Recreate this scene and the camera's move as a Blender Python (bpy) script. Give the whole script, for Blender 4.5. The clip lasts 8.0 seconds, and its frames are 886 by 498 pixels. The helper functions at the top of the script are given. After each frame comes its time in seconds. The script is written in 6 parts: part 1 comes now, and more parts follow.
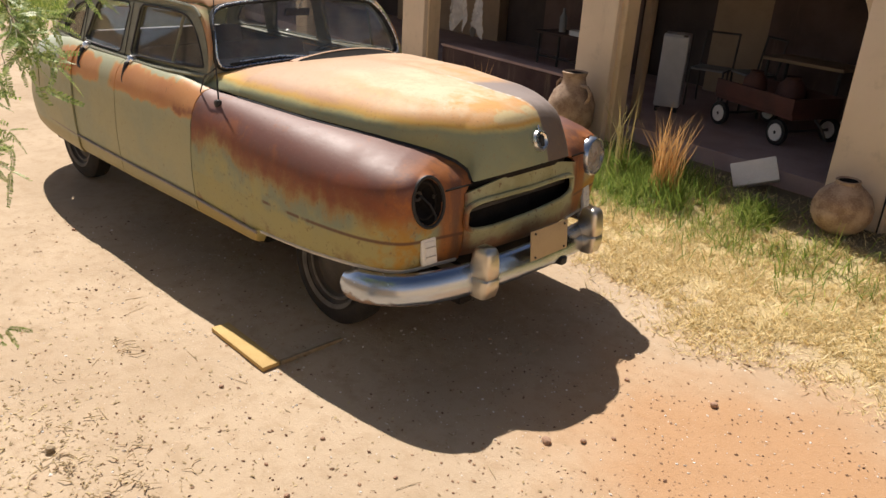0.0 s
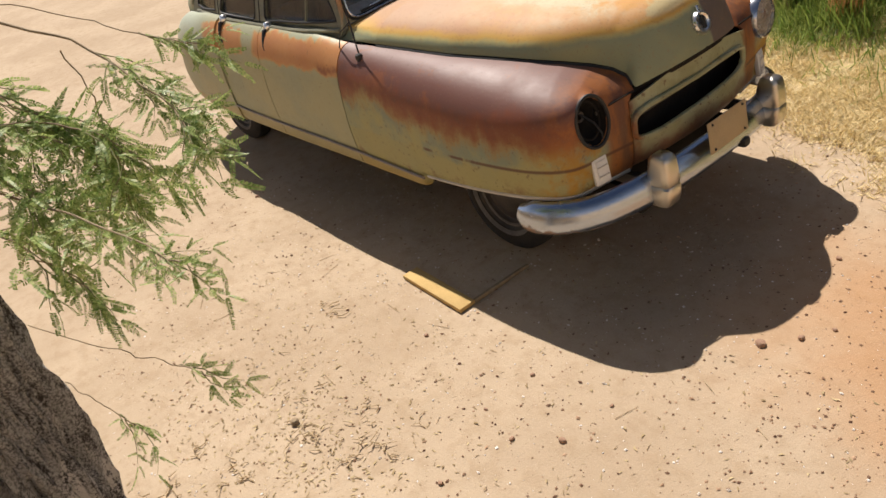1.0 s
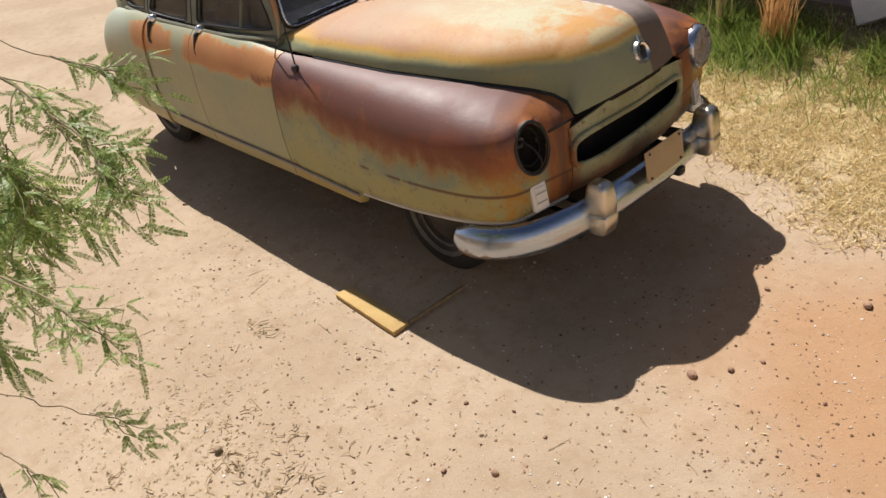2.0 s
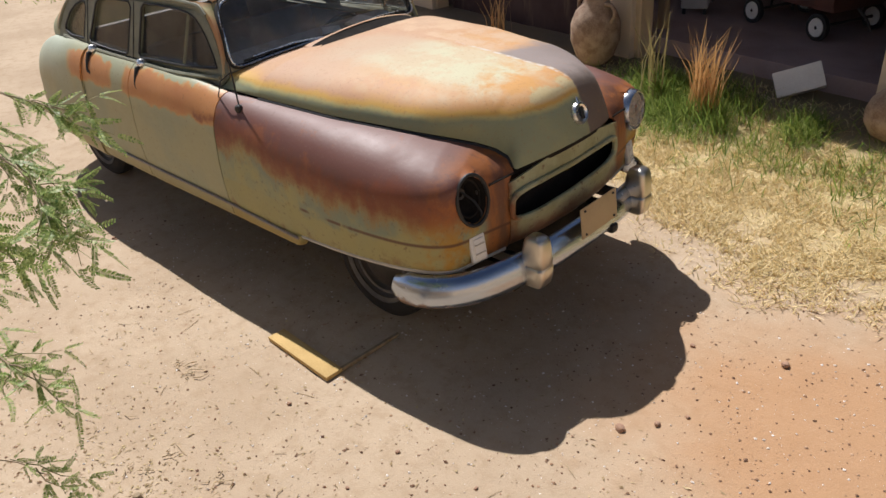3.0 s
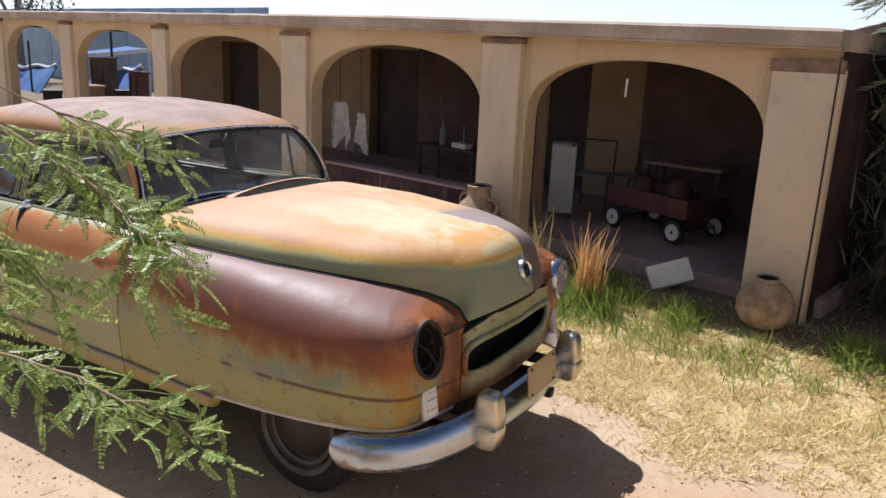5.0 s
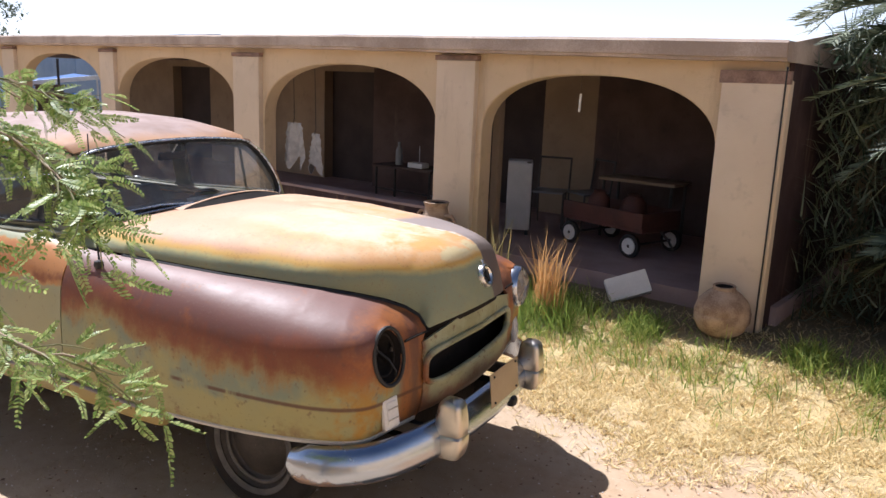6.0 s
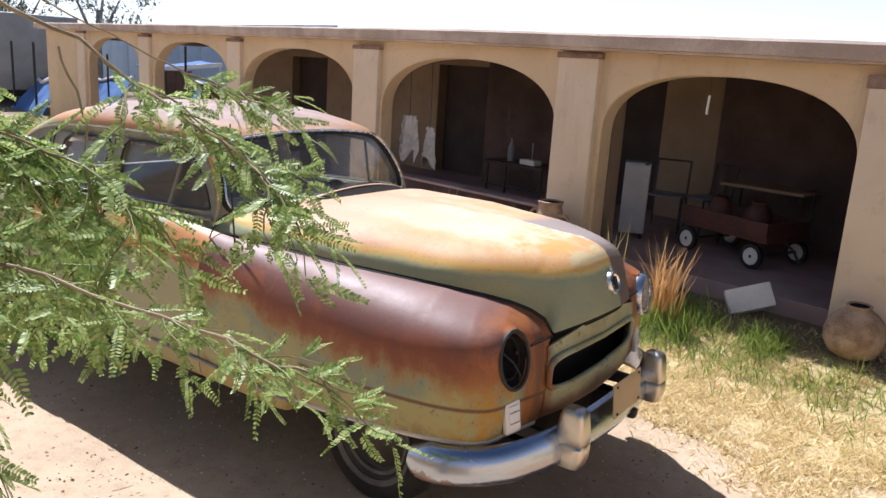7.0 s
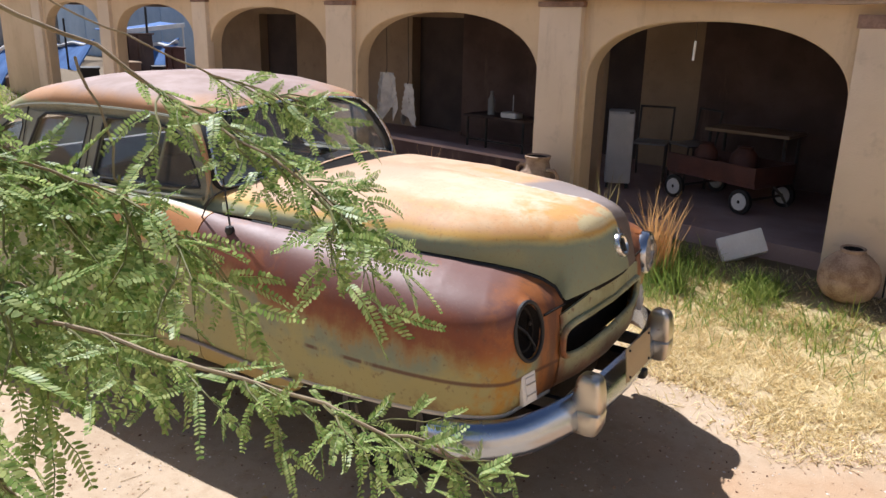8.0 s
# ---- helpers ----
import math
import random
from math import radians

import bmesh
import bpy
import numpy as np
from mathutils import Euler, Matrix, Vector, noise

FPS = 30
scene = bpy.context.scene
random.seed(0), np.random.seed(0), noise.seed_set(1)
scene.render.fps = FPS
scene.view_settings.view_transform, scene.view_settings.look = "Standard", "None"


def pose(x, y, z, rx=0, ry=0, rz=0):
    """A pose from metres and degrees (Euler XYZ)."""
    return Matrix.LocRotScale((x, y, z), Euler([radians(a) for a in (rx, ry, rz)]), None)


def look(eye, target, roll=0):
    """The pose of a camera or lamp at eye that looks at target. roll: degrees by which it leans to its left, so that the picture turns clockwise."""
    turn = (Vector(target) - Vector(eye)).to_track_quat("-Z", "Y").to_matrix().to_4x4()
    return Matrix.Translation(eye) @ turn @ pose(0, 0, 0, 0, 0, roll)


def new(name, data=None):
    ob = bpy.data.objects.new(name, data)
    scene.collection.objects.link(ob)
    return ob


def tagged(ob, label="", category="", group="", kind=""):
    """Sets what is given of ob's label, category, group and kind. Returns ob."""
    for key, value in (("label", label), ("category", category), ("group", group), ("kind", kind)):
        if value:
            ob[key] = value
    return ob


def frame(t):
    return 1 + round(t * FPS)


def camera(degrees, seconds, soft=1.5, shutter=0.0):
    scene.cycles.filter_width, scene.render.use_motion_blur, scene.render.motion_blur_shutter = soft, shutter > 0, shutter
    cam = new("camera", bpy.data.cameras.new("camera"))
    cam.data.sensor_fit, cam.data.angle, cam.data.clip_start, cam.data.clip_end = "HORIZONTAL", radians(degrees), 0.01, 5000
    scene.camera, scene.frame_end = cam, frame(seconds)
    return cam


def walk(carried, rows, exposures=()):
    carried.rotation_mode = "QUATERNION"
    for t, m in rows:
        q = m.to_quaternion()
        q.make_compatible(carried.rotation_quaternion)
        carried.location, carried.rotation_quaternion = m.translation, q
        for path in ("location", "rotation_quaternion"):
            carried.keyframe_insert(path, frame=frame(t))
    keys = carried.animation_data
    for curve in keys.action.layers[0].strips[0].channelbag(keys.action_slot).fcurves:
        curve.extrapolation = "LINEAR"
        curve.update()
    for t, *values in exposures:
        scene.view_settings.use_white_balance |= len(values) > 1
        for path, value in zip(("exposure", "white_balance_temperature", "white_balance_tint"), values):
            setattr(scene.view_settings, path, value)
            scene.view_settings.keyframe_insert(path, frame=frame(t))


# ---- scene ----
cam = camera(60.1, 8.0)
PATH = [
    (0, (0.665, 0.336, 2.175), (-0.821, 1.429, 1.403), 3.5),
    (0.5, (0.573, 0.377, 2.284), (-0.976, 1.211, 1.333), -2.8),
    (1, (0.482, 0.404, 2.466), (-1.102, 1.031, 1.417), -14.7),
    (1.5, (0.363, 0.445, 2.526), (-1.16, 1.127, 1.423), -12.6),
    (2, (0.37, 0.472, 2.516), (-1.126, 1.244, 1.436), -10.3),
    (2.2, (0.384, 0.476, 2.524), (-1.111, 1.298, 1.48), -10.5),
    (3.3, (0.33, 0.417, 2.556), (-1.097, 1.397, 1.555), -3.6),
    (3.5, (0.301, 0.387, 2.545), (-1.191, 1.283, 1.56), -7.1),
    (4, (0.234, 0.184, 2.431), (-1.201, 1.311, 1.613), -5.0),
    (4.5, (0.058, 0.058, 2.303), (-1.282, 1.39, 1.646), -1.8),
    (4.7, (-0.016, 0.047, 2.263), (-1.341, 1.432, 1.689), 0.6),
    (5.8, (-0.138, 0.078, 2.109), (-1.369, 1.593, 1.673), 2.6),
    (6, (-0.121, 0.085, 2.094), (-1.344, 1.609, 1.667), 2.2),
    (6.5, (-0.186, 0.084, 2.094), (-1.409, 1.591, 1.611), 3.6),
    (7, (-0.255, 0.017, 2.112), (-1.659, 1.366, 1.657), 3.6),
    (7.5, (-0.323, -0.015, 2.141), (-1.779, 1.28, 1.69), 2.8),
    (8, (-0.434, 0.0, 2.167), (-1.767, 1.376, 1.593), 1.3),
]
EXPOSURES = [(0, 0.42, 6650, 10), (1, 0.27, 6650, 10), (2.2, 0.22, 6250, 10), (4, 0.16, 6000, 10), (4.7, 0.32, 5900, 10), (5.8, 0.72, 5770, 13), (7, 0.74, 5680, 12), (8, 0.62, 5760, 11)]
walk(cam, [(t, look(eye, target, roll)) for t, eye, target, roll in PATH], EXPOSURES)

# ---- light ----
SUN_TO = Vector((-0.67, 0.12, 1.0)).normalized()
world = bpy.data.worlds.new("sky")
scene.world = world
world.use_nodes = True
sky = world.node_tree.nodes.new("ShaderNodeTexSky")
sky.sky_type, sky.sun_disc = "NISHITA", False
sky.sun_elevation = math.asin(SUN_TO.z)
sky.sun_rotation = math.atan2(SUN_TO.x, SUN_TO.y)
sky.dust_density, sky.air_density = 1.2, 0.65
wt = world.node_tree
wt.nodes["Background"].inputs["Strength"].default_value = 0.05
# white summer haze that thickens evenly towards the horizon
way = wt.nodes.new("ShaderNodeSeparateXYZ")
wt.links.new(wt.nodes.new("ShaderNodeTexCoord").outputs["Generated"], way.inputs[0])
above, thick, haze = wt.nodes.new("ShaderNodeMath"), wt.nodes.new("ShaderNodeMath"), wt.nodes.new("ShaderNodeMix")
above.operation, above.use_clamp, above.inputs[0].default_value = "SUBTRACT", True, 1.0
wt.links.new(way.outputs["Z"], above.inputs[1])
thick.operation, thick.inputs[1].default_value = "POWER", 2.5
wt.links.new(above.outputs[0], thick.inputs[0])
haze.data_type, haze.blend_type = "RGBA", "ADD"
haze.clamp_result = False
wt.links.new(thick.outputs[0], haze.inputs["Factor"])
wt.links.new(sky.outputs[0], [s for s in haze.inputs if s.type == "RGBA"][0])
[s for s in haze.inputs if s.type == "RGBA"][1].default_value = (11.4, 11.5, 11.7, 1.0)
wt.links.new([s for s in haze.outputs if s.type == "RGBA"][0], wt.nodes["Background"].inputs["Color"])
sun_data = bpy.data.lights.new("sun", "SUN")
sun_data.energy, sun_data.angle, sun_data.color = 5.0, radians(0.5), (1.0, 0.93, 0.87)
new("sun", sun_data).matrix_world = look((0, 0, 30), Vector((0, 0, 30)) - SUN_TO)


# ---- mesh helpers ----
def mesh_of(rows, closed=False, skip=None):
    """A grid of quads from rows of points."""
    bm = bmesh.new()
    vs = [[bm.verts.new(p) for p in row] for row in rows]
    for i in range(len(vs) - 1):
        n = len(vs[i])
        for j in range(n if closed else n - 1):
            if skip and skip(i, j):
                continue
            k = (j + 1) % n
            bm.faces.new((vs[i][j], vs[i][k], vs[i + 1][k], vs[i + 1][j]))
    return bm


def solid(bm, depth):
    """Gives an open sheet a thickness along its normals."""
    bmesh.ops.recalc_face_normals(bm, faces=bm.faces[:])
    bm.normal_update()
    faces, edges = bm.faces[:], [e for e in bm.edges if e.is_boundary]
    inner = {v: bm.verts.new(v.co - v.normal * abs(depth)) for v in bm.verts[:]}
    for f in faces:
        bm.faces.new([inner[v] for v in reversed(f.verts)])
    for e in edges:
        a, b = e.verts
        bm.faces.new((a, b, inner[b], inner[a]))
    return bm


def add_box(bm, size, at, turn=(0, 0, 0), bevel=0.0):
    m = pose(*at, *turn) @ Matrix.Diagonal((*size, 1))
    vs = bmesh.ops.create_cube(bm, size=1.0, matrix=m)["verts"]
    if bevel:
        es = list({e for v in vs for e in v.link_edges})
        bmesh.ops.bevel(bm, geom=es, offset=bevel, segments=2, affect="EDGES", profile=0.6)
    return bm


def box(size, at, turn=(0, 0, 0), bevel=0.0):
    return add_box(bmesh.new(), size, at, turn, bevel)


def add_tube(bm, points, radii, sides=8, cap=True):
    pts = [Vector(p) for p in points]
    if not hasattr(radii, "__len__"):
        radii = [radii] * len(pts)
    radii = [float(r) for r in radii]
    rings, up = [], Vector((0.13, 0.21, 0.97))
    for i, p in enumerate(pts):
        d = (pts[min(i + 1, len(pts) - 1)] - pts[max(i - 1, 0)]).normalized()
        a = d.cross(up)
        a = a.normalized() if a.length > 1e-3 else d.orthogonal().normalized()
        b = a.cross(d).normalized()
        up = b
        rings.append([bm.verts.new(p + radii[i] * (math.cos(q) * a + math.sin(q) * b)) for q in [math.tau * k / sides for k in range(sides)]])
    for r0, r1 in zip(rings, rings[1:]):
        for k in range(sides):
            bm.faces.new((r0[k], r0[(k + 1) % sides], r1[(k + 1) % sides], r1[k]))
    if cap:
        bm.faces.new(rings[0][::-1])
        bm.faces.new(rings[-1])
    return bm


def tube(points, radii, sides=8, cap=True):
    return add_tube(bmesh.new(), points, radii, sides, cap)


def lathe(profile, sides=32, m=Matrix()):
    """Turns (radius, height) pairs about z."""
    rows = [[m @ Vector((r * math.cos(math.tau * k / sides), r * math.sin(math.tau * k / sides), h)) for k in range(sides)] for r, h in profile]
    return mesh_of(rows, closed=True)


def curve(points, n):
    """A smooth line of n points through the given ones."""
    pts = [np.array(p, float) for p in points]
    pts = [2 * pts[0] - pts[1]] + pts + [2 * pts[-1] - pts[-2]]
    out = []
    for q in np.linspace(0, len(pts) - 3, n):
        i = min(int(q), len(pts) - 4)
        t = q - i
        a, b, c, d = pts[i:i + 4]
        out.append(tuple(0.5 * (2 * b + (c - a) * t + (2 * a - 5 * b + 4 * c - d) * t * t + (3 * b - a - 3 * c + d) * t ** 3)))
    return out


def lerp(table, x):
    xs, ys = zip(*sorted(table))
    return float(np.interp(x, xs, ys))


def finish(name, bm, material, smooth=True):
    bmesh.ops.recalc_face_normals(bm, faces=bm.faces[:])
    me = bpy.data.meshes.new(name)
    bm.to_mesh(me)
    bm.free()
    for p in me.polygons:
        p.use_smooth = smooth
    if smooth:
        me.set_sharp_from_angle(angle=radians(38))
    for m in material if isinstance(material, (list, tuple)) else [material]:
        me.materials.append(m)
    return me


def part(name, bm, material, parent, label="", smooth=True):
    ob = new(name, finish(name, bm, material, smooth))
    ob.parent = parent
    return tagged(ob, label)


def thing(name, label, category, m=Matrix(), group="", kind=""):
    ob = new(name)
    ob.empty_display_size = 0.1
    ob.matrix_world = m
    return tagged(ob, label, category, group, kind)


def single(name, bm, material, label, category, group="", kind="", smooth=True, m=None):
    ob = new(name, finish(name, bm, material, smooth))
    if m is not None:
        ob.matrix_world = m
    return tagged(ob, label, category, group, kind)


def filled(outline, holes=(), depth=0.02):
    """A flat plate in x and y with holes through it, centred on z = 0."""
    cu = bpy.data.curves.new("plate", "CURVE")
    cu.dimensions, cu.fill_mode, cu.extrude = "2D", "BOTH", depth / 2
    for loop in (outline, *holes):
        sp = cu.splines.new("POLY")
        sp.points.add(len(loop) - 1)
        for q, p in zip(sp.points, loop):
            q.co = (p[0], p[1], 0, 1)
        sp.use_cyclic_u = True
    ob = bpy.data.objects.new("plate", cu)
    scene.collection.objects.link(ob)
    me = bpy.data.meshes.new_from_object(ob.evaluated_get(bpy.context.evaluated_depsgraph_get()))
    bm = bmesh.new()
    bm.from_mesh(me)
    bpy.data.objects.remove(ob)
    bpy.data.curves.remove(cu)
    bpy.data.meshes.remove(me)
    bmesh.ops.remove_doubles(bm, verts=bm.verts[:], dist=1e-5)
    return bm


# ---- materials ----
class Mat:
    """A short way to write node materials."""

    def __init__(self, name, rough=0.7, metal=0.0, spec=0.5):
        self.m = bpy.data.materials.new(name)
        self.m.use_nodes = True
        self.t = self.m.node_tree
        self.b = self.t.nodes["Principled BSDF"]
        self.b.inputs["Roughness"].default_value = rough
        self.b.inputs["Metallic"].default_value = metal
        self.b.inputs["Specular IOR Level"].default_value = spec
        self.co = self.t.nodes.new("ShaderNodeTexCoord").outputs["Object"]

    def put(self, socket, value):
        if hasattr(value, "is_linked"):
            self.t.links.new(value, socket)
        else:
            socket.default_value = value

    def math(self, op, a, b=0.0, c=0.0):
        n = self.t.nodes.new("ShaderNodeMath")
        n.operation = op
        for s, v in zip(n.inputs, (a, b, c)):
            self.put(s, v)
        return n.outputs[0]

    def noise(self, scale, detail=4.0, rough=0.55, co=None, stretch=None):
        co = co or self.co
        if stretch:
            mp = self.t.nodes.new("ShaderNodeMapping")
            mp.inputs["Scale"].default_value = stretch
            self.put(mp.inputs["Vector"], co)
            co = mp.outputs[0]
        n = self.t.nodes.new("ShaderNodeTexNoise")
        n.inputs["Scale"].default_value, n.inputs["Detail"].default_value, n.inputs["Roughness"].default_value = scale, detail, rough
        self.put(n.inputs["Vector"], co)
        return n.outputs["Fac"]

    def axis(self, i):
        n = self.t.nodes.new("ShaderNodeSeparateXYZ")
        self.put(n.inputs[0], self.co)
        return n.outputs[i]

    def step(self, v, lo, hi):
        n = self.t.nodes.new("ShaderNodeMapRange")
        n.interpolation_type = "SMOOTHSTEP"
        n.inputs["From Min"].default_value, n.inputs["From Max"].default_value = lo, hi
        self.put(n.inputs["Value"], v)
        return n.outputs[0]

    def mix(self, f, a, b):
        n = self.t.nodes.new("ShaderNodeMix")
        n.data_type = "RGBA"
        self.put(n.inputs["Factor"], f)
        for s, v in zip([i for i in n.inputs if i.type == "RGBA"], (a, b)):
            self.put(s, (*v, 1.0) if isinstance(v, tuple) and len(v) == 3 else v)
        return next(o for o in n.outputs if o.type == "RGBA")

    def random(self):
        return self.t.nodes.new("ShaderNodeObjectInfo").outputs["Random"]

    def island(self):
        return self.t.nodes.new("ShaderNodeNewGeometry").outputs["Random Per Island"]

    def color(self, c):
        self.put(self.b.inputs["Base Color"], (*c, 1.0) if isinstance(c, tuple) and len(c) == 3 else c)
        return self

    def rough(self, v):
        self.put(self.b.inputs["Roughness"], v)
        return self

    def bump(self, h, strength=0.3, dist=0.01):
        n = self.t.nodes.new("ShaderNodeBump")
        n.inputs["Strength"].default_value, n.inputs["Distance"].default_value = strength, dist
        self.put(n.inputs["Height"], h)
        self.put(self.b.inputs["Normal"], n.outputs[0])
        return self


def plain(name, a, b, rough=0.7, scale=8.0, metal=0.0, bump=0.15, dist=0.004, fine=90.0):
    """Two tones mottled at two scales, with a fine relief."""
    k = Mat(name, rough, metal)
    n1, n2 = k.noise(scale), k.noise(fine, 3.0)
    f = k.math("ADD", k.math("MULTIPLY", n1, 0.7), k.math("MULTIPLY", n2, 0.3))
    k.color(k.mix(k.step(f, 0.35, 0.65), a, b))
    k.rough(k.math("MULTIPLY_ADD", n1, 0.2, rough - 0.1))
    return k.bump(f, bump, dist).m


def fender_paint():
    """Olive paint below, rust along the crown topped by a painted mauve sheen, with an orange fringe that runs down."""
    k = Mat("rusted_fender", 0.5, spec=0.5)
    u, v, z = k.axis(0), k.axis(1), k.axis(2)
    n, wide = k.noise(6.0, 6.0, 0.62), k.noise(1.9, 3.0, 0.5)
    drip = k.noise(9.0, 6.0, 0.65, stretch=(1.0, 1.0, 0.2))
    f = k.math("ADD", z, k.math("MULTIPLY", k.math("SUBTRACT", n, 0.5), 0.22))
    f = k.math("ADD", f, k.math("MULTIPLY", k.math("SUBTRACT", drip, 0.5), 0.15))
    f = k.math("ADD", f, k.math("MULTIPLY", k.math("SUBTRACT", wide, 0.5), 0.24))
    f = k.math("ADD", f, k.math("MULTIPLY", k.step(u, -1.5, -0.3), 0.07))
    f = k.math("ADD", f, -0.035)
    f = k.math("ADD", f, k.math("MULTIPLY", k.step(u, -1.35, -1.85), 0.03))
    c = k.mix(k.step(k.noise(2.6, 5.0, 0.6), 0.40, 0.6), (0.345, 0.30, 0.115), (0.265, 0.275, 0.15))
    c = k.mix(k.math("MULTIPLY", k.step(z, 0.755, 0.735), 0.7), c, k.mix(wide, (0.36, 0.29, 0.085), (0.28, 0.275, 0.13)))
    blue = k.math("MULTIPLY", k.math("MULTIPLY", k.step(f, 0.765, 0.83), k.step(f, 0.915, 0.87)), k.step(k.noise(3.3, 4.0), 0.38, 0.52))
    c = k.mix(k.math("MULTIPLY", blue, 0.85), c, (0.185, 0.225, 0.165))
    c = k.mix(k.math("MULTIPLY", k.step(f, 0.84, 0.91), 0.55), c, (0.30, 0.185, 0.06))
    c = k.mix(k.math("MULTIPLY", k.step(f, 0.87, 0.955), 0.92), c, (0.225, 0.078, 0.024))
    c = k.mix(k.step(f, 0.925, 0.995), c, (0.195, 0.052, 0.020))
    c = k.mix(k.step(f, 0.985, 1.08), c, (0.14, 0.052, 0.036))
    # sky sheen on the crown's top, painted in as lighter mauve
    c = k.mix(k.math("MULTIPLY", k.step(k.math("ADD", z, k.math("MULTIPLY", k.math("SUBTRACT", wide, 0.5), 0.10)), 1.11, 1.19), 0.7), c, k.mix(n, (0.18, 0.10, 0.088), (0.28, 0.18, 0.16)))
    c = k.mix(k.math("MULTIPLY", k.math("MULTIPLY", k.step(f, 0.93, 1.0), k.step(k.noise(5.0, 6.0, 0.7), 0.55, 0.66)), 0.7), c, (0.24, 0.075, 0.022))
    c = k.mix(k.math("MULTIPLY", k.step(u, -0.20, 0.0), k.math("MULTIPLY", k.step(n, 0.38, 0.58), k.step(f, 0.84, 0.92))), c, (0.33, 0.105, 0.018))
    c = k.mix(k.math("MULTIPLY", k.math("MULTIPLY", k.step(z, 0.9, 0.76), k.step(u, -0.25, -0.1)), k.step(n, 0.40, 0.55)), c, (0.37, 0.205, 0.03))
    inner = k.math("MULTIPLY", k.step(k.math("ABSOLUTE", v), 0.66, 0.60), k.step(u, -0.16, -0.06))
    c = k.mix(k.math("MULTIPLY", inner, 0.92), c, k.mix(k.step(drip, 0.40, 0.60), (0.28, 0.095, 0.022), (0.13, 0.048, 0.024)))
    # the crease's shadow is drawn as a thin dark line in the colour
    line = k.math("MULTIPLY", k.step(k.math("ABSOLUTE", k.math("SUBTRACT", z, 0.752)), 0.014, 0.003), k.step(k.math("ADD", drip, k.math("MULTIPLY", u, 0.30)), 0.16, 0.34))
    c = k.mix(k.math("MULTIPLY", line, 0.9), c, (0.10, 0.04, 0.02))
    c = k.mix(k.math("MULTIPLY", k.math("MULTIPLY", k.step(z, 0.72, 0.58), k.step(k.noise(5.0, 5.0, 0.7), 0.52, 0.66)), 0.7), c, (0.17, 0.08, 0.03))
    c = k.mix(k.math("MULTIPLY", k.step(k.noise(38.0, 4.0), 0.58, 0.72), 0.5), c, (0.12, 0.055, 0.03))
    c = k.mix(k.math("MULTIPLY", k.step(k.noise(90.0, 3.0), 0.58, 0.72), 0.08), c, (0.42, 0.33, 0.2))
    c = k.mix(k.math("MULTIPLY", k.math("MULTIPLY", k.step(z, 0.552, 0.535), k.step(u, -1.04, -1.07)), 0.85), c, (0.34, 0.25, 0.08))
    k.color(c)
    k.rough(k.math("MULTIPLY_ADD", n, 0.28, 0.42))
    return k.bump(k.math("ADD", k.noise(45.0, 5.0), k.math("MULTIPLY", k.noise(2.5, 2.0), 2.0)), 0.14, 0.005).m


def side_paint():
    """Dull olive paint with a pale sheen painted up high, and orange rust along the shoulder of the doors."""
    k = Mat("rusted_side_panel", 0.45)
    u, z = k.axis(0), k.axis(2)
    n = k.noise(4.5, 5.0, 0.6)
    f = k.math("ADD", z, k.math("MULTIPLY", k.math("SUBTRACT", k.noise(6.0, 7.0, 0.72), 0.5), 0.16))
    along = k.math("ADD", u, k.math("MULTIPLY", k.math("SUBTRACT", k.noise(3.0), 0.5), 0.22))
    c = k.mix(k.step(k.noise(2.0, 5.0, 0.6), 0.4, 0.62), (0.325, 0.305, 0.165), (0.275, 0.285, 0.175))
    c = k.mix(k.math("MULTIPLY", k.step(z, 0.575, 0.55), 0.8), c, k.mix(n, (0.33, 0.25, 0.09), (0.30, 0.27, 0.13)))
    high = k.math("MULTIPLY", k.step(f, 1.02, 1.09), k.step(f, 1.245, 1.195))
    gap = k.math("MULTIPLY", k.step(along, -3.02, -2.90), k.step(along, -2.70, -2.84))
    run = k.math("MULTIPLY", k.step(along, -3.72, -3.52), k.math("SUBTRACT", 1.0, gap))
    # the shoulder's white-green sheen, mixed into the colour by height
    c = k.mix(k.math("MULTIPLY", k.step(z, 0.98, 1.12), 0.55), c, (0.40, 0.41, 0.27))
    rust = k.math("MULTIPLY", high, run)
    c = k.mix(k.step(rust, 0.08, 0.55), c, (0.52, 0.28, 0.09))
    c = k.mix(k.step(rust, 0.35, 0.9), c, k.mix(n, (0.42, 0.15, 0.045), (0.58, 0.29, 0.10)))
    c = k.mix(k.math("MULTIPLY", k.math("MULTIPLY", k.step(along, -2.02, -1.90), k.step(n, 0.50, 0.66)), k.math("MULTIPLY", k.step(rust, 0.3, 0.8), k.step(f, 1.12, 1.07))), c, (0.26, 0.085, 0.03))
    c = k.mix(k.math("MULTIPLY", k.step(u, -3.5, -4.0), k.step(f, 0.9, 1.08)), c, (0.42, 0.45, 0.33))
    c = k.mix(k.math("MULTIPLY", k.step(k.noise(55.0, 3.0), 0.64, 0.72), 0.5), c, (0.14, 0.08, 0.04))
    k.color(c)
    k.rough(k.math("MULTIPLY_ADD", k.noise(25.0), 0.25, 0.36))
    return k.bump(k.noise(40.0, 5.0), 0.08, 0.004).m


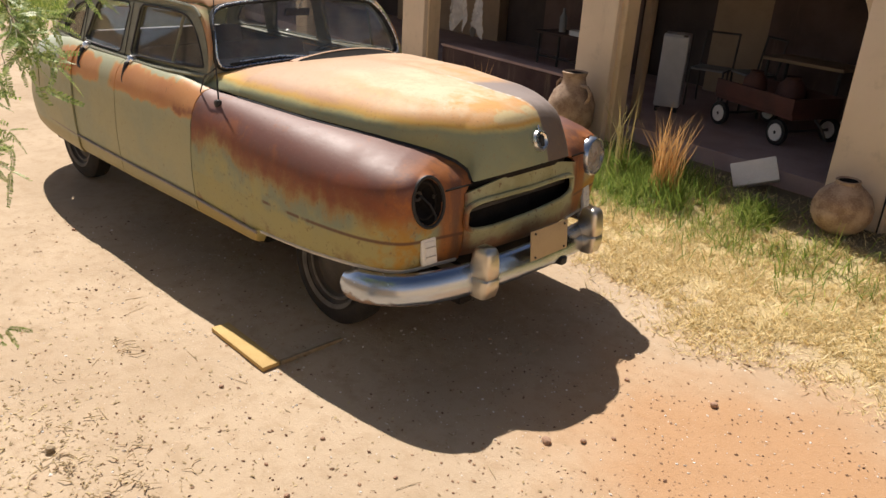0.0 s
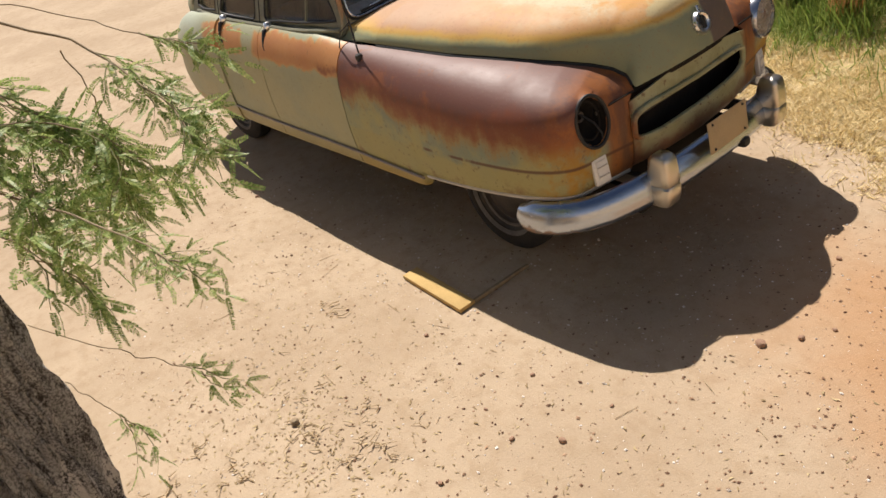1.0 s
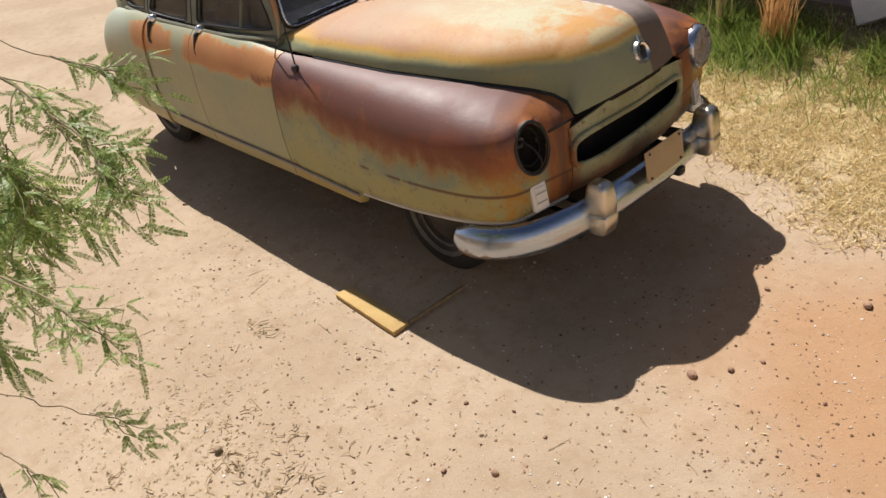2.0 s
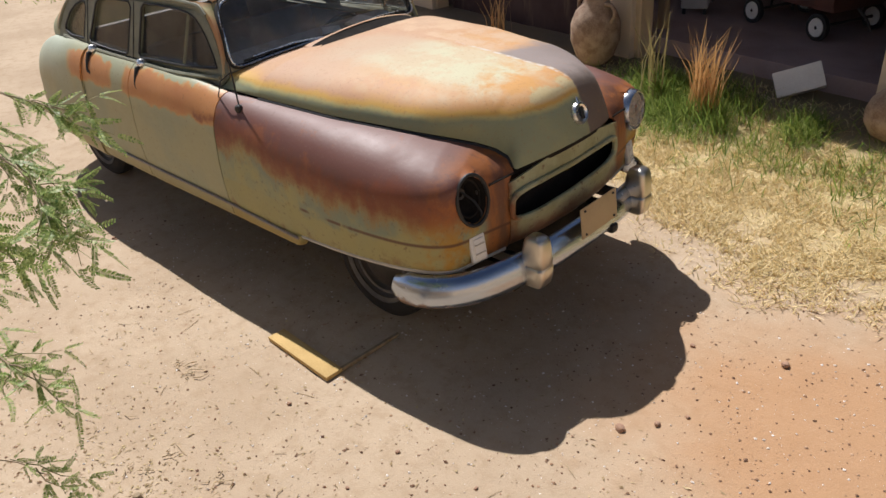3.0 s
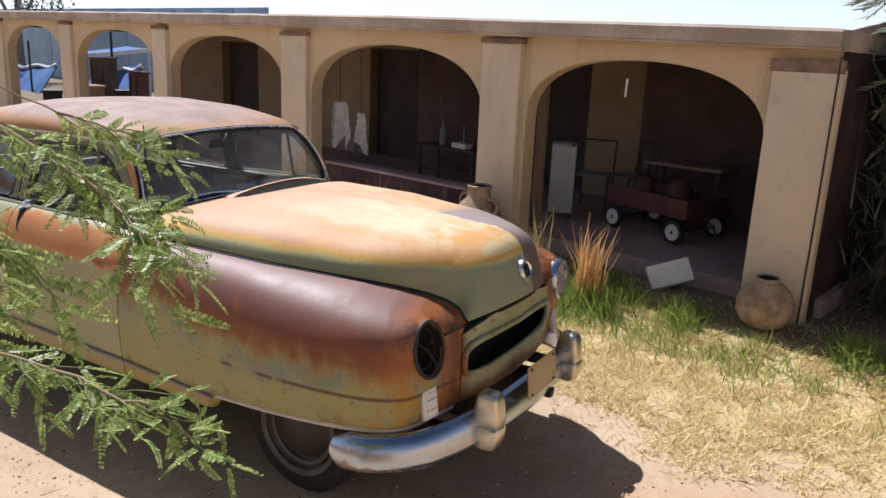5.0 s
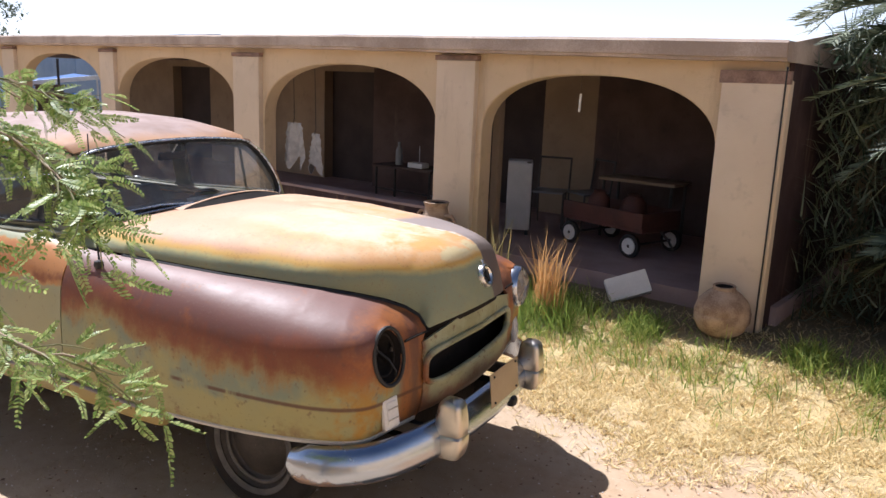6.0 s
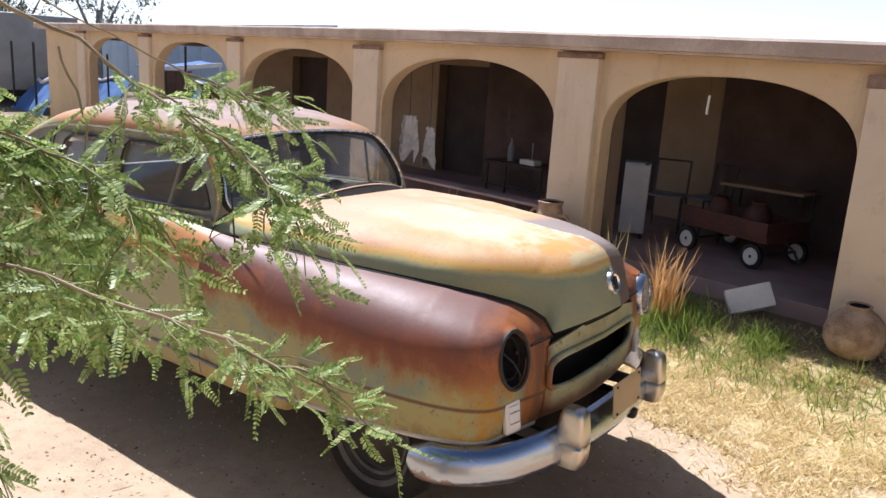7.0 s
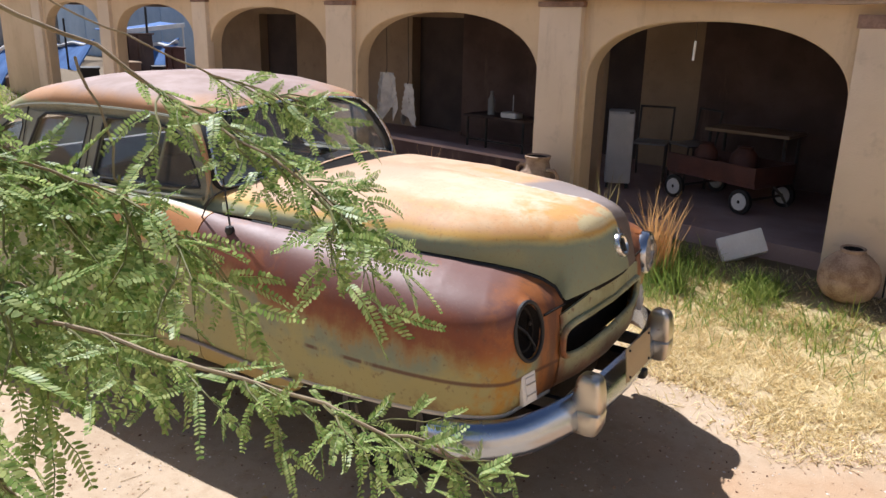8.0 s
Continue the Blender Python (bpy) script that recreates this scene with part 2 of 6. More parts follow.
def hood_paint():
    """Green flanks, a yellow and orange band above them, then peach and cream; mauve grey beyond the ridge, darkest at
    the nose.
    """
    k = Mat("sunbaked_hood", 0.5, spec=0.22)
    u, v, z = k.axis(0), k.axis(1), k.axis(2)
    n, wide, fine = k.noise(5.0, 7.0, 0.66), k.noise(1.6, 4.0, 0.55), k.noise(22.0, 5.0, 0.7)
    wob = k.math("ADD", k.math("MULTIPLY", k.math("SUBTRACT", n, 0.5), 0.9), k.math("MULTIPLY", k.math("SUBTRACT", wide, 0.5), 0.9))
    wob = k.math("ADD", wob, k.math("MULTIPLY", k.math("SUBTRACT", fine, 0.5), 0.35))
    f = k.math("ADD", k.math("SUBTRACT", z, 1.242), k.math("MULTIPLY", wob, 0.040))
    f = k.math("ADD", f, k.math("MULTIPLY", k.step(u, -0.5, -1.3), -0.012))
    c = k.mix(k.step(k.noise(3.0, 5.0), 0.38, 0.62), (0.315, 0.315, 0.175), (0.255, 0.28, 0.18))
    c = k.mix(k.math("MULTIPLY", k.step(f, -0.055, -0.012), 0.5), c, (0.24, 0.285, 0.20))
    c = k.mix(k.step(f, -0.018, 0.010), c, (0.50, 0.44, 0.20))
    c = k.mix(k.step(f, 0.000, 0.022), c, (0.60, 0.37, 0.10))
    c = k.mix(k.step(f, 0.020, 0.050), c, k.mix(k.step(n, 0.40, 0.60), (0.57, 0.32, 0.13), (0.54, 0.30, 0.16)))
    c = k.mix(k.math("MULTIPLY", k.step(f, 0.035, 0.07), k.step(k.math("ADD", wide, k.math("MULTIPLY", k.math("SUBTRACT", fine, 0.5), 0.3)), 0.46, 0.60)), c, (0.56, 0.37, 0.20))
    # worn cream along the middle, peach patches within it
    line = k.math("ABSOLUTE", k.math("ADD", v, k.math("MULTIPLY_ADD", u, -0.10, 0.09)))
    d = k.math("ADD", line, k.math("MULTIPLY", wob, 0.26))
    run = k.math("ADD", u, k.math("MULTIPLY", wob, 0.30))
    band = k.math("MULTIPLY", k.step(d, 0.33, 0.17), k.math("MULTIPLY", k.step(run, -1.45, -1.05), k.step(run, -0.10, -0.26)))
    c = k.mix(k.math("MULTIPLY", band, 0.92), c, (0.57, 0.475, 0.31))
    pale = k.math("MULTIPLY", band, k.step(k.noise(4.2, 6.0, 0.68), 0.42, 0.56))
    c = k.mix(k.math("MULTIPLY", pale, 0.8), c, (0.57, 0.55, 0.37))
    c = k.mix(k.math("MULTIPLY", k.math("MULTIPLY", k.step(run, -0.70, -1.15), k.step(f, 0.03, 0.06)), 0.65), c, (0.49, 0.325, 0.225))
    # burnt orange patches towards the nose, a pale edge before the green
    tip = k.math("MULTIPLY", k.step(run, -0.42, -0.12), k.step(f, 0.02, 0.05))
    c = k.mix(k.math("MULTIPLY", tip, k.step(n, 0.42, 0.60)), c, (0.58, 0.31, 0.10))
    c = k.mix(k.math("MULTIPLY", k.math("MULTIPLY", tip, k.step(run, -0.02, 0.02)), 0.7), c, (0.50, 0.47, 0.28))
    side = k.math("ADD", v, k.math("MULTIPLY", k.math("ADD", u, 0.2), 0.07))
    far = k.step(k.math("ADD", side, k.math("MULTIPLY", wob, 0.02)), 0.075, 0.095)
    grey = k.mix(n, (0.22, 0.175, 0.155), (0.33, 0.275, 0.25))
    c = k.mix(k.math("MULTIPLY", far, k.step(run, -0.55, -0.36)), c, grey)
    c = k.mix(k.math("MULTIPLY", far, k.math("MULTIPLY", k.step(run, -0.40, -0.60), k.step(n, 0.40, 0.58))), c, (0.58, 0.40, 0.25))
    # bare masks a painted highlight, broken pale spots along the ridge
    bare = k.math("MULTIPLY", k.step(k.math("ABSOLUTE", k.math("SUBTRACT", side, 0.078)), 0.016, 0.004), k.step(fine, 0.42, 0.55))
    c = k.mix(k.math("MULTIPLY", bare, k.math("MULTIPLY", k.step(run, -1.0, -0.5), k.step(run, 0.02, -0.06))), c, (0.60, 0.54, 0.46))
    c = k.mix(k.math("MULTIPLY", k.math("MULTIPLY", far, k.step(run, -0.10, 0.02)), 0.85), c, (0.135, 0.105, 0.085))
    c = k.mix(k.math("MULTIPLY", k.step(k.noise(45.0, 4.0), 0.58, 0.72), 0.30), c, (0.34, 0.17, 0.08))
    c = k.mix(k.math("MULTIPLY", k.step(k.noise(110.0, 3.0), 0.60, 0.74), 0.45), c, (0.20, 0.10, 0.05))
    k.color(c)
    k.rough(k.math("MULTIPLY_ADD", n, 0.24, 0.46))
    return k.bump(k.math("ADD", k.noise(35.0, 5.0), k.math("MULTIPLY", k.noise(2.2, 2.0), 2.0)), 0.10, 0.005).m


def roof_paint():
    k = Mat("faded_roof_paint", 0.7, spec=0.22)
    v, z = k.axis(1), k.axis(2)
    n = k.noise(3.0, 5.0, 0.6)
    f = k.math("ADD", z, k.math("MULTIPLY", k.math("SUBTRACT", n, 0.5), 0.14))
    c = k.mix(k.step(k.noise(5.0, 4.0), 0.35, 0.65), (0.29, 0.20, 0.165), (0.37, 0.27, 0.235))
    c = k.mix(k.step(f, 1.765, 1.69), c, (0.44, 0.24, 0.12))
    c = k.mix(k.math("MULTIPLY", k.step(f, 1.665, 1.61), k.step(k.noise(2.2), 0.45, 0.58)), c, (0.36, 0.36, 0.18))
    c = k.mix(k.step(f, 1.45, 1.2), c, (0.36, 0.37, 0.25))
    c = k.mix(k.math("MULTIPLY", k.step(k.noise(50.0, 3.0), 0.6, 0.72), 0.4), c, (0.22, 0.12, 0.08))
    k.color(c)
    k.rough(k.math("MULTIPLY_ADD", k.noise(18.0), 0.2, 0.56))
    return k.bump(k.noise(35.0, 5.0), 0.08, 0.004).m


def grille_paint():
    k = Mat("rust_streaked_grille_panel", 0.5)
    v, z = k.axis(1), k.axis(2)
    n = k.noise(6.0, 5.0, 0.65)
    c = k.mix(k.step(n, 0.42, 0.6), (0.33, 0.335, 0.20), (0.27, 0.27, 0.145))
    side = k.math("ADD", k.math("ABSOLUTE", v), k.math("MULTIPLY", k.math("SUBTRACT", n, 0.5), 0.2))
    c = k.mix(k.step(side, 0.42, 0.50), c, k.mix(k.step(k.noise(4.0, 5.0, 0.7, stretch=(1, 1, 0.4)), 0.4, 0.62), (0.30, 0.10, 0.02), (0.13, 0.05, 0.025)))
    low = k.math("ADD", z, k.math("MULTIPLY", k.math("SUBTRACT", n, 0.5), 0.2))
    c = k.mix(k.math("MULTIPLY", k.step(low, 0.735, 0.655), 0.9), c, k.mix(n, (0.17, 0.062, 0.026), (0.10, 0.045, 0.026)))
    c = k.mix(k.math("MULTIPLY", k.step(k.noise(40.0, 4.0), 0.6, 0.7), 0.7), c, (0.12, 0.05, 0.02))
    k.color(c)
    return k.bump(k.noise(40.0, 5.0), 0.12, 0.004).m


def chrome(name, base=(0.66, 0.67, 0.68), rough=0.16, rust=0.62, low=None):
    k = Mat(name, rough, 1.0)
    n = k.noise(7.0, 5.0, 0.6)
    f = k.step(n, rust, rust + 0.07)
    if low:
        f = k.math("MAXIMUM", f, k.math("MULTIPLY", k.step(k.math("ADD", k.axis(2), k.math("MULTIPLY", k.math("SUBTRACT", k.noise(11.0, 6.0, 0.7), 0.5), 0.10)), *low), 0.85))
    k.color(k.mix(f, base, (0.22, 0.12, 0.06)))
    k.rough(k.math("MULTIPLY_ADD", k.noise(25.0, 4.0), 0.22, rough - 0.06))
    k.put(k.b.inputs["Metallic"], k.math("SUBTRACT", 1.0, k.math("MULTIPLY", f, 0.8)))
    return k.bump(k.noise(9.0, 3.0), 0.035, 0.01).m


def glass(name, tint=(0.86, 0.92, 0.9), rough=0.03, dust=0.12, gloss_at=0.075):
    """Thin glass: mirror gloss over a see-through sheet, with a film of dust."""
    k = Mat(name)
    t = k.t
    out = t.nodes["Material Output"]
    clear, gloss, dirt = t.nodes.new("ShaderNodeBsdfTransparent"), t.nodes.new("ShaderNodeBsdfGlossy"), t.nodes.new("ShaderNodeBsdfDiffuse")
    clear.inputs[0].default_value = (*tint, 1)
    gloss.inputs["Roughness"].default_value = rough
    dirt.inputs[0].default_value = (0.45, 0.38, 0.30, 1)
    fres = t.nodes.new("ShaderNodeLayerWeight")
    fres.inputs["Blend"].default_value = 0.5
    back = t.nodes.new("ShaderNodeBsdfTranslucent")
    back.inputs[0].default_value = (0.45, 0.40, 0.33, 1)
    film = t.nodes.new("ShaderNodeMixShader")
    film.inputs[0].default_value = 0.5
    k.put(film.inputs[1], dirt.outputs[0])
    k.put(film.inputs[2], back.outputs[0])
    m1, m2 = t.nodes.new("ShaderNodeMixShader"), t.nodes.new("ShaderNodeMixShader")
    k.put(m1.inputs[0], k.math("MULTIPLY_ADD", k.math("POWER", fres.outputs["Facing"], 5.0), 0.85, gloss_at))
    k.put(m1.inputs[1], clear.outputs[0])
    k.put(m1.inputs[2], gloss.outputs[0])
    k.put(m2.inputs[0], k.math("MULTIPLY", k.step(k.noise(6.0, 6.0, 0.7), 0.35, 0.75), dust))
    k.put(m2.inputs[1], m1.outputs[0])
    k.put(m2.inputs[2], film.outputs[0])
    k.put(out.inputs["Surface"], m2.outputs[0])
    return k.m


def sand():
    k = Mat("packed_desert_sand", 0.95, spec=0.2)
    x, y = k.axis(0), k.axis(1)
    n1, n2, n3 = k.noise(0.9, 4.0), k.noise(9.0, 5.0, 0.65), k.noise(120.0, 4.0, 0.7)
    c = k.mix(k.step(n1, 0.35, 0.65), (0.43, 0.325, 0.22), (0.50, 0.388, 0.27))
    c = k.mix(k.math("MULTIPLY", k.step(n2, 0.45, 0.68), 0.5), c, (0.37, 0.265, 0.165))
    # redder, damper soil in front of the car
    dx = k.math("MULTIPLY", k.math("ADD", x, 0.55), 0.55)
    dy = k.math("MULTIPLY", k.math("ADD", y, -3.2), 0.75)
    r = k.math("SQRT", k.math("ADD", k.math("MULTIPLY", dx, dx), k.math("MULTIPLY", dy, dy)))
    r = k.math("ADD", r, k.math("MULTIPLY", k.math("SUBTRACT", k.noise(1.7, 5.0), 0.5), 0.9))
    c = k.mix(k.math("MULTIPLY", k.step(r, 1.0, 0.25), 0.8), c, (0.44, 0.245, 0.12))
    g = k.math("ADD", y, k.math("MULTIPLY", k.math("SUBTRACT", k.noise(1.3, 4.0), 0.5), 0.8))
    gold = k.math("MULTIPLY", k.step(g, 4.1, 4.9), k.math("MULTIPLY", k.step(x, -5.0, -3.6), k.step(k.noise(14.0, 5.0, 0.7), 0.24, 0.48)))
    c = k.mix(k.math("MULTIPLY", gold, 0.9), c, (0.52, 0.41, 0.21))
    # house shade painted as a dark band of sand along its front
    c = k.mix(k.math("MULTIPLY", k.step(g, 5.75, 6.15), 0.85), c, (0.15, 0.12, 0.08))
    c = k.mix(k.math("MULTIPLY", k.step(n3, 0.6, 0.72), 0.35), c, (0.24, 0.16, 0.10))
    c = k.mix(k.math("MULTIPLY", k.step(n3, 0.42, 0.3), 0.3), c, (0.62, 0.52, 0.40))
    k.color(c)
    h = k.math("ADD", k.math("MULTIPLY", n2, 0.7), k.math("MULTIPLY", n3, 0.3))
    return k.bump(h, 0.5, 0.02).m


def plaster(name, a, b, rough=0.9):
    k = Mat(name, rough, spec=0.2)
    n1, n2, n3 = k.noise(1.3, 4.0), k.noise(7.0, 5.0, 0.65), k.noise(70.0, 4.0)
    c = k.mix(k.step(n1, 0.35, 0.65), a, b)
    c = k.mix(k.math("MULTIPLY", k.step(n2, 0.55, 0.72), 0.35), c, tuple(0.72 * q for q in a))
    c = k.mix(k.math("MULTIPLY", k.step(k.noise(3.0, 6.0, 0.7, stretch=(1, 1, 0.15)), 0.56, 0.7), 0.3), c, (0.30, 0.22, 0.15))
    k.color(c)
    return k.bump(k.math("ADD", n2, k.math("MULTIPLY", n3, 0.5)), 0.35, 0.012).m


def leaf(name, a, b, trans=0.3, rough=0.5, spec=0.35):
    k = Mat(name, rough, spec=spec)
    c = k.mix(k.island(), a, b)
    k.color(c)
    t = k.t
    tr, mx = t.nodes.new("ShaderNodeBsdfTranslucent"), t.nodes.new("ShaderNodeMixShader")
    k.put(tr.inputs[0], c)
    mx.inputs[0].default_value = trans
    k.put(mx.inputs[1], k.b.outputs[0])
    k.put(mx.inputs[2], tr.outputs[0])
    k.put(t.nodes["Material Output"].inputs["Surface"], mx.outputs[0])
    return k.m


def bark():
    """Grey scales torn by dark cracks, with pale bare wood here and there."""
    k = Mat("furrowed_grey_bark", 0.95, spec=0.2)
    long, fine = k.noise(26.0, 7.0, 0.75, stretch=(1.0, 1.0, 0.35)), k.noise(120.0, 5.0, 0.7)
    h = k.math("ADD", k.math("MULTIPLY", long, 0.65), k.math("MULTIPLY", fine, 0.35))
    c = k.mix(k.step(h, 0.40, 0.54), (0.05, 0.042, 0.038), k.mix(k.step(fine, 0.4, 0.6), (0.24, 0.225, 0.21), (0.46, 0.44, 0.41)))
    pale = k.math("MULTIPLY", k.step(k.noise(7.0, 4.0, 0.6, stretch=(1.0, 1.0, 0.25)), 0.56, 0.62), k.step(h, 0.44, 0.52))
    c = k.mix(k.math("MULTIPLY", pale, 0.8), c, (0.66, 0.62, 0.57))
    k.color(c)
    return k.bump(h, 1.0, 0.025).m


def tinted(name, a, b, rough=0.9, spec=0.2):
    """One colour a loose piece, between two tones."""
    k = Mat(name, rough, spec=spec)
    k.color(k.mix(k.island(), a, b))
    return k.m


M_FENDER, M_SIDE, M_HOOD, M_ROOF, M_GRILLE = fender_paint(), side_paint(), hood_paint(), roof_paint(), grille_paint()
M_CHROME = chrome("pitted_chrome", (0.52, 0.55, 0.60), 0.18, 0.70)
# blue of the mirrored sky is tinted into this chrome; edge rust besides
M_BUMPER = chrome("rust_edged_chrome", (0.43, 0.48, 0.56), 0.18, 0.70, (0.462, 0.444))
M_BRIGHT = chrome("bright_trim", (0.75, 0.75, 0.74), 0.22, 0.7)
M_GUARD = chrome("rust_spotted_chrome", (0.60, 0.56, 0.49), 0.30, 0.60)
M_FRAME = plain("weathered_window_frame", (0.155, 0.152, 0.105), (0.235, 0.235, 0.165), 0.6)
M_BLACK = plain("black_rubber", (0.012, 0.012, 0.013), (0.022, 0.021, 0.02), 0.6)
# near-black tone that puts the shade of hollows and gaps into colour
M_HOLLOW_SHADE = plain("hollow_shade", (0.018, 0.016, 0.015), (0.032, 0.028, 0.025), 0.9)
M_TYRE = plain("dusty_tyre", (0.017, 0.015, 0.014), (0.036, 0.031, 0.027), 0.95)
M_WHITEWALL = plain("grey_whitewall", (0.085, 0.08, 0.076), (0.15, 0.14, 0.13), 0.8)
M_RIM = plain("rusty_wheel", (0.035, 0.03, 0.026), (0.07, 0.058, 0.05), 0.6)
M_SEAT = plain("cracked_seat_vinyl", (0.15, 0.145, 0.14), (0.23, 0.22, 0.215), 0.8)
M_DASH = plain("grey_dashboard", (0.26, 0.26, 0.26), (0.34, 0.33, 0.33), 0.6)
M_ENAMEL = plain("dull_white_enamel", (0.40, 0.40, 0.41), (0.48, 0.48, 0.48), 0.5, 4.0)
M_ROCKER = plain("grey_mauve_crease", (0.20, 0.17, 0.15), (0.30, 0.26, 0.23), 0.6, 6.0)
M_PALETRIM = plain("dusty_pale_trim", (0.42, 0.40, 0.36), (0.56, 0.53, 0.48), 0.45, 6.0)
# windscreen dust is thickened to stand in for hazy sky reflections
M_GLASS, M_SIDEGLASS = glass("windscreen_glass", (0.95, 0.97, 0.97), dust=0.34), glass("side_glass", (0.86, 0.87, 0.87), dust=0.12, gloss_at=0.04)
M_REARGLASS = glass("rear_glass", (0.88, 0.9, 0.88), dust=0.25, gloss_at=0.03)
M_LENS = glass("lamp_lens", (0.95, 0.95, 0.95), 0.12, 1.0)
M_SAND = sand()
M_WALL = plaster("tan_plaster", (0.54, 0.41, 0.265), (0.60, 0.465, 0.31))
M_COLUMN = plaster("column_plaster", (0.61, 0.495, 0.365), (0.67, 0.55, 0.415))
# tan at half the outer wall's tone; the porch shade sits in the colour
M_INNER = plaster("shade_toned_tan_plaster", (0.27, 0.195, 0.13), (0.34, 0.25, 0.165))
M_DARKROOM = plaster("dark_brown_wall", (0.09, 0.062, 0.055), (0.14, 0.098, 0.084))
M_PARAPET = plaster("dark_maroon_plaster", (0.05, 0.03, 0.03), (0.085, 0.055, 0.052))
M_FASCIA = plain("weathered_grey_fascia", (0.33, 0.25, 0.195), (0.52, 0.42, 0.345), 0.9, 2.2, bump=0.3)
M_FLOOR = plain("dusty_red_porch_floor", (0.28, 0.20, 0.19), (0.38, 0.285, 0.27), 0.85, 2.0)
# the darkness of unlit rooms is put into this brown
M_DOORWAY = plain("room_shade_brown", (0.045, 0.034, 0.031), (0.075, 0.056, 0.05), 0.9, 2.0)
M_CLAY = plain("pale_terracotta", (0.23, 0.145, 0.095), (0.43, 0.315, 0.225), 0.85, 9.0, bump=0.5)
M_WHITE = plain("chalky_white_paint", (0.66, 0.65, 0.63), (0.78, 0.77, 0.74), 0.6, 4.0)
M_PLATE = plain("blank_tan_plate", (0.40, 0.30, 0.17), (0.46, 0.35, 0.20), 0.6, 4.0)
M_PLANK = plain("bare_yellow_wood", (0.46, 0.30, 0.10), (0.56, 0.38, 0.145), 0.8, 5.0)
M_BARK = bark()
M_TWIG = plain("brown_twig", (0.24, 0.17, 0.095), (0.34, 0.26, 0.16), 0.8, 20.0)
M_GREENTWIG = plain("green_twig", (0.16, 0.17, 0.06), (0.24, 0.22, 0.09), 0.7, 20.0)
M_LEAF = leaf("feathery_green_leaf", (0.13, 0.235, 0.042), (0.50, 0.57, 0.21), 0.42, 0.46, 0.35)
M_GRASS = leaf("green_grass", (0.10, 0.20, 0.025), (0.46, 0.50, 0.14), 0.45)
M_STRAW = leaf("dry_straw", (0.56, 0.42, 0.18), (0.90, 0.77, 0.45), 0.3)
M_REED = leaf("dry_reed", (0.55, 0.24, 0.06), (0.88, 0.72, 0.40), 0.35)
M_STALK = leaf("olive_stalk", (0.24, 0.20, 0.07), (0.60, 0.50, 0.26), 0.35)
M_PALM = leaf("palm_frond", (0.03, 0.05, 0.025), (0.22, 0.25, 0.16), 0.2)
M_PEBBLE = tinted("pebble", (0.13, 0.07, 0.045), (0.50, 0.33, 0.21))
M_CHIP = tinted("pale_stone_chip", (0.55, 0.45, 0.35), (0.86, 0.82, 0.76))
M_LITTER = tinted("dry_leaf_litter", (0.24, 0.17, 0.085), (0.56, 0.44, 0.25))
M_BLUE = plain("blue_tarpaulin", (0.035, 0.10, 0.28), (0.06, 0.16, 0.40), 0.85, 3.0)
M_PALEBLUE = plain("pale_blue_metal", (0.26, 0.36, 0.50), (0.33, 0.43, 0.56), 0.6, 1.5)
M_RED = plain("rusty_red_metal", (0.075, 0.030, 0.022), (0.125, 0.045, 0.032), 0.7, 5.0)
M_CLOTH = plain("off_white_cloth", (0.36, 0.35, 0.35), (0.50, 0.49, 0.48), 0.9, 9.0)
M_GREY = plain("grey_trailer_metal", (0.22, 0.22, 0.22), (0.29, 0.29, 0.28), 0.6, 2.0)
M_FIBRE = plain("dark_palm_fibre", (0.035, 0.025, 0.018), (0.09, 0.065, 0.045), 0.95, 9.0)
M_HOLLOW_SHADE.node_tree.nodes["Principled BSDF"].inputs["Specular IOR Level"].default_value = 0.04
M_DRYTWIG = plain("bleached_dry_twig", (0.40, 0.29, 0.16), (0.56, 0.44, 0.28), 0.9, 20.0)
M_PAD = plain("stained_brown_wood", (0.14, 0.085, 0.065), (0.29, 0.19, 0.15), 0.9, 6.0)


# ---- ground and house ----
def ground_height(x, y):
    rise = min(max((y - 5.4) / 0.8, 0.0), 1.0)
    h = 0.18 * rise * rise * (3 - 2 * rise)
    near = max(0.0, 1.0 - math.hypot(x + 2, y - 2) / 60.0)
    return h + near * (0.014 * noise.noise((x * 1.1, y * 1.1, 0)) + 0.006 * noise.noise((x * 5, y * 5, 3)))


def make_ground():
    def steps(lo, hi, fine, far):
        mid = list(np.arange(lo, hi + 1e-6, fine))
        out = [hi + (far - hi) * (k / 14) ** 2.5 for k in range(1, 15)]
        return [lo - (q - hi) for q in out[::-1]] + mid + out
    xs, ys = steps(-9.0, 3.0, 0.06, 400.0), steps(-1.5, 8.0, 0.06, 400.0)
    rows = [[(x, y, ground_height(x, y)) for x in xs] for y in ys]
    return single("ground", mesh_of(rows), M_SAND, "pale packed sand with reddish soil before the car and painted shade along the house", "ground", kind="structure")


make_ground()

FACE = 6.36          # front of the arcade wall
COLUMNS = [(-2.36, -1.86), (-5.33, -4.83), (-8.82, -8.28), (-12.33, -11.9), (-16.0, -15.5), (-19.6, -19.1)]
TOPS = [2.22, 2.31, 2.315, 2.35, 2.38, 2.42]


def arch_loop(x0, x1, spring, top, n=28):
    """The outline of a basket arch between x0 and x1."""
    pts = [(x0, -0.3), (x1, -0.3)]
    cx, a, b = (x0 + x1) / 2, (x1 - x0) / 2, top - spring
    for k in range(n + 1):
        q = math.pi * k / n
        c, s = math.cos(q), math.sin(q)
        e = 2 / 2.35
        pts.append((cx + a * math.copysign(abs(c) ** e, c), spring + b * abs(s) ** e))
    return pts


def eave(x):
    return lerp([(-22, 2.49), (-12, 2.44), (-7, 2.41), (-3.2, 2.355), (-1.8, 2.33)], x)


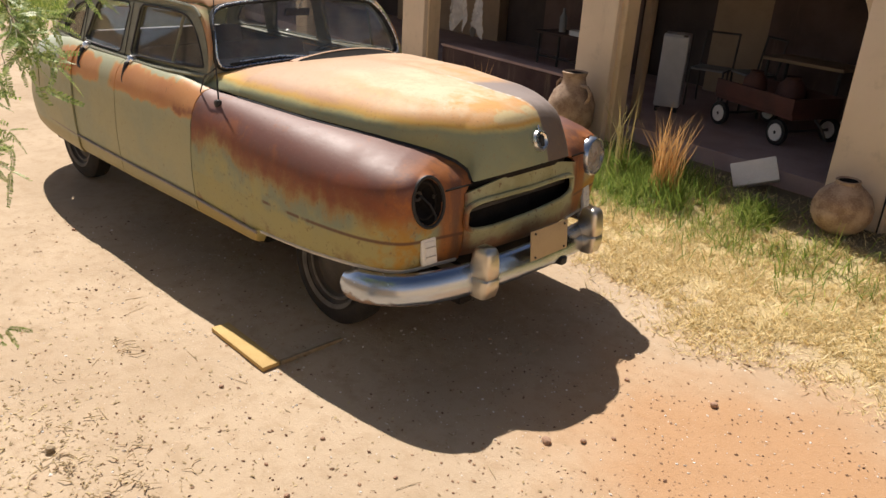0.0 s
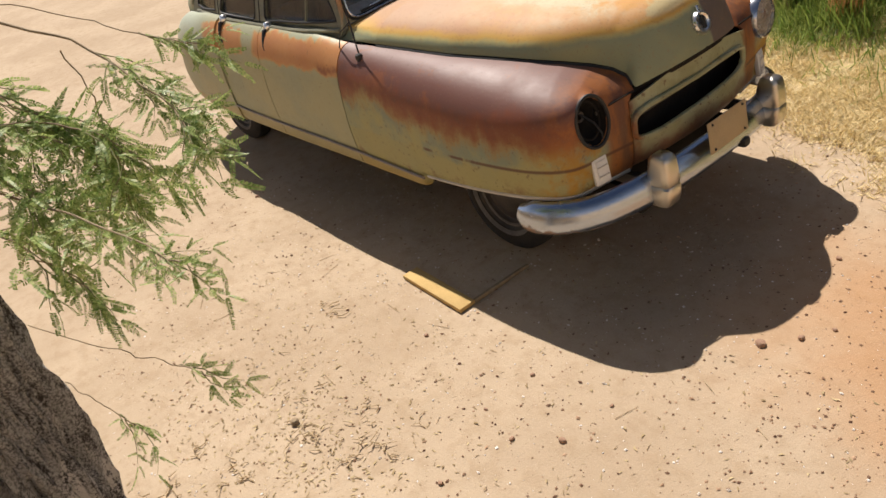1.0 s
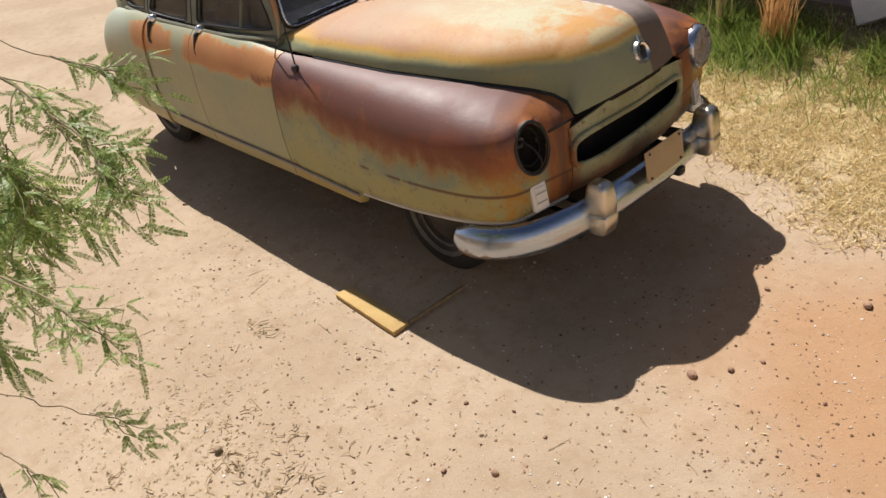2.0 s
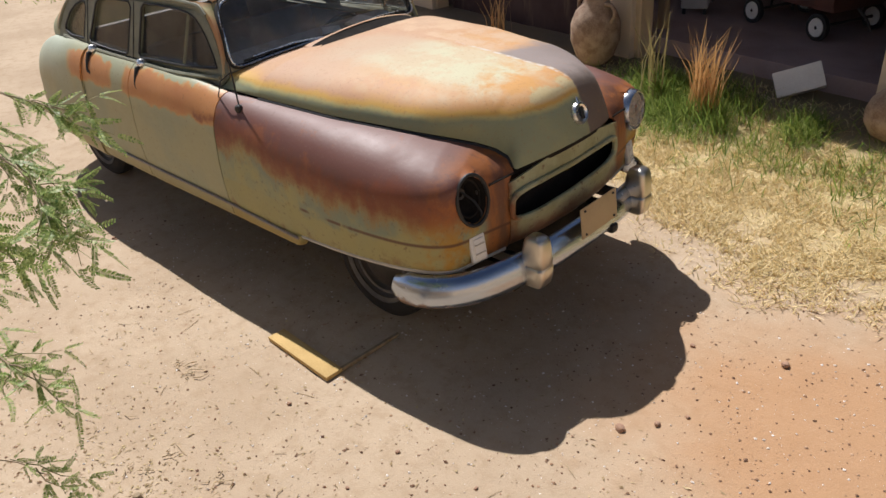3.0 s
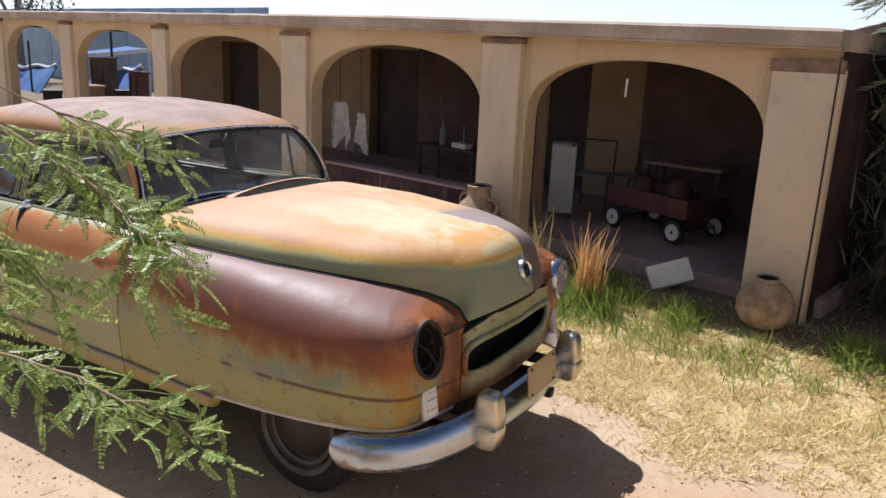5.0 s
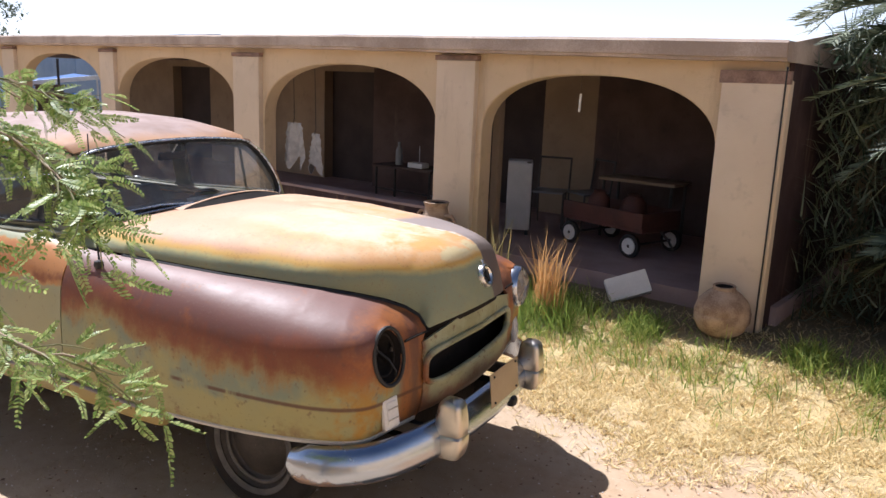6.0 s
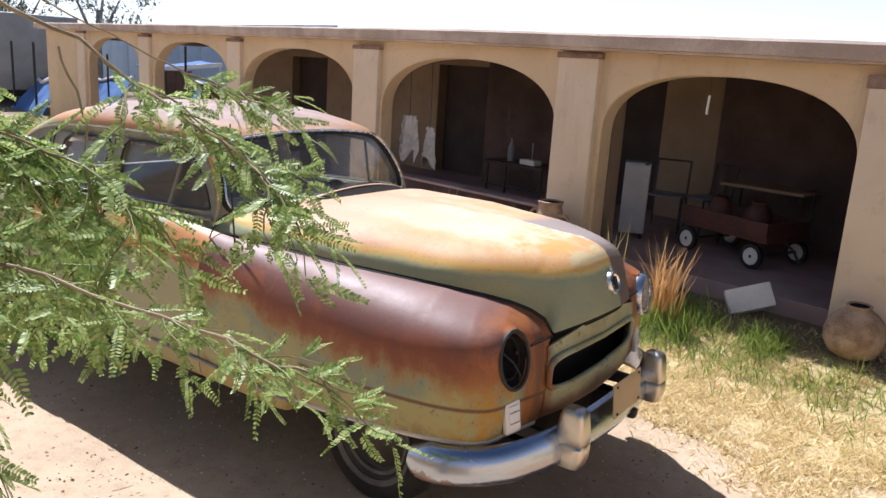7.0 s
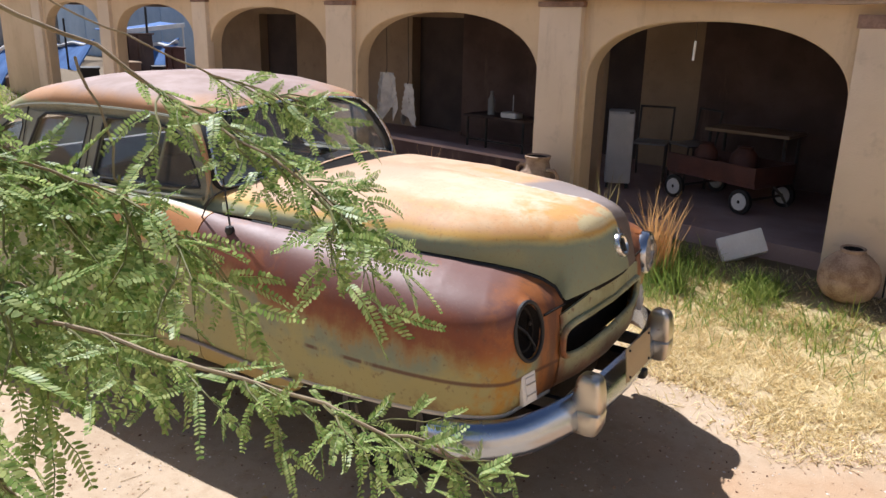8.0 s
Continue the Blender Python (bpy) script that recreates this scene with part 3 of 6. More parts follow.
def make_arcade():
    wall = thing("wall_north", "tan plastered arcade wall with five round arches", "wall", kind="structure")
    outline = [(-22, -0.3), (-1.9, -0.3)] + [(x, eave(x) + 0.03) for x in (-1.9, -3.2, -7, -12, -22)]
    arches = [(-4.77, -2.38, 1.60, 2.20), (-8.26, -5.36, 1.55, 2.25), (-11.92, -8.87, 1.6, 2.285), (-15.4, -12.4, 1.65, 2.32), (-19.0, -16.1, 1.7, 2.35)]
    holes = [arch_loop(a, b, s, t) for a, b, s, t in arches]
    holes = [[(x, max(y, -0.28)) for x, y in h] for h in holes]
    bm = filled(outline, holes, 0.20)
    bmesh.ops.bevel(bm, geom=[e for e in bm.edges if len(e.link_faces) == 2 and e.calc_face_angle(0) > 1.0], offset=0.012, segments=1, affect="EDGES")
    bmesh.ops.transform(bm, matrix=Matrix.Translation((0, FACE + 0.06 + 0.10, 0)) @ Matrix.Rotation(math.pi / 2, 4, "X"), verts=bm.verts[:])
    part("arch_wall", bm, M_WALL, wall)
    for (x0, x1), top in zip(COLUMNS, TOPS):
        b = 0.02
        bm = box((x1 - x0, 0.12, top + 0.3), ((x0 + x1) / 2, FACE + 0.055, (top - 0.3) / 2), bevel=0.014)
        part("column", bm, M_COLUMN, wall, "plastered flat column standing proud of the wall")
        thick = 0.10 if x1 > -2 else 0.05
        cap = box((x1 - x0 + 0.04, 0.07, thick), ((x0 + x1) / 2, FACE + 0.025, top + 0.05 - thick / 2), bevel=0.006)
        part("capital", cap, M_PAD, wall, "narrow dark wooden pad on the column")
    # the low wall in the second arch
    low = box((2.9, 0.22, 0.90), (-6.72, FACE + 0.36, 0.23), bevel=0.03)
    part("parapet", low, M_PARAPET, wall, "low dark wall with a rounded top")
    part("coping", box((2.9, 0.26, 0.035), (-6.72, FACE + 0.36, 0.699), bevel=0.008), M_FLOOR, wall, "dusty coping on the low wall")
    side = box((0.05, 0.10, 2.4), (-1.87, FACE + 0.085, 1.0), bevel=0.01)
    part("corner", side, M_COLUMN, wall)
    pipe = tube([(-1.868, FACE - 0.008, 0.15), (-1.866, FACE - 0.008, 1.2), (-1.870, FACE - 0.008, 2.3)], 0.007, 8)
    part("cable", pipe, M_BLACK, wall, "thin black cable down the corner")
    # fascia and roof slab
    rows = []
    for y, dz in ((FACE - 0.16, 0.0), (FACE - 0.16, 0.15), (FACE + 3.9, 0.23), (FACE + 3.9, 0.0)):
        rows.append([(x, y, eave(x) + dz + 0.012 * noise.noise((x * 1.7, y, dz * 9))) for x in np.linspace(-22, -1.84, 60)])
    bm = mesh_of(rows + [rows[0]])
    for k in (0, -1):
        bmesh.ops.contextual_create(bm, geom=[e for e in bm.edges if e.is_boundary and all(abs(v.co.x - rows[0][k][0]) < 1e-4 for v in e.verts)])
    single("roof", bm, M_FASCIA, "flat grey-tan roof with a weathered fascia", "roof", kind="structure", smooth=False)
    bm = mesh_of([[(-1.86, FACE - 0.16, 2.46), (-1.86, FACE + 2.4, 2.76)], [(-1.86, FACE - 0.16, 2.40), (-1.86, FACE + 2.4, 2.40)], [(-1.88, FACE - 0.16, 2.40), (-1.88, FACE + 2.4, 2.40)], [(-1.88, FACE - 0.16, 2.46), (-1.88, FACE + 2.4, 2.76)], [(-1.86, FACE - 0.16, 2.46), (-1.86, FACE + 2.4, 2.76)]])
    single("roof_gable", bm, M_FASCIA, "sloping grey parapet at the end of the roof", "roof", kind="structure", smooth=False)
    for k in range(7):
        x0, x1 = -1.84 - 2.9 * k, -1.845 - 2.9 * (k + 1)
        rows = [[(x, FACE - 0.188 + dy, eave(x) + dz + 0.008 * noise.noise((x * 2.3, dz * 9, 7))) for x in np.linspace(x0, x1 + 0.012, 12)] for dy, dz in ((0.028, 0.022), (0.0, 0.03), (0.0, 0.135), (0.028, 0.158))]
        single("fascia_board", mesh_of(rows), M_FASCIA, "weathered mauve-grey fascia board along the roof edge", "board", "boards of the roof edge", kind="structure", smooth=False)
    # porch
    single("floor", box((20.2, 3.9, 0.4), (-11.9, FACE + 2.3, 0.14), bevel=0.02), M_FLOOR, "dark red porch floor", "floor", kind="structure")
    back = thing("wall_back", "tan back wall with porch shade put into its colour and dark doorways", "wall", kind="structure")
    yb = FACE + 3.1
    doors = [(-7.0, -5.85), (-10.35, -9.12), (-15.08, -13.75)]
    outline = [(-17.6, 0.2), (-1.7, 0.2), (-1.7, 2.5), (-17.6, 2.5)]
    bm = filled(outline, [[(a, 0.32), (b, 0.32), (b, 2.2), (a, 2.2)] for a, b in doors], 0.2)
    bmesh.ops.transform(bm, matrix=Matrix.Translation((0, yb, 0)) @ Matrix.Rotation(math.pi / 2, 4, "X"), verts=bm.verts[:])
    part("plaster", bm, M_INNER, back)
    # solid boxes fill the doorways; their dark colour stands for unlit rooms
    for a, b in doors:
        part("doorway", box((b - a + 0.3, 1.6, 2.2), ((a + b) / 2, yb + 0.92, 1.3)), M_DOORWAY, back, "solid dark box for the unlit room behind the doorway")
    part("dark_panel", box((3.1, 0.05, 2.1), (-3.45, yb - 0.14, 1.25)), M_DARKROOM, back, "flat dark brown panel before the back wall")
    part("dark_panel", box((2.06, 0.05, 2.1), (-8.06, yb - 0.14, 1.25)), M_DARKROOM, back, "flat dark brown panel before the back wall")
    # this wall faces away from the sun; its dark plaster carries that shade
    single("wall_east", box((0.24, 3.46, 2.6), (-1.98, FACE + 1.87, 1.1)), M_PARAPET, "side wall of the porch with its shade put into the dark colour", "wall", kind="structure")
    single("ceiling", box((20.0, 3.7, 0.06), (-11.9, FACE + 2.2, 2.36)), M_DARKROOM, "flat dark brown porch ceiling", "ceiling", kind="structure")


make_arcade()


# ---- the car; u runs to its nose, v to its left, z up ----
CAR = thing("old_sedan", "rusting olive-green fastback sedan of around 1950, one headlight missing", "car",
            Matrix.Translation((-2.345, 3.027, 0)) @ Matrix.Rotation(radians(11.3), 4, "Z"))

PLAN = curve([(-5.02, 0), (-5.0, -0.3), (-4.9, -0.58), (-4.66, -0.80), (-4.3, -0.915), (-3.6, -0.97), (-2.8, -0.985), (-1.8, -0.99), (-1.0, -0.998), (-0.6, -0.988),
              (-0.3, -0.953), (-0.14, -0.905), (-0.05, -0.845), (-0.012, -0.78), (0.006, -0.68), (0.04, -0.5), (0.08, -0.3), (0.10, 0)], 221)
LENGTHS = np.concatenate([[0], np.cumsum([math.dist(a, b) for a, b in zip(PLAN, PLAN[1:])])])


def plan_at(s):
    """Place and inward normal on the right-hand outline, s metres from the tail."""
    u = float(np.interp(s, LENGTHS, [p[0] for p in PLAN]))
    v = float(np.interp(s, LENGTHS, [p[1] for p in PLAN]))
    a = [float(np.interp(s + d, LENGTHS, [p[k] for p in PLAN])) for d in (0.03, -0.03) for k in (0, 1)]
    t = Vector((a[0] - a[2], a[1] - a[3]))
    t.normalize()
    return Vector((u, v)), Vector((-t.y, t.x))


def s_of(u):
    """Distance along the outline at which its flank reaches u."""
    k = next(i for i, p in enumerate(PLAN) if p[0] >= u)
    return float(LENGTHS[k])


S_END = float(LENGTHS[-1])
TOP_Z = [(0, 0.93), (0.6, 1.0), (1.0, 1.12), (1.4, 1.2), (1.9, 1.245), (3.0, 1.25), (3.6, 1.25), (3.75, 1.235), (4.0, 1.205), (4.6, 1.20), (5.0, 1.19), (5.3, 1.15), (5.5, 1.12), (5.62, 1.10), (5.75, 1.05), (5.85, 1.01), (S_END, 1.0)]
INSET = [(0, 0.25), (1.0, 0.2), (1.6, 0.15), (2.0, 0.135), (3.6, 0.135), (3.9, 0.15), (4.3, 0.20), (4.6, 0.26), (5.0, 0.30), (5.3, 0.31), (5.5, 0.24), (5.62, 0.15), (5.75, 0.07), (5.85, 0.03), (S_END, 0.02)]
DROP = [(0, 0.45), (1.0, 0.34), (1.8, 0.25), (3.6, 0.25), (4.3, 0.25), (5.2, 0.24), (5.5, 0.17), (5.7, 0.09), (S_END, 0.04)]
LOW_Z = [(0, 0.52), (0.8, 0.49), (1.4, 0.465), (3.0, 0.455), (s_of(-1.13), 0.462), (s_of(-1.075), 0.468), (s_of(-1.06), 0.540), (s_of(-0.7), 0.557), (s_of(-0.4), 0.575), (5.4, 0.585), (5.6, 0.588), (S_END, 0.60)]


# the hood: half width and height of its edge, height of its crown, then the blunt nose
HOOD_CORNER, HOOD_TIP = (0.036, 0.417, 1.005), (0.148, 1.058)
HOOD_FRONT = [(HOOD_CORNER[0] + (HOOD_TIP[0] - HOOD_CORNER[0]) * (1 - math.cos(a) ** 2.08), HOOD_CORNER[1] * math.cos(a), HOOD_CORNER[2] + (HOOD_TIP[1] - HOOD_CORNER[2]) * math.sin(a) ** 2) for a in np.linspace(0, math.pi / 2, 11)]
HOOD_V = [(-1.5, 0.802), (-0.9, 0.737), (-0.4, 0.62), (-0.25, 0.549), (-0.15, 0.479), (-0.08, 0.422), (-0.02, 0.394)] + [(u, v) for u, v, z in HOOD_FRONT]
HOOD_E = [(-1.5, 1.213), (-0.9, 1.194), (-0.4, 1.173), (-0.25, 1.153), (-0.15, 1.127), (-0.08, 1.094), (-0.02, 1.057)] + [(u, z) for u, v, z in HOOD_FRONT]
HOOD_C = [(-1.50, 1.376), (-0.9, 1.387), (-0.4, 1.366), (-0.1, 1.345), (-0.04, 1.334), (0.0, 1.322), (0.03, 1.305), (0.055, 1.275), (0.08, 1.225), (0.10, 1.18), (0.118, 1.135), (0.136, 1.092), (0.148, 1.060)]
S_FENDER = s_of(-1.75)


def flank(s, rows=12, low=None):
    p, n = plan_at(s)
    zb, zt, ins, drop = lerp(LOW_Z, s), lerp(TOP_Z, s), lerp(INSET, s), lerp(DROP, s)
    zs = zt - drop
    t = None
    if s > S_FENDER:
        uh = float(np.interp(s, [S_FENDER, s_of(-0.35), s_of(-0.02) + 0.06, s_of(-0.02) + 0.33], [-1.72, -0.42, -0.12, 0.034]))
        f = min(1.0, (s - S_FENDER) / 0.3)
        f = f * f * (3 - 2 * f)
        t = (p + n * ins).lerp(Vector((uh, -lerp(HOOD_V, uh) - 0.008)), f)
        zt = zt + (lerp(HOOD_E, uh) - 0.011 - zt) * f
        drop = lerp(DROP, s)
        zs = zt - drop
    out = []
    for d, z in ((0.075, zb - 0.012), (0.03, zb), (0.012, zb + 0.03)):
        out.append((d, z))
    for k in range(1, 16):
        f = k / 16
        out.append((0.012 * (1 - f) ** 2 - 0.012 * math.sin(math.pi * f), zb + 0.03 + (zs - zb - 0.03) * f))
    for k in range(rows + 1):
        q = math.pi / 2 * k / rows
        out.append((ins * (1 - math.cos(q)), zs + drop * math.sin(q)))
    pts = [(p.x + n.x * d, p.y + n.y * d, z) for d, z in out]
    if t:
        for k in range(rows + 1):
            f = 1 - math.cos(math.pi / 2 * k / rows)
            pts[18 + k] = (p.x + (t.x - p.x) * f, p.y + (t.y - p.y) * f, pts[18 + k][2])
    return pts


def mirror(rows):
    return [[(x, -y, z) for x, y, z in r] for r in rows]


def skin(name, s0, s1, n, material, label="", gap=0.004, hole=None):
    rows = [flank(s) for s in np.linspace(s0 + gap, s1 - gap, n)]
    inside = [[bool(hole and hole(p) < 1) for p in r] for r in rows]
    if hole:
        rows = [[rim_point(p, hole(p)) if q else p for p, q in zip(r, t)] for r, t in zip(rows, inside)]
    cut = lambda i, j: inside[i][j] and inside[i + 1][j] and inside[i][j + 1] and inside[i + 1][j + 1]
    for side in (rows, mirror(rows)):
        part(name, solid(mesh_of(side, skip=cut), -0.012 if side is rows else 0.012), material, CAR, label)
    return rows


# the oval headlight opening lies in the curved nose of the fender
LAMP_V, LAMP_Z, LAMP_A, LAMP_B = -0.70, 0.95, 0.090, 0.124
NOSE = np.array([p for s in np.linspace(s_of(-0.35), LENGTHS[-1], 260) for p in flank(s)[2:]])


def nose_u(v, z):
    """How far forward the fender's nose stands at v and z."""
    d = (NOSE[:, 1] - v) ** 2 + (NOSE[:, 2] - z) ** 2 + 1e-6
    near = np.argsort(d)[:6]
    return float(np.sum(NOSE[near, 0] / d[near]) / np.sum(1 / d[near]))


def lamp_plane(v, z):
    """The lamp's own plane, which the nose follows at mid height."""
    slope = (nose_u(-0.62, 0.93) - nose_u(-0.78, 0.93)) / 0.16
    return nose_u(LAMP_V, 0.93) + slope * (v - LAMP_V) - 0.16 * (z - 0.93)


def lamp_reach(p):
    return 9.0 if p[0] < -0.28 else math.hypot((p[1] - LAMP_V) / LAMP_A, (p[2] - LAMP_Z) / LAMP_B)


def rim_point(p, reach):
    reach = max(reach, 1e-3)
    v, z = LAMP_V + (p[1] - LAMP_V) / reach, LAMP_Z + (p[2] - LAMP_Z) / reach
    return (lamp_plane(v, z), v, z)


S_DOOR, S_MID, S_REAR, S_FRONT = s_of(-1.75), s_of(-2.77), s_of(-3.42), s_of(-0.02) + 0.33
skin("rear_quarter", 0.0, S_REAR, 40, M_SIDE, "faded olive rear quarter panel", 0.0)
skin("rear_door", S_REAR, S_MID, 14, M_SIDE, "olive rear door with orange rust along its shoulder")
skin("front_door", S_MID, S_DOOR, 18, M_SIDE, "olive front door with orange rust along its shoulder")
skin("front_fender", S_DOOR, S_FRONT, 170, M_FENDER, "front fender rusted red-brown along its crown, with a painted mauve sheen on top", hole=lamp_reach)

# pale bead along the lower edge and the crease above it
for side in (1, -1):
    pts = [(p[0], side * p[1], p[2] + 0.006) for p in (flank(s)[1] for s in np.linspace(s_of(-1.055), S_FRONT - 0.02, 40))]
    part("lower_trim", tube(pts, 0.014, 6), M_PALETRIM, CAR, "thin worn pale strip along the fender edge")
    pts = []
    for s in np.linspace(s_of(-4.0), s_of(-1.06), 60):
        (u, v), n = plan_at(s)
        z = lerp([(-4.0, 0.60), (-3.0, 0.575), (-1.74, 0.565), (-1.06, 0.546)], u)
        pts.append((u - n[0] * 0.005, side * (v - n[1] * 0.005), z))
    part("rocker_trim", tube(pts, 0.009, 6), M_ROCKER, CAR, "dull grey-mauve crease above the rocker panel")


# front panel with the mouth cut through
def front_panel():
    s0 = S_FRONT - 0.01
    cols = [plan_at(s)[0] for s in np.linspace(s0, S_END, 30)]
    cols = [(p.x, p.y) for p in cols] + [(p.x, -p.y) for p in cols[-2::-1]]
    zs = list(np.linspace(0.618, 1.0, 36))
    brow = [(v, z) for u, v, z in HOOD_FRONT] + [(0.47, 0.992), (0.7, 1.0)]

    def lifted(v, z):
        """Heights above the mouth reach up to just below the hood."""
        return z + (lerp(brow, abs(v)) - 0.030 - 1.0) * max(0.0, (z - 0.93) / 0.07) if z > 0.93 else z

    rows = [[(u + 0.016 * math.sin(math.pi * max(0.0, z - 0.58) / 0.44) - 0.5 * max(0.0, 0.65 - z), v, lifted(v, z)) for u, v in cols] for z in zs]

    def hole(i, j):
        v, z = (cols[j][1] + cols[j + 1][1]) / 2, (zs[i] + zs[i + 1]) / 2
        return abs((v + 0.035) / 0.448) ** 5 + abs((z - 0.843 - 0.02 * v) / (0.075 - 0.018 * v)) ** 4 < 1

    part("grille_panel", solid(mesh_of(rows, skip=hole), 0.012), M_GRILLE, CAR, "olive front panel with rust streaks round the open mouth")
    lip = []
    for k in range(64):
        q = math.tau * k / 64
        c, s = math.cos(q), math.sin(q)
        v = -0.035 + 0.452 * math.copysign(abs(c) ** 0.40, c)
        z = 0.843 + 0.02 * v + (0.077 - 0.018 * v) * math.copysign(abs(s) ** 0.48, s)
        u = float(np.interp(abs(v), [0, 0.3, 0.5, 0.68], [0.10, 0.085, 0.055, 0.02]))
        lip.append((u + 0.012, v, z))
    lip.append(lip[0])
    part("mouth_rim", tube(lip, 0.015, 8, cap=False), M_GRILLE, CAR, "rolled rim round the grille mouth")


front_panel()
# solid dark fillings stand for the shade inside the engine bay
part("inner_cavity", box((1.3, 1.3, 0.42), (-0.68, 0, 0.82), bevel=0.05), M_HOLLOW_SHADE, CAR, "solid dark block for the shade of the empty engine bay")
part("inner_deck", box((1.2, 1.30, 0.05), (-1.15, 0, 1.10), bevel=0.01), M_HOLLOW_SHADE, CAR, "added panel under the hood with shade put into its colour")
part("firewall", box((0.08, 1.62, 0.72), (-1.66, 0, 0.84), bevel=0.01), M_HOLLOW_SHADE, CAR)
part("inner_fender", box((0.5, 1.52, 0.05), (-1.45, 0, 1.06), bevel=0.01), M_HOLLOW_SHADE, CAR)
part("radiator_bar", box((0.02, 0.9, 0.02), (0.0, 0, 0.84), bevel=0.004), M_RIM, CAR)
# widened underside and unseen added blocks keep skylight off the ground below
part("underbody", box((3.1, 1.62, 0.30), (-2.80, 0, 0.49), bevel=0.04), M_HOLLOW_SHADE, CAR, "dark underside, widened to keep light off the ground")
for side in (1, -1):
    part("wheel_housing", box((0.05, 0.44, 0.62), (-1.20, side * 0.70, 0.74), bevel=0.01), M_HOLLOW_SHADE, CAR, "added dark housing that blocks light behind the wheel")
    part("frame_rail", box((1.35, 0.10, 0.14), (-0.62, side * 0.42, 0.40), bevel=0.02), M_HOLLOW_SHADE, CAR)
part("crossmember", box((0.16, 1.05, 0.12), (-0.73, 0, 0.33), bevel=0.03), M_HOLLOW_SHADE, CAR)
part("engine_pan", box((0.95, 0.80, 0.24), (-0.55, 0, 0.46), bevel=0.05), M_HOLLOW_SHADE, CAR, "added unseen dark block that shades the ground below the nose")

# hood
NOSE_ROUND = [(-0.3, 0.575), (-0.2, 0.512), (-0.12, 0.452), (-0.06, 0.413), (-0.02, 0.388), (0.02, 0.357), (0.05, 0.322), (0.08, 0.27), (0.105, 0.21), (0.125, 0.15), (0.14, 0.08), (0.148, 0.0)]
RIDGE_V = [(-1.5, 0.14), (-0.6, 0.13), (-0.2, 0.088), (0.05, 0.064), (0.148, 0.02)]


def hood_section(u, n=56):
    w, e, c = lerp(HOOD_V, u), lerp(HOOD_E, u), lerp(HOOD_C, u)
    g = min(1.0, max(0.0, (u + 0.6) / 0.6))
    wide, full = 4.1 - 0.7 * g, 1.88 + 1.24 * g
    round_w = min(w, lerp(NOSE_ROUND, u)) if u > -0.3 else w
    row = []
    for k in range(n + 1):
        q = math.pi * k / n
        cc, ss = math.cos(q), math.sin(q)
        lift = ss ** (2 / full)
        v = -(w + (round_w - w) * min(1.0, 1.6 * lift)) * math.copysign(abs(cc) ** (2 / wide), cc)
        z = e + (c - e) * lift
        ridge = 0.009 * math.exp(-((v - lerp(RIDGE_V, u)) / 0.018) ** 2) * min(1.0, max(0.0, (0.1 - u) / 0.2))
        row.append((u, v, z + ridge))
    return row


us = list(np.linspace(-1.47, -0.2, 30)) + list(np.linspace(-0.17, 0.03, 16)) + list(np.linspace(0.04, 0.136, 14)) + [0.141, 0.145, 0.1475]
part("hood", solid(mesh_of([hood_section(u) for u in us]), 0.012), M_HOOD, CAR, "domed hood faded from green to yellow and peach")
rim = [(u, -lerp(HOOD_V, u) - 0.004, lerp(HOOD_E, u) - 0.008) for u in us if u < 0.03]
for side in (1, -1):
    part("hood_gap", tube([(u, side * v, z - 0.004) for u, v, z in rim], 0.010, 6), M_BLACK, CAR, "dark gap along the hood")
nose_rim = [(u - 0.020, s * v, z - 0.012) for s, row in ((-1, HOOD_FRONT), (1, HOOD_FRONT[-2::-1])) for u, v, z in row]
# the shadow under the hood's edge is built as a dark strip
part("hood_lip", mesh_of([[(u + d, v, z + h) for u, v, z in nose_rim] for d, h in ((0.004, 0.008), (-0.004, -0.006), (-0.010, -0.03), (-0.06, -0.036))]), M_HOLLOW_SHADE, CAR, "dark strip for the shadow gap below the hood's front edge")

# badge on the nose
BADGE = part("badge", lathe([(0.001, 0.014), (0.035, 0.014), (0.043, 0.022), (0.052, 0.022), (0.059, 0.010), (0.059, -0.004), (0.001, -0.004)], 28, pose(0.107, 0.012, 1.170, 0, 70, 0)), M_BRIGHT, CAR, "round chrome nose badge")
part("emblem", box((0.012, 0.020, 0.062), (0.126, 0.012, 1.176), (0, -20, 0), 0.003), M_BLACK, BADGE)
part("badge_wing", box((0.016, 0.022, 0.04), (0.094, 0.012, 1.232), (0, -26, 0), 0.006), M_BRIGHT, BADGE)

# cowl between the hood and the windscreen
BASE_U = [(0, -1.665), (0.25, -1.68), (0.55, -1.73), (0.755, -1.79), (0.80, -1.83), (0.83, -1.86)]
BASE_Z = [(0, 1.348), (0.25, 1.343), (0.55, 1.318), (0.755, 1.278), (0.80, 1.225), (0.83, 1.205)]
hem = [(u, v, z - 0.002) for u, v, z in hood_section(-1.462)]


def cowl_point(v, f):
    """A point on the cowl, f of the way from the hood to the windscreen."""
    z0 = float(np.interp(v, [p[1] for p in hem], [p[2] for p in hem]))
    a = Vector((-1.462, v, z0))
    w = v * (1 + 0.03 * f)
    b = Vector((lerp(BASE_U, abs(w)), w, lerp(BASE_Z, abs(w))))
    return a.lerp(b, f) - Vector((0, 0, 0.004 * math.sin(math.pi * f)))


part("cowl", mesh_of([[cowl_point(p[1], f) for p in hem] for f in np.linspace(0, 1, 8)]), M_HOOD, CAR, "peach and olive cowl below the windscreen")
face, flap = [], []
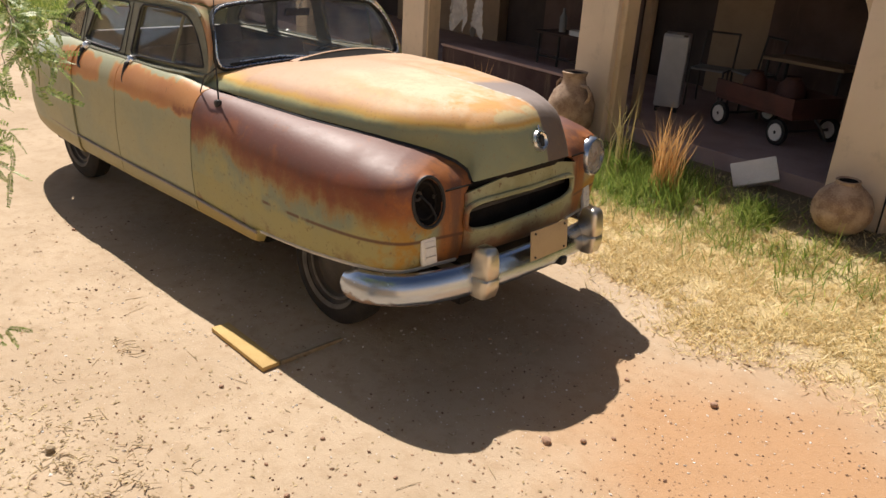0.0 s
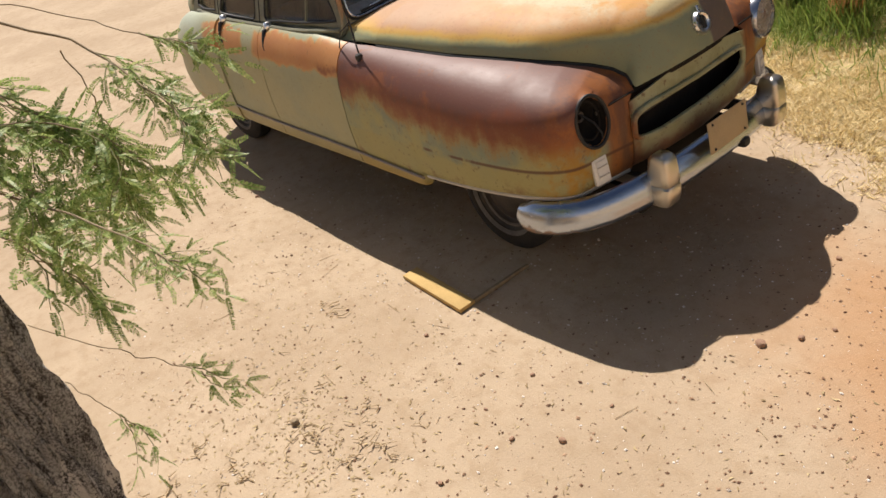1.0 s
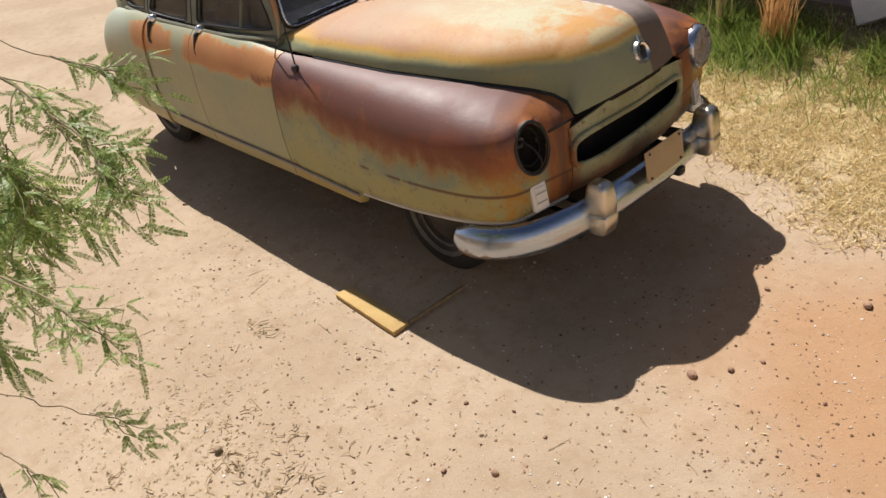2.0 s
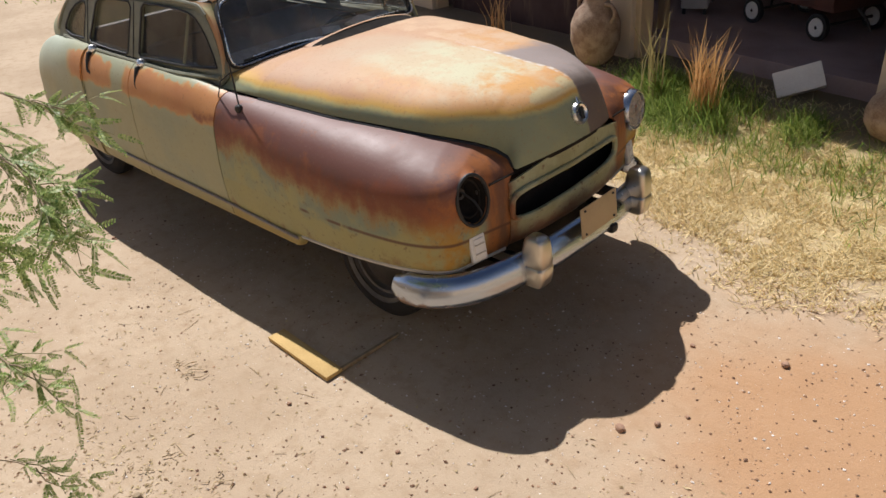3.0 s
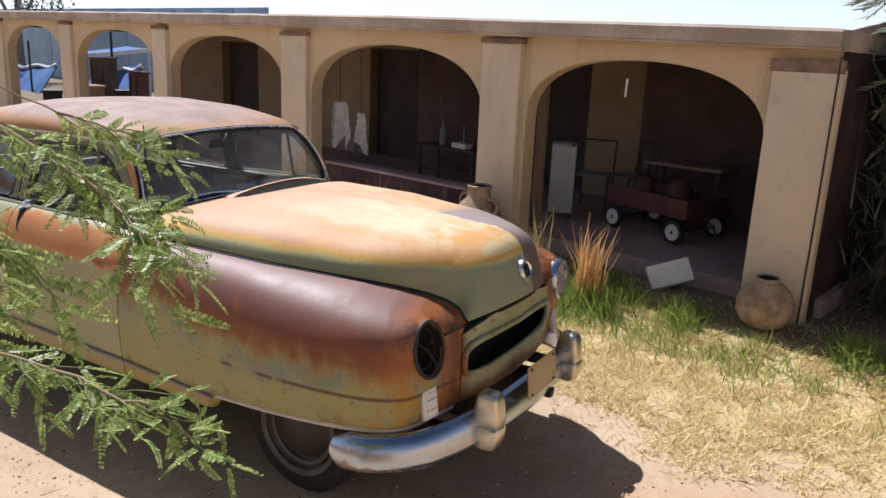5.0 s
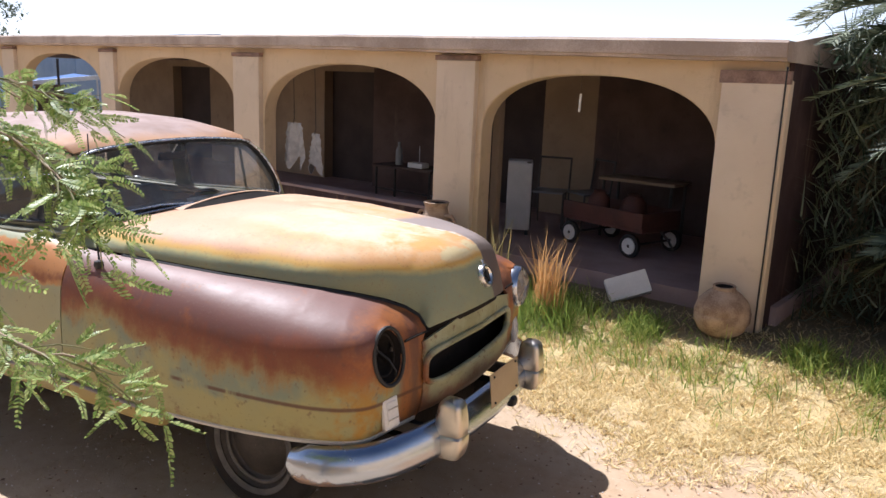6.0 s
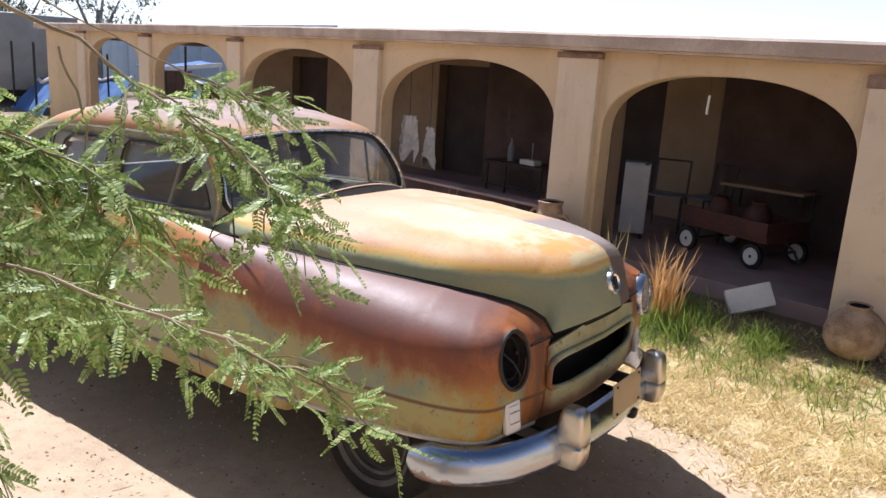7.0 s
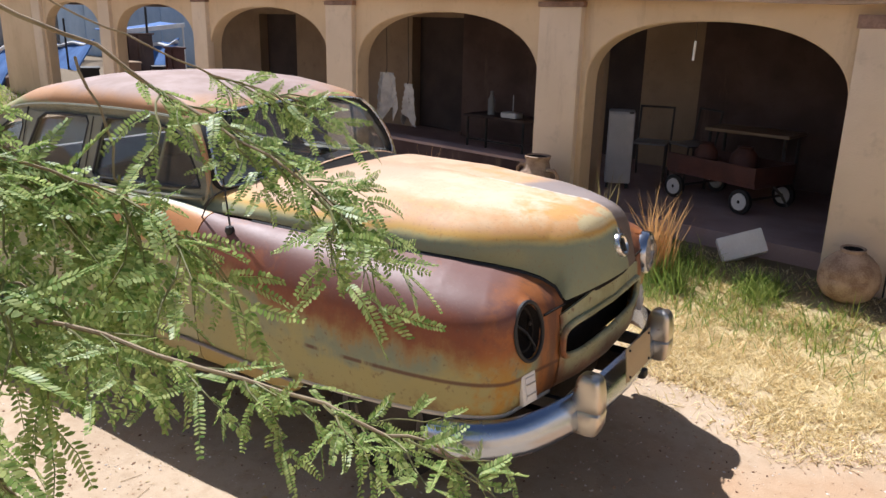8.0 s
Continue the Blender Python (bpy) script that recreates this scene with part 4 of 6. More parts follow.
for g in np.linspace(0, 1, 30):
    v = -0.30 + 0.92 * g
    lift = 0.052 * math.sin(math.pi * g) ** 0.6
    front, back = cowl_point(v, 0.10) + Vector((0, 0, 0.003)), cowl_point(v, 0.97)
    rim = cowl_point(v, 0.62) + Vector((0, 0, lift))
    face.append((front, front.lerp(rim, 0.5) - Vector((0.0, 0, 0.012)), rim - Vector((0, 0, 0.004))))
    flap.append((rim + Vector((0.012, 0, -0.003)), rim, rim.lerp(back, 0.5) + Vector((0, 0, 0.006)), back))
# a near-black sheet paints the shade in the ventilator opening
part("cowl_vent", mesh_of(face), M_HOLLOW_SHADE, CAR, "dark sheet for the shaded ventilator opening before the windscreen")
part("vent_flap", solid(mesh_of(flap), 0.004), M_HOOD, CAR, "raised peach ventilator flap")


# greenhouse
def side_v(u, z):
    v = 0.845 - 0.30 * (z - 1.25)
    if u < -3.2:
        v -= 0.10 * (-3.2 - u) ** 1.3
    if u > -2.2:
        v -= 0.20 * (u + 2.2) ** 1.5
    return v


def side_panel(sign):
    roofline = curve([(-4.10, 1.20), (-4.05, 1.33), (-3.9, 1.475), (-3.62, 1.585), (-3.2, 1.635), (-2.6, 1.655), (-2.12, 1.65), (-1.98, 1.615), (-1.855, 1.46), (-1.77, 1.27)], 46)
    outline = [(-4.10, 1.20)] + [(u, 1.222) for u in np.linspace(-3.9, -1.80, 24)] + roofline[::-1][:-1]
    front = curve([(-1.845, 1.318), (-1.89, 1.40), (-1.985, 1.52), (-2.09, 1.588), (-2.25, 1.606)], 12) + [(-2.45, 1.605), (-2.63, 1.60), (-2.665, 1.57), (-2.69, 1.30), (-2.66, 1.278)] + [(u, 1.278 + 0.035 * (u + 2.66) / 0.8) for u in np.linspace(-2.6, -1.9, 10)]
    rear = [(-2.83, 1.29), (-2.80, 1.56), (-2.83, 1.592), (-3.0, 1.592), (-3.24, 1.578), (-3.31, 1.54), (-3.42, 1.30), (-3.39, 1.274), (-3.1, 1.272), (-2.86, 1.272)]
    quarter = [(-3.53, 1.285), (-3.49, 1.49), (-3.51, 1.525), (-3.58, 1.525), (-3.70, 1.49), (-3.83, 1.42), (-3.93, 1.32), (-3.93, 1.285), (-3.8, 1.268)]
    bm = filled(outline, [front, rear, quarter], 0.034)
    bmesh.ops.bevel(bm, geom=[e for e in bm.edges if len(e.link_faces) == 2 and e.calc_face_angle(0) > 1.0], offset=0.008, segments=2, affect="EDGES")
    for w in bm.verts:
        u, z, d = w.co
        w.co = (u, sign * -(side_v(u, z) + d), z)
    part("window_surround", bm, M_FRAME, CAR, "olive window pillars and door tops with dull trim")
    for name, loop in (("door_glass", front), ("rear_door_glass", rear), ("quarter_glass", quarter)):
        bm = filled([(u, z) for u, z in loop], (), 0.004)
        for w in bm.verts:
            u, z, d = w.co
            w.co = (u, -sign * (side_v(u, z) - 0.006 + d), z)
        ob = part(name, bm, M_SIDEGLASS, CAR, "dusty side glass", smooth=False)
        ob.visible_shadow = False
        ring = [(u, -sign * (side_v(u, z) + 0.014), z) for u, z in loop]
        part("glass_seal", tube(ring + [ring[0]], 0.007, 6, cap=False), M_BLACK, ob)
    part("vent_post", tube([(-2.155, -sign * (side_v(-2.155, 1.285) + 0.006), 1.285), (-2.125, -sign * (side_v(-2.125, 1.60) + 0.006), 1.60)], 0.010, 6), M_FRAME, CAR, "slim vent window post")
    part("drip_rail", tube([(u, -sign * (side_v(u, z) + 0.02), z) for u, z in roofline[3:-9]], 0.011, 6), M_FRAME, CAR, "rain gutter over the windows")
    belt = [(u, -sign * (side_v(u, 1.245) + 0.022), 1.245 + 0.03 * max(0, (u + 2.4) / 0.7)) for u in np.linspace(-3.95, -1.80, 24)]
    part("belt_trim", tube(belt, 0.013, 6), M_FRAME, CAR, "grey moulding under the windows")
    for u in (-2.76, -3.455):
        part("door_gap", tube([(u, -sign * (side_v(u, z) + 0.017), z) for z in np.linspace(1.26, 1.6, 6)], 0.005, 5), M_BLACK, CAR)


for sign in (1, -1):
    side_panel(sign)

# roof with the fastback tail and the rear window
ROOF_C = [(-1.90, 1.715), (-2.1, 1.765), (-2.4, 1.81), (-2.8, 1.825), (-3.2, 1.80), (-3.6, 1.735), (-4.0, 1.61), (-4.4, 1.42), (-4.7, 1.23), (-4.95, 1.02)]
ROOF_E = [(-1.90, 1.668), (-2.1, 1.66), (-2.6, 1.66), (-3.2, 1.64), (-3.62, 1.59), (-3.9, 1.48), (-4.05, 1.33), (-4.15, 1.2), (-4.4, 1.17), (-4.7, 1.08), (-4.95, 0.97)]
ROOF_W = [(-1.90, 0.66), (-2.05, 0.70), (-2.3, 0.728), (-3.2, 0.735), (-3.62, 0.70), (-3.9, 0.70), (-4.05, 0.735), (-4.15, 0.76), (-4.4, 0.70), (-4.7, 0.55), (-4.95, 0.30)]
rows = []
roof_us = list(np.linspace(-1.90, -4.95, 62))
for u in roof_us:
    w, e, c = lerp(ROOF_W, u), lerp(ROOF_E, u), lerp(ROOF_C, u)
    row = []
    for k in range(41):
        q = math.pi * k / 40
        cc = math.cos(q)
        v = -w * math.copysign(abs(cc) ** 0.8, cc)
        w0 = max(0.0, 1 - (-1.90 - u) / 0.5)
        slide = float(np.interp(abs(v) * 0.665 / w, [0, 0.22, 0.5, 0.665], [-0.004, -0.014, -0.049, -0.089])) * w0
        z = e + (c - e) * math.sin(q) ** 0.75
        if u > -1.901:
            z = float(np.interp(abs(v) * 0.665 / w, [0, 0.22, 0.5, 0.665], [1.713, 1.708, 1.684, 1.651]))
        row.append((u + slide, v, z))
    rows.append(row)
part("roof_shell", solid(mesh_of(rows, skip=lambda i, j: -4.42 < roof_us[i] < -3.86 and 9 < j < 30), 0.014), M_ROOF, CAR, "faded pinkish-brown roof sloping into a fastback tail")
pane = [[(u - 0.004, p[1], p[2] + 0.004) for p in rows[i][9:32]] for i, u in enumerate(roof_us) if -4.5 < u < -3.8]
ob = part("rear_glass", mesh_of(pane), M_REARGLASS, CAR, "dusty rear window")
ob.visible_shadow = False

# windscreen
low = curve([(-1.80, -0.755, 1.285), (-1.745, -0.55, 1.322), (-1.695, -0.25, 1.347), (-1.68, 0, 1.352), (-1.695, 0.25, 1.347), (-1.745, 0.565, 1.322), (-1.80, 0.785, 1.285)], 33)
high = curve([(-1.985, -0.665, 1.635), (-1.945, -0.5, 1.668), (-1.91, -0.22, 1.692), (-1.90, 0, 1.697), (-1.91, 0.22, 1.692), (-1.945, 0.515, 1.668), (-1.985, 0.692, 1.635)], 33)
low, high = np.array(low), np.array(high)


def screen_point(t, f):
    """A point of the glass; t runs across and f up, both from -1 to 1."""
    a = np.array([np.interp(t, np.linspace(-1, 1, 33), low[:, i]) for i in range(3)])
    b = np.array([np.interp(t, np.linspace(-1, 1, 33), high[:, i]) for i in range(3)])
    g = 0.5 + 0.5 * f
    return a * (1 - g) + b * g + np.array((0.03, 0, 0.012)) * math.sin(math.pi * g)


across = [math.sin(math.pi / 2 * q) for q in np.linspace(-0.999, 0.999, 49)]
rows = [[tuple(screen_point(t, f * (1 - abs(t) ** 16) ** (1 / 3.4))) for t in across] for f in np.linspace(-1, 1, 9)]
ob = part("windscreen", mesh_of(rows), M_GLASS, CAR, "one-piece curved windscreen, dusty, its film also standing in for sky haze")
ob.visible_shadow = False
surround = [[tuple(screen_point(t, f) + np.array((-0.003, 0, -0.002))) for t in np.linspace(-1, 1, 121)] for f in np.linspace(-1.02, 1.03, 61)]
part("windscreen_frame", mesh_of(surround, skip=lambda i, j: abs(-1.02 + 2.05 * (i + 0.5) / 60) < 0.985 * max(0.0, 1 - abs(-1 + 2 * (j + 0.5) / 120) ** 16) ** (1 / 3.4)), M_ROOF, CAR, "painted frame round the windscreen")
loop = [Vector(p) for p in rows[0]] + [Vector(r[-1]) for r in rows[1:-1]] + [Vector(p) for p in rows[-1][::-1]] + [Vector(r[0]) for r in rows[1:-1][::-1]]
loop.append(loop[0])
part("windscreen_seal", tube([p + Vector((0.0, 0, 0)) for p in loop], 0.016, 8, cap=False), M_BLACK, ob, "black rubber seal")
part("windscreen_trim", tube([p + Vector((0.024, 0, 0.008)) for p in loop], 0.006, 6, cap=False), M_BRIGHT, ob, "thin bright trim")
for side in (1, -1):
    edge = curve([(-1.80, 1.235), (-1.80, 1.33), (-1.835, 1.46), (-1.93, 1.585), (-2.0, 1.635), (-2.09, 1.662)], 16)
    strip = []
    for (u, z), f in zip(edge, np.linspace(-1, 1, 16)):
        a, b = Vector((u, side * (side_v(u, z) + 0.018), z)), Vector(screen_point(side * 0.995, f * 0.98))
        b += Vector((-0.002, side * 0.006, 0.004 if f < 0.9 else 0.012))
        strip.append([a + Vector((-0.05, 0, -0.01))] + [a.lerp(b, g) + Vector((0.016, side * 0.012, 0.006)) * math.sin(math.pi * g) for g in np.linspace(0, 1, 7)])
    part("windscreen_pillar", mesh_of(strip), M_ROOF, CAR, "wide olive and orange windscreen pillar")
    wiper = [(-1.665, side * 0.14, 1.362), (-1.70, side * 0.35, 1.372), (-1.755, side * 0.60, 1.348)]
    arm = part("wiper", tube(wiper, 0.007, 6), M_BRIGHT, CAR, "worn bright wiper arm at rest")
    part("wiper_blade", tube([(-1.685, side * 0.22, 1.366), (-1.725, side * 0.48, 1.356), (-1.765, side * 0.66, 1.335)], 0.007, 6), M_BLACK, arm)

# inside
lining = [[(u, v, lerp(ROOF_E, u) + 0.02 + (lerp(ROOF_C, u) - lerp(ROOF_E, u) - 0.06) * (1 - (v / 0.68) ** 2)) for v in np.linspace(-0.60, 0.60, 15)] for u in np.linspace(-2.12, -3.75, 16)]
part("headlining", mesh_of(lining), M_DASH, CAR, "grey cloth headlining")
part("dashboard", box((0.30, 1.4, 0.22), (-1.92, 0, 1.20), (0, 8, 0), 0.05), M_DASH, CAR, "dusty grey dashboard")
part("paper", box((0.15, 0.24, 0.012), (-1.84, 0.34, 1.330), (0, 10, 25), 0.003), M_WHITE, CAR, "white paper on the dashboard")
part("paper", box((0.10, 0.12, 0.02), (-1.85, 0.08, 1.328), (0, 8, -30), 0.004), M_WHITE, CAR, "white paper on the dashboard")
for u in (-2.75, -3.65):
    part("bench_seat", box((0.55, 1.35, 0.22), (u + 0.2, 0, 0.86), bevel=0.06), M_SEAT, CAR, "dark bench seat")
    part("seat_back", box((0.2, 1.35, 0.46), (u - 0.1, 0, 1.06), (0, -14, 0), 0.07), M_SEAT, CAR, "dark seat back")
for side in (1, -1):
    part("door_lining", box((2.3, 0.02, 0.56), (-2.95, side * 0.80, 0.93), bevel=0.006), M_SEAT, CAR, "dark door lining")
part("cabin_floor", box((2.7, 1.6, 0.04), (-3.0, 0, 0.62)), M_SEAT, CAR)
wheel_m = pose(-2.16, 0.36, 1.16, 0, -62, 0)
part("steering_wheel", tube([wheel_m @ Vector((0.21 * math.cos(q), 0.21 * math.sin(q), 0)) for q in np.linspace(0, math.tau, 33)], 0.013, 8, cap=False), M_BLACK, CAR, "thin black steering wheel")
part("steering_column", tube([wheel_m @ Vector((0, 0, 0)), wheel_m @ Vector((0, 0, -0.5))], 0.022, 8), M_BLACK, CAR)
mir = part("mirror", box((0.02, 0.2, 0.05), (-1.98, 0.0, 1.60), (0, 15, 0), 0.01), M_BLACK, CAR, "rear-view mirror")
part("mirror_stem", tube([(-1.98, 0, 1.61), (-1.93, 0, 1.67)], 0.006, 6), M_BRIGHT, mir)


# lamps
def lamp(side, missing):
    m = pose(0.004, side * 0.705, 0.95, 0, 86, side * 6)
    if missing:
        def oval(r, d):
            return [(lamp_plane(LAMP_V + LAMP_A * r * math.cos(q), LAMP_Z + LAMP_B * r * math.sin(q)) + d, LAMP_V + LAMP_A * r * math.cos(q), LAMP_Z + LAMP_B * r * math.sin(q)) for q in [math.tau * k / 48 for k in range(48)]]
        rim = oval(1.0, 0.002)
        ring = part("headlight", tube(rim + rim[:1], 0.009, 8, cap=False), M_BLACK, CAR, "empty black headlight bucket")
        part("bucket", mesh_of([oval(1.0, 0.0), oval(0.97, -0.02), oval(0.9, -0.06), oval(0.6, -0.10), oval(0.02, -0.115)], closed=True), M_HOLLOW_SHADE, ring)
        part("inner_ring", tube([(u - 0.03, v, z) for u, v, z in oval(0.74, 0.0)] + [(u - 0.03, v, z) for u, v, z in oval(0.74, 0.0)[:1]], 0.006, 6, cap=False), M_HOLLOW_SHADE, ring)
        part("wire", tube([(-0.08, -0.69, 0.97), (-0.02, -0.66, 0.92), (0.012, -0.65, 0.87), (0.014, -0.655, 0.825)], 0.006, 6), M_BLACK, ring)
        part("bracket", lathe([(0.014, 0.0), (0.026, 0.006), (0.028, -0.01)], 14, pose(-0.07, -0.70, 0.96, 0, 86, 0)), M_RIM, ring)
        part("clip", box((0.012, 0.02, 0.02), (-0.02, -0.635, 0.96), bevel=0.003), M_RIM, ring)
    else:
        profile = [(0.098, 0.020), (0.103, 0.034), (0.110, 0.036), (0.117, 0.026), (0.121, -0.005), (0.121, -0.05)]
        ring = part("headlight", lathe(profile, 40, m), M_CHROME, CAR, "headlight with a chrome ring")
        part("reflector", lathe([(0.100, 0.02), (0.08, -0.02), (0.05, -0.05), (0.001, -0.06)], 32, m), M_PALETRIM, ring)
        lens = part("lens", lathe([(0.101, 0.034), (0.08, 0.052), (0.05, 0.063), (0.001, 0.068)], 32, m), M_LENS, ring, "dusty glass lens")
        lens.visible_shadow = False
    m = pose(0.010, side * 0.690, 0.692, 4, -6, side * 14)
    turn = (4, -6, side * 14)
    pl = part("parking_lamp", box((0.024, 0.088, 0.138), m.translation, turn, 0.007), M_WHITE, CAR, "square pale parking lamp")
    part("lamp_glass", box((0.012, 0.060, 0.108), m @ Vector((0.012, 0.004, 0)), turn, 0.006), M_WHITE, pl)
    for k in (-1, 1):
        part("lamp_rib", box((0.006, 0.058, 0.005), m @ Vector((0.0195, 0.004, 0.024 * k)), turn, 0.001), M_PALETRIM, pl)
    seam = [(0.045, side * 0.44, 1.0), (0.035, side * 0.52, 0.998), (0.024, side * 0.60, 0.992)]
    part("panel_seam", tube(seam, 0.005, 5), M_HOLLOW_SHADE, CAR)


lamp(-1, True)
lamp(1, False)

# bumper
arc = curve([(-0.32, -0.955, 0.498), (-0.23, -0.956, 0.502), (-0.13, -0.933, 0.508), (-0.005, -0.852, 0.518), (0.085, -0.73, 0.529), (0.15, -0.53, 0.539), (0.185, -0.28, 0.545), (0.195, 0, 0.547)], 40)
arc = arc + [(u, -v, z) for u, v, z in arc[-2::-1]]
section = [(-0.014, -0.070), (0.010, -0.072), (0.028, -0.067), (0.036, -0.056), (0.038, -0.038), (0.035, -0.014), (0.028, 0.012), (0.016, 0.036), (0.000, 0.056), (-0.018, 0.067), (-0.034, 0.071), (-0.030, 0.0)]
rows = []
for i, p in enumerate(arc):
    a, b = arc[max(i - 1, 0)], arc[min(i + 1, len(arc) - 1)]
    t = Vector((b[0] - a[0], b[1] - a[1], 0)).normalized()
    out = Vector((t.y, -t.x, 0))
    end = min(i, len(arc) - 1 - i)
    e = min(1.0, (end + 0.6) / 6.0)
    low, high = math.sqrt(max(0.0, 1 - (1 - e) ** 2)), 0.55 + 0.45 * e
    rows.append([Vector(p) + out * d * (0.4 + 0.6 * low) + Vector((0, 0, 1.1 * h * (low if h < 0 else high))) for d, h in section])
bm = mesh_of(rows, closed=True)
for r in (0, -1):
    bm.verts.ensure_lookup_table()
    n = len(section)
    bm.faces.new(bm.verts[:n] if r == 0 else bm.verts[-n:])
BUMPER = part("bumper", bm, M_BUMPER, CAR, "dull chrome bumper tinted with the sky's blue, rusty along its edge")
for side in (1, -1):
    rows = []
    for h, w, d in ((0.452, 0.046, 0.04), (0.460, 0.058, 0.055), (0.50, 0.061, 0.068), (0.555, 0.060, 0.070), (0.565, 0.052, 0.064), (0.575, 0.056, 0.068), (0.64, 0.054, 0.064), (0.69, 0.050, 0.056), (0.710, 0.046, 0.048), (0.721, 0.036, 0.036), (0.725, 0.005, 0.005)):
        rows.append([(0.205 + d * math.copysign(abs(math.cos(q)) ** 0.42, math.cos(q)), side * 0.475 + w * math.copysign(abs(math.sin(q)) ** 0.42, math.sin(q)), h) for q in [math.tau * (k + 0.5) / 28 for k in range(28)]])
    part("bumper_guard", mesh_of(rows, closed=True), M_GUARD, BUMPER, "upright rust-spotted chrome bumper guard")
    part("bumper_iron", box((0.4, 0.04, 0.06), (0.02, side * 0.46, 0.53), bevel=0.008), M_RIM, BUMPER)
plate = part("number_plate", box((0.006, 0.33, 0.165), (0.252, 0.0, 0.655), (0, -6, 0), 0.002), M_PLATE, CAR, "blank tan number plate")
for v, z in ((-0.13, 0.59), (0.13, 0.59), (0.13, 0.72), (-0.13, 0.72)):
    part("bolt", lathe([(0.007, 0.0), (0.006, 0.006), (0.001, 0.007)], 8, pose(0.256 - 0.1 * (z - 0.655), v, z, 0, 84, 0)), M_BLACK, plate)
part("tow_hook", box((0.07, 0.06, 0.05), (0.21, 0.19, 0.475), bevel=0.016), M_BLACK, CAR)

# door handles
for side in (1, -1):
    for u in (-2.625, -3.315):
        h = part("door_handle", tube([(u - 0.004, -side * 0.875, 1.235), (u, -side * 0.912, 1.225), (u + 0.004, -side * 0.935, 1.18), (u + 0.007, -side * 0.95, 1.14), (u + 0.020, -side * 0.958, 1.118), (u + 0.055, -side * 0.962, 1.110)], [0.018, 0.020, 0.017, 0.015, 0.014, 0.009], 10), M_BLACK, CAR, "dark upright door handle")
        part("handle_boss", lathe([(0.034, -0.01), (0.034, 0.012), (0.024, 0.030), (0.001, 0.036)], 16, pose(u, -side * 0.872, 1.246, side * 62, 0, 0)), M_BRIGHT, h, "bright chrome boss")

# aerial
aer = part("aerial", tube([(-1.49, -0.905, 1.10), (-1.512, -0.905, 1.17), (-1.60, -0.86, 1.45), (-1.68, -0.80, 1.78)], [0.006, 0.005, 0.004, 0.003], 6), M_BLACK, CAR, "thin bent black aerial")
part("aerial_base", lathe([(0.001, -0.02), (0.018, -0.018), (0.024, 0.0), (0.020, 0.018), (0.001, 0.024)], 14, pose(-1.512, -0.91, 1.17)), M_BLACK, aer)
part("aerial_cable", tube([(-1.57, -0.875, 1.36), (-1.66, -0.90, 1.30), (-1.72, -0.90, 1.2)], 0.004, 5), M_BLACK, aer)

# wheels
def wheel(u, v, side):
    c = pose(u, v, 0.35, 90 * side, 0, 0)
    tyre = part("tyre", lathe([(0.22, 0.07), (0.27, 0.085), (0.315, 0.08), (0.345, 0.055), (0.352, 0.0), (0.345, -0.055), (0.315, -0.08), (0.22, -0.085)], 40, c), M_TYRE, CAR, "dusty old tyre")
    part("whitewall", lathe([(0.218, 0.078), (0.235, 0.089), (0.245, 0.089)], 40, c), M_WHITEWALL, tyre, "thin pale ring on the tyre")
    part("rim", lathe([(0.225, 0.07), (0.21, 0.05), (0.17, 0.03), (0.13, 0.045), (0.10, 0.06), (0.05, 0.065), (0.001, 0.066)], 32, c), M_RIM, tyre, "rusty pressed wheel")
    part("trim_ring", lathe([(0.20, 0.058), (0.19, 0.062), (0.18, 0.056)], 32, c), M_WHITEWALL, tyre)


for side in (1, -1):
    wheel(-0.73, side * -0.64, side)
    wheel(-4.17, side * -0.62, side)


# ---- porch things ----
def pot(name, label, profile, at, handles=(), mouth=None, lean=0.0):
    ob = thing(name, label, "pot", pose(*at, lean))
    part("body", lathe(profile, 40), M_CLAY, ob)
    if mouth:
        part("inside", lathe([(mouth[0], mouth[1]), (mouth[0] * 0.9, mouth[1] - 0.03), (0.001, mouth[1] - 0.07)], 28), M_HOLLOW_SHADE, ob, "hollow mouth with its shade put into the colour")
    for a in handles:
        c, s = math.cos(a), math.sin(a)
        part("handle", tube([(r * c, r * s, z) for r, z in ((0.14, 0.60), (0.235, 0.605), (0.285, 0.56), (0.285, 0.50), (0.235, 0.44))], 0.018, 8), M_CLAY, ob)
    return ob


pot("squat_pot", "squat round terracotta pot standing before the column",
    [(0.001, 0.0), (0.11, 0.0), (0.175, 0.045), (0.218, 0.13), (0.221, 0.20), (0.214, 0.212), (0.216, 0.222), (0.19, 0.29), (0.14, 0.345), (0.10, 0.374), (0.086, 0.392), (0.091, 0.412), (0.080, 0.418), (0.072, 0.405)], (-2.07, 6.15, 0.175), mouth=(0.074, 0.408), lean=4.0)
pot("tall_urn", "tall pale clay urn with two handles beside the column",
    [(0.001, 0.0), (0.12, 0.0), (0.19, 0.08), (0.245, 0.24), (0.245, 0.40), (0.20, 0.52), (0.135, 0.59), (0.115, 0.67), (0.135, 0.72), (0.12, 0.725), (0.10, 0.70)], (-5.04, 6.08, 0.17), handles=(math.pi * 0.95, -0.15), mouth=(0.10, 0.71))

# the tilted white foam box
e1, e2 = Vector((0.295, 0.215, 0.126)).normalized(), Vector((-0.113, 0.04, 0.183)).normalized()
e3 = e1.cross(e2).normalized()
e2 = e3.cross(e1)
m = Matrix((e1, e2, e3)).transposed().to_4x4()
m.translation = Vector((-3.02, 6.40, 0.352)) - e3 * 0.07
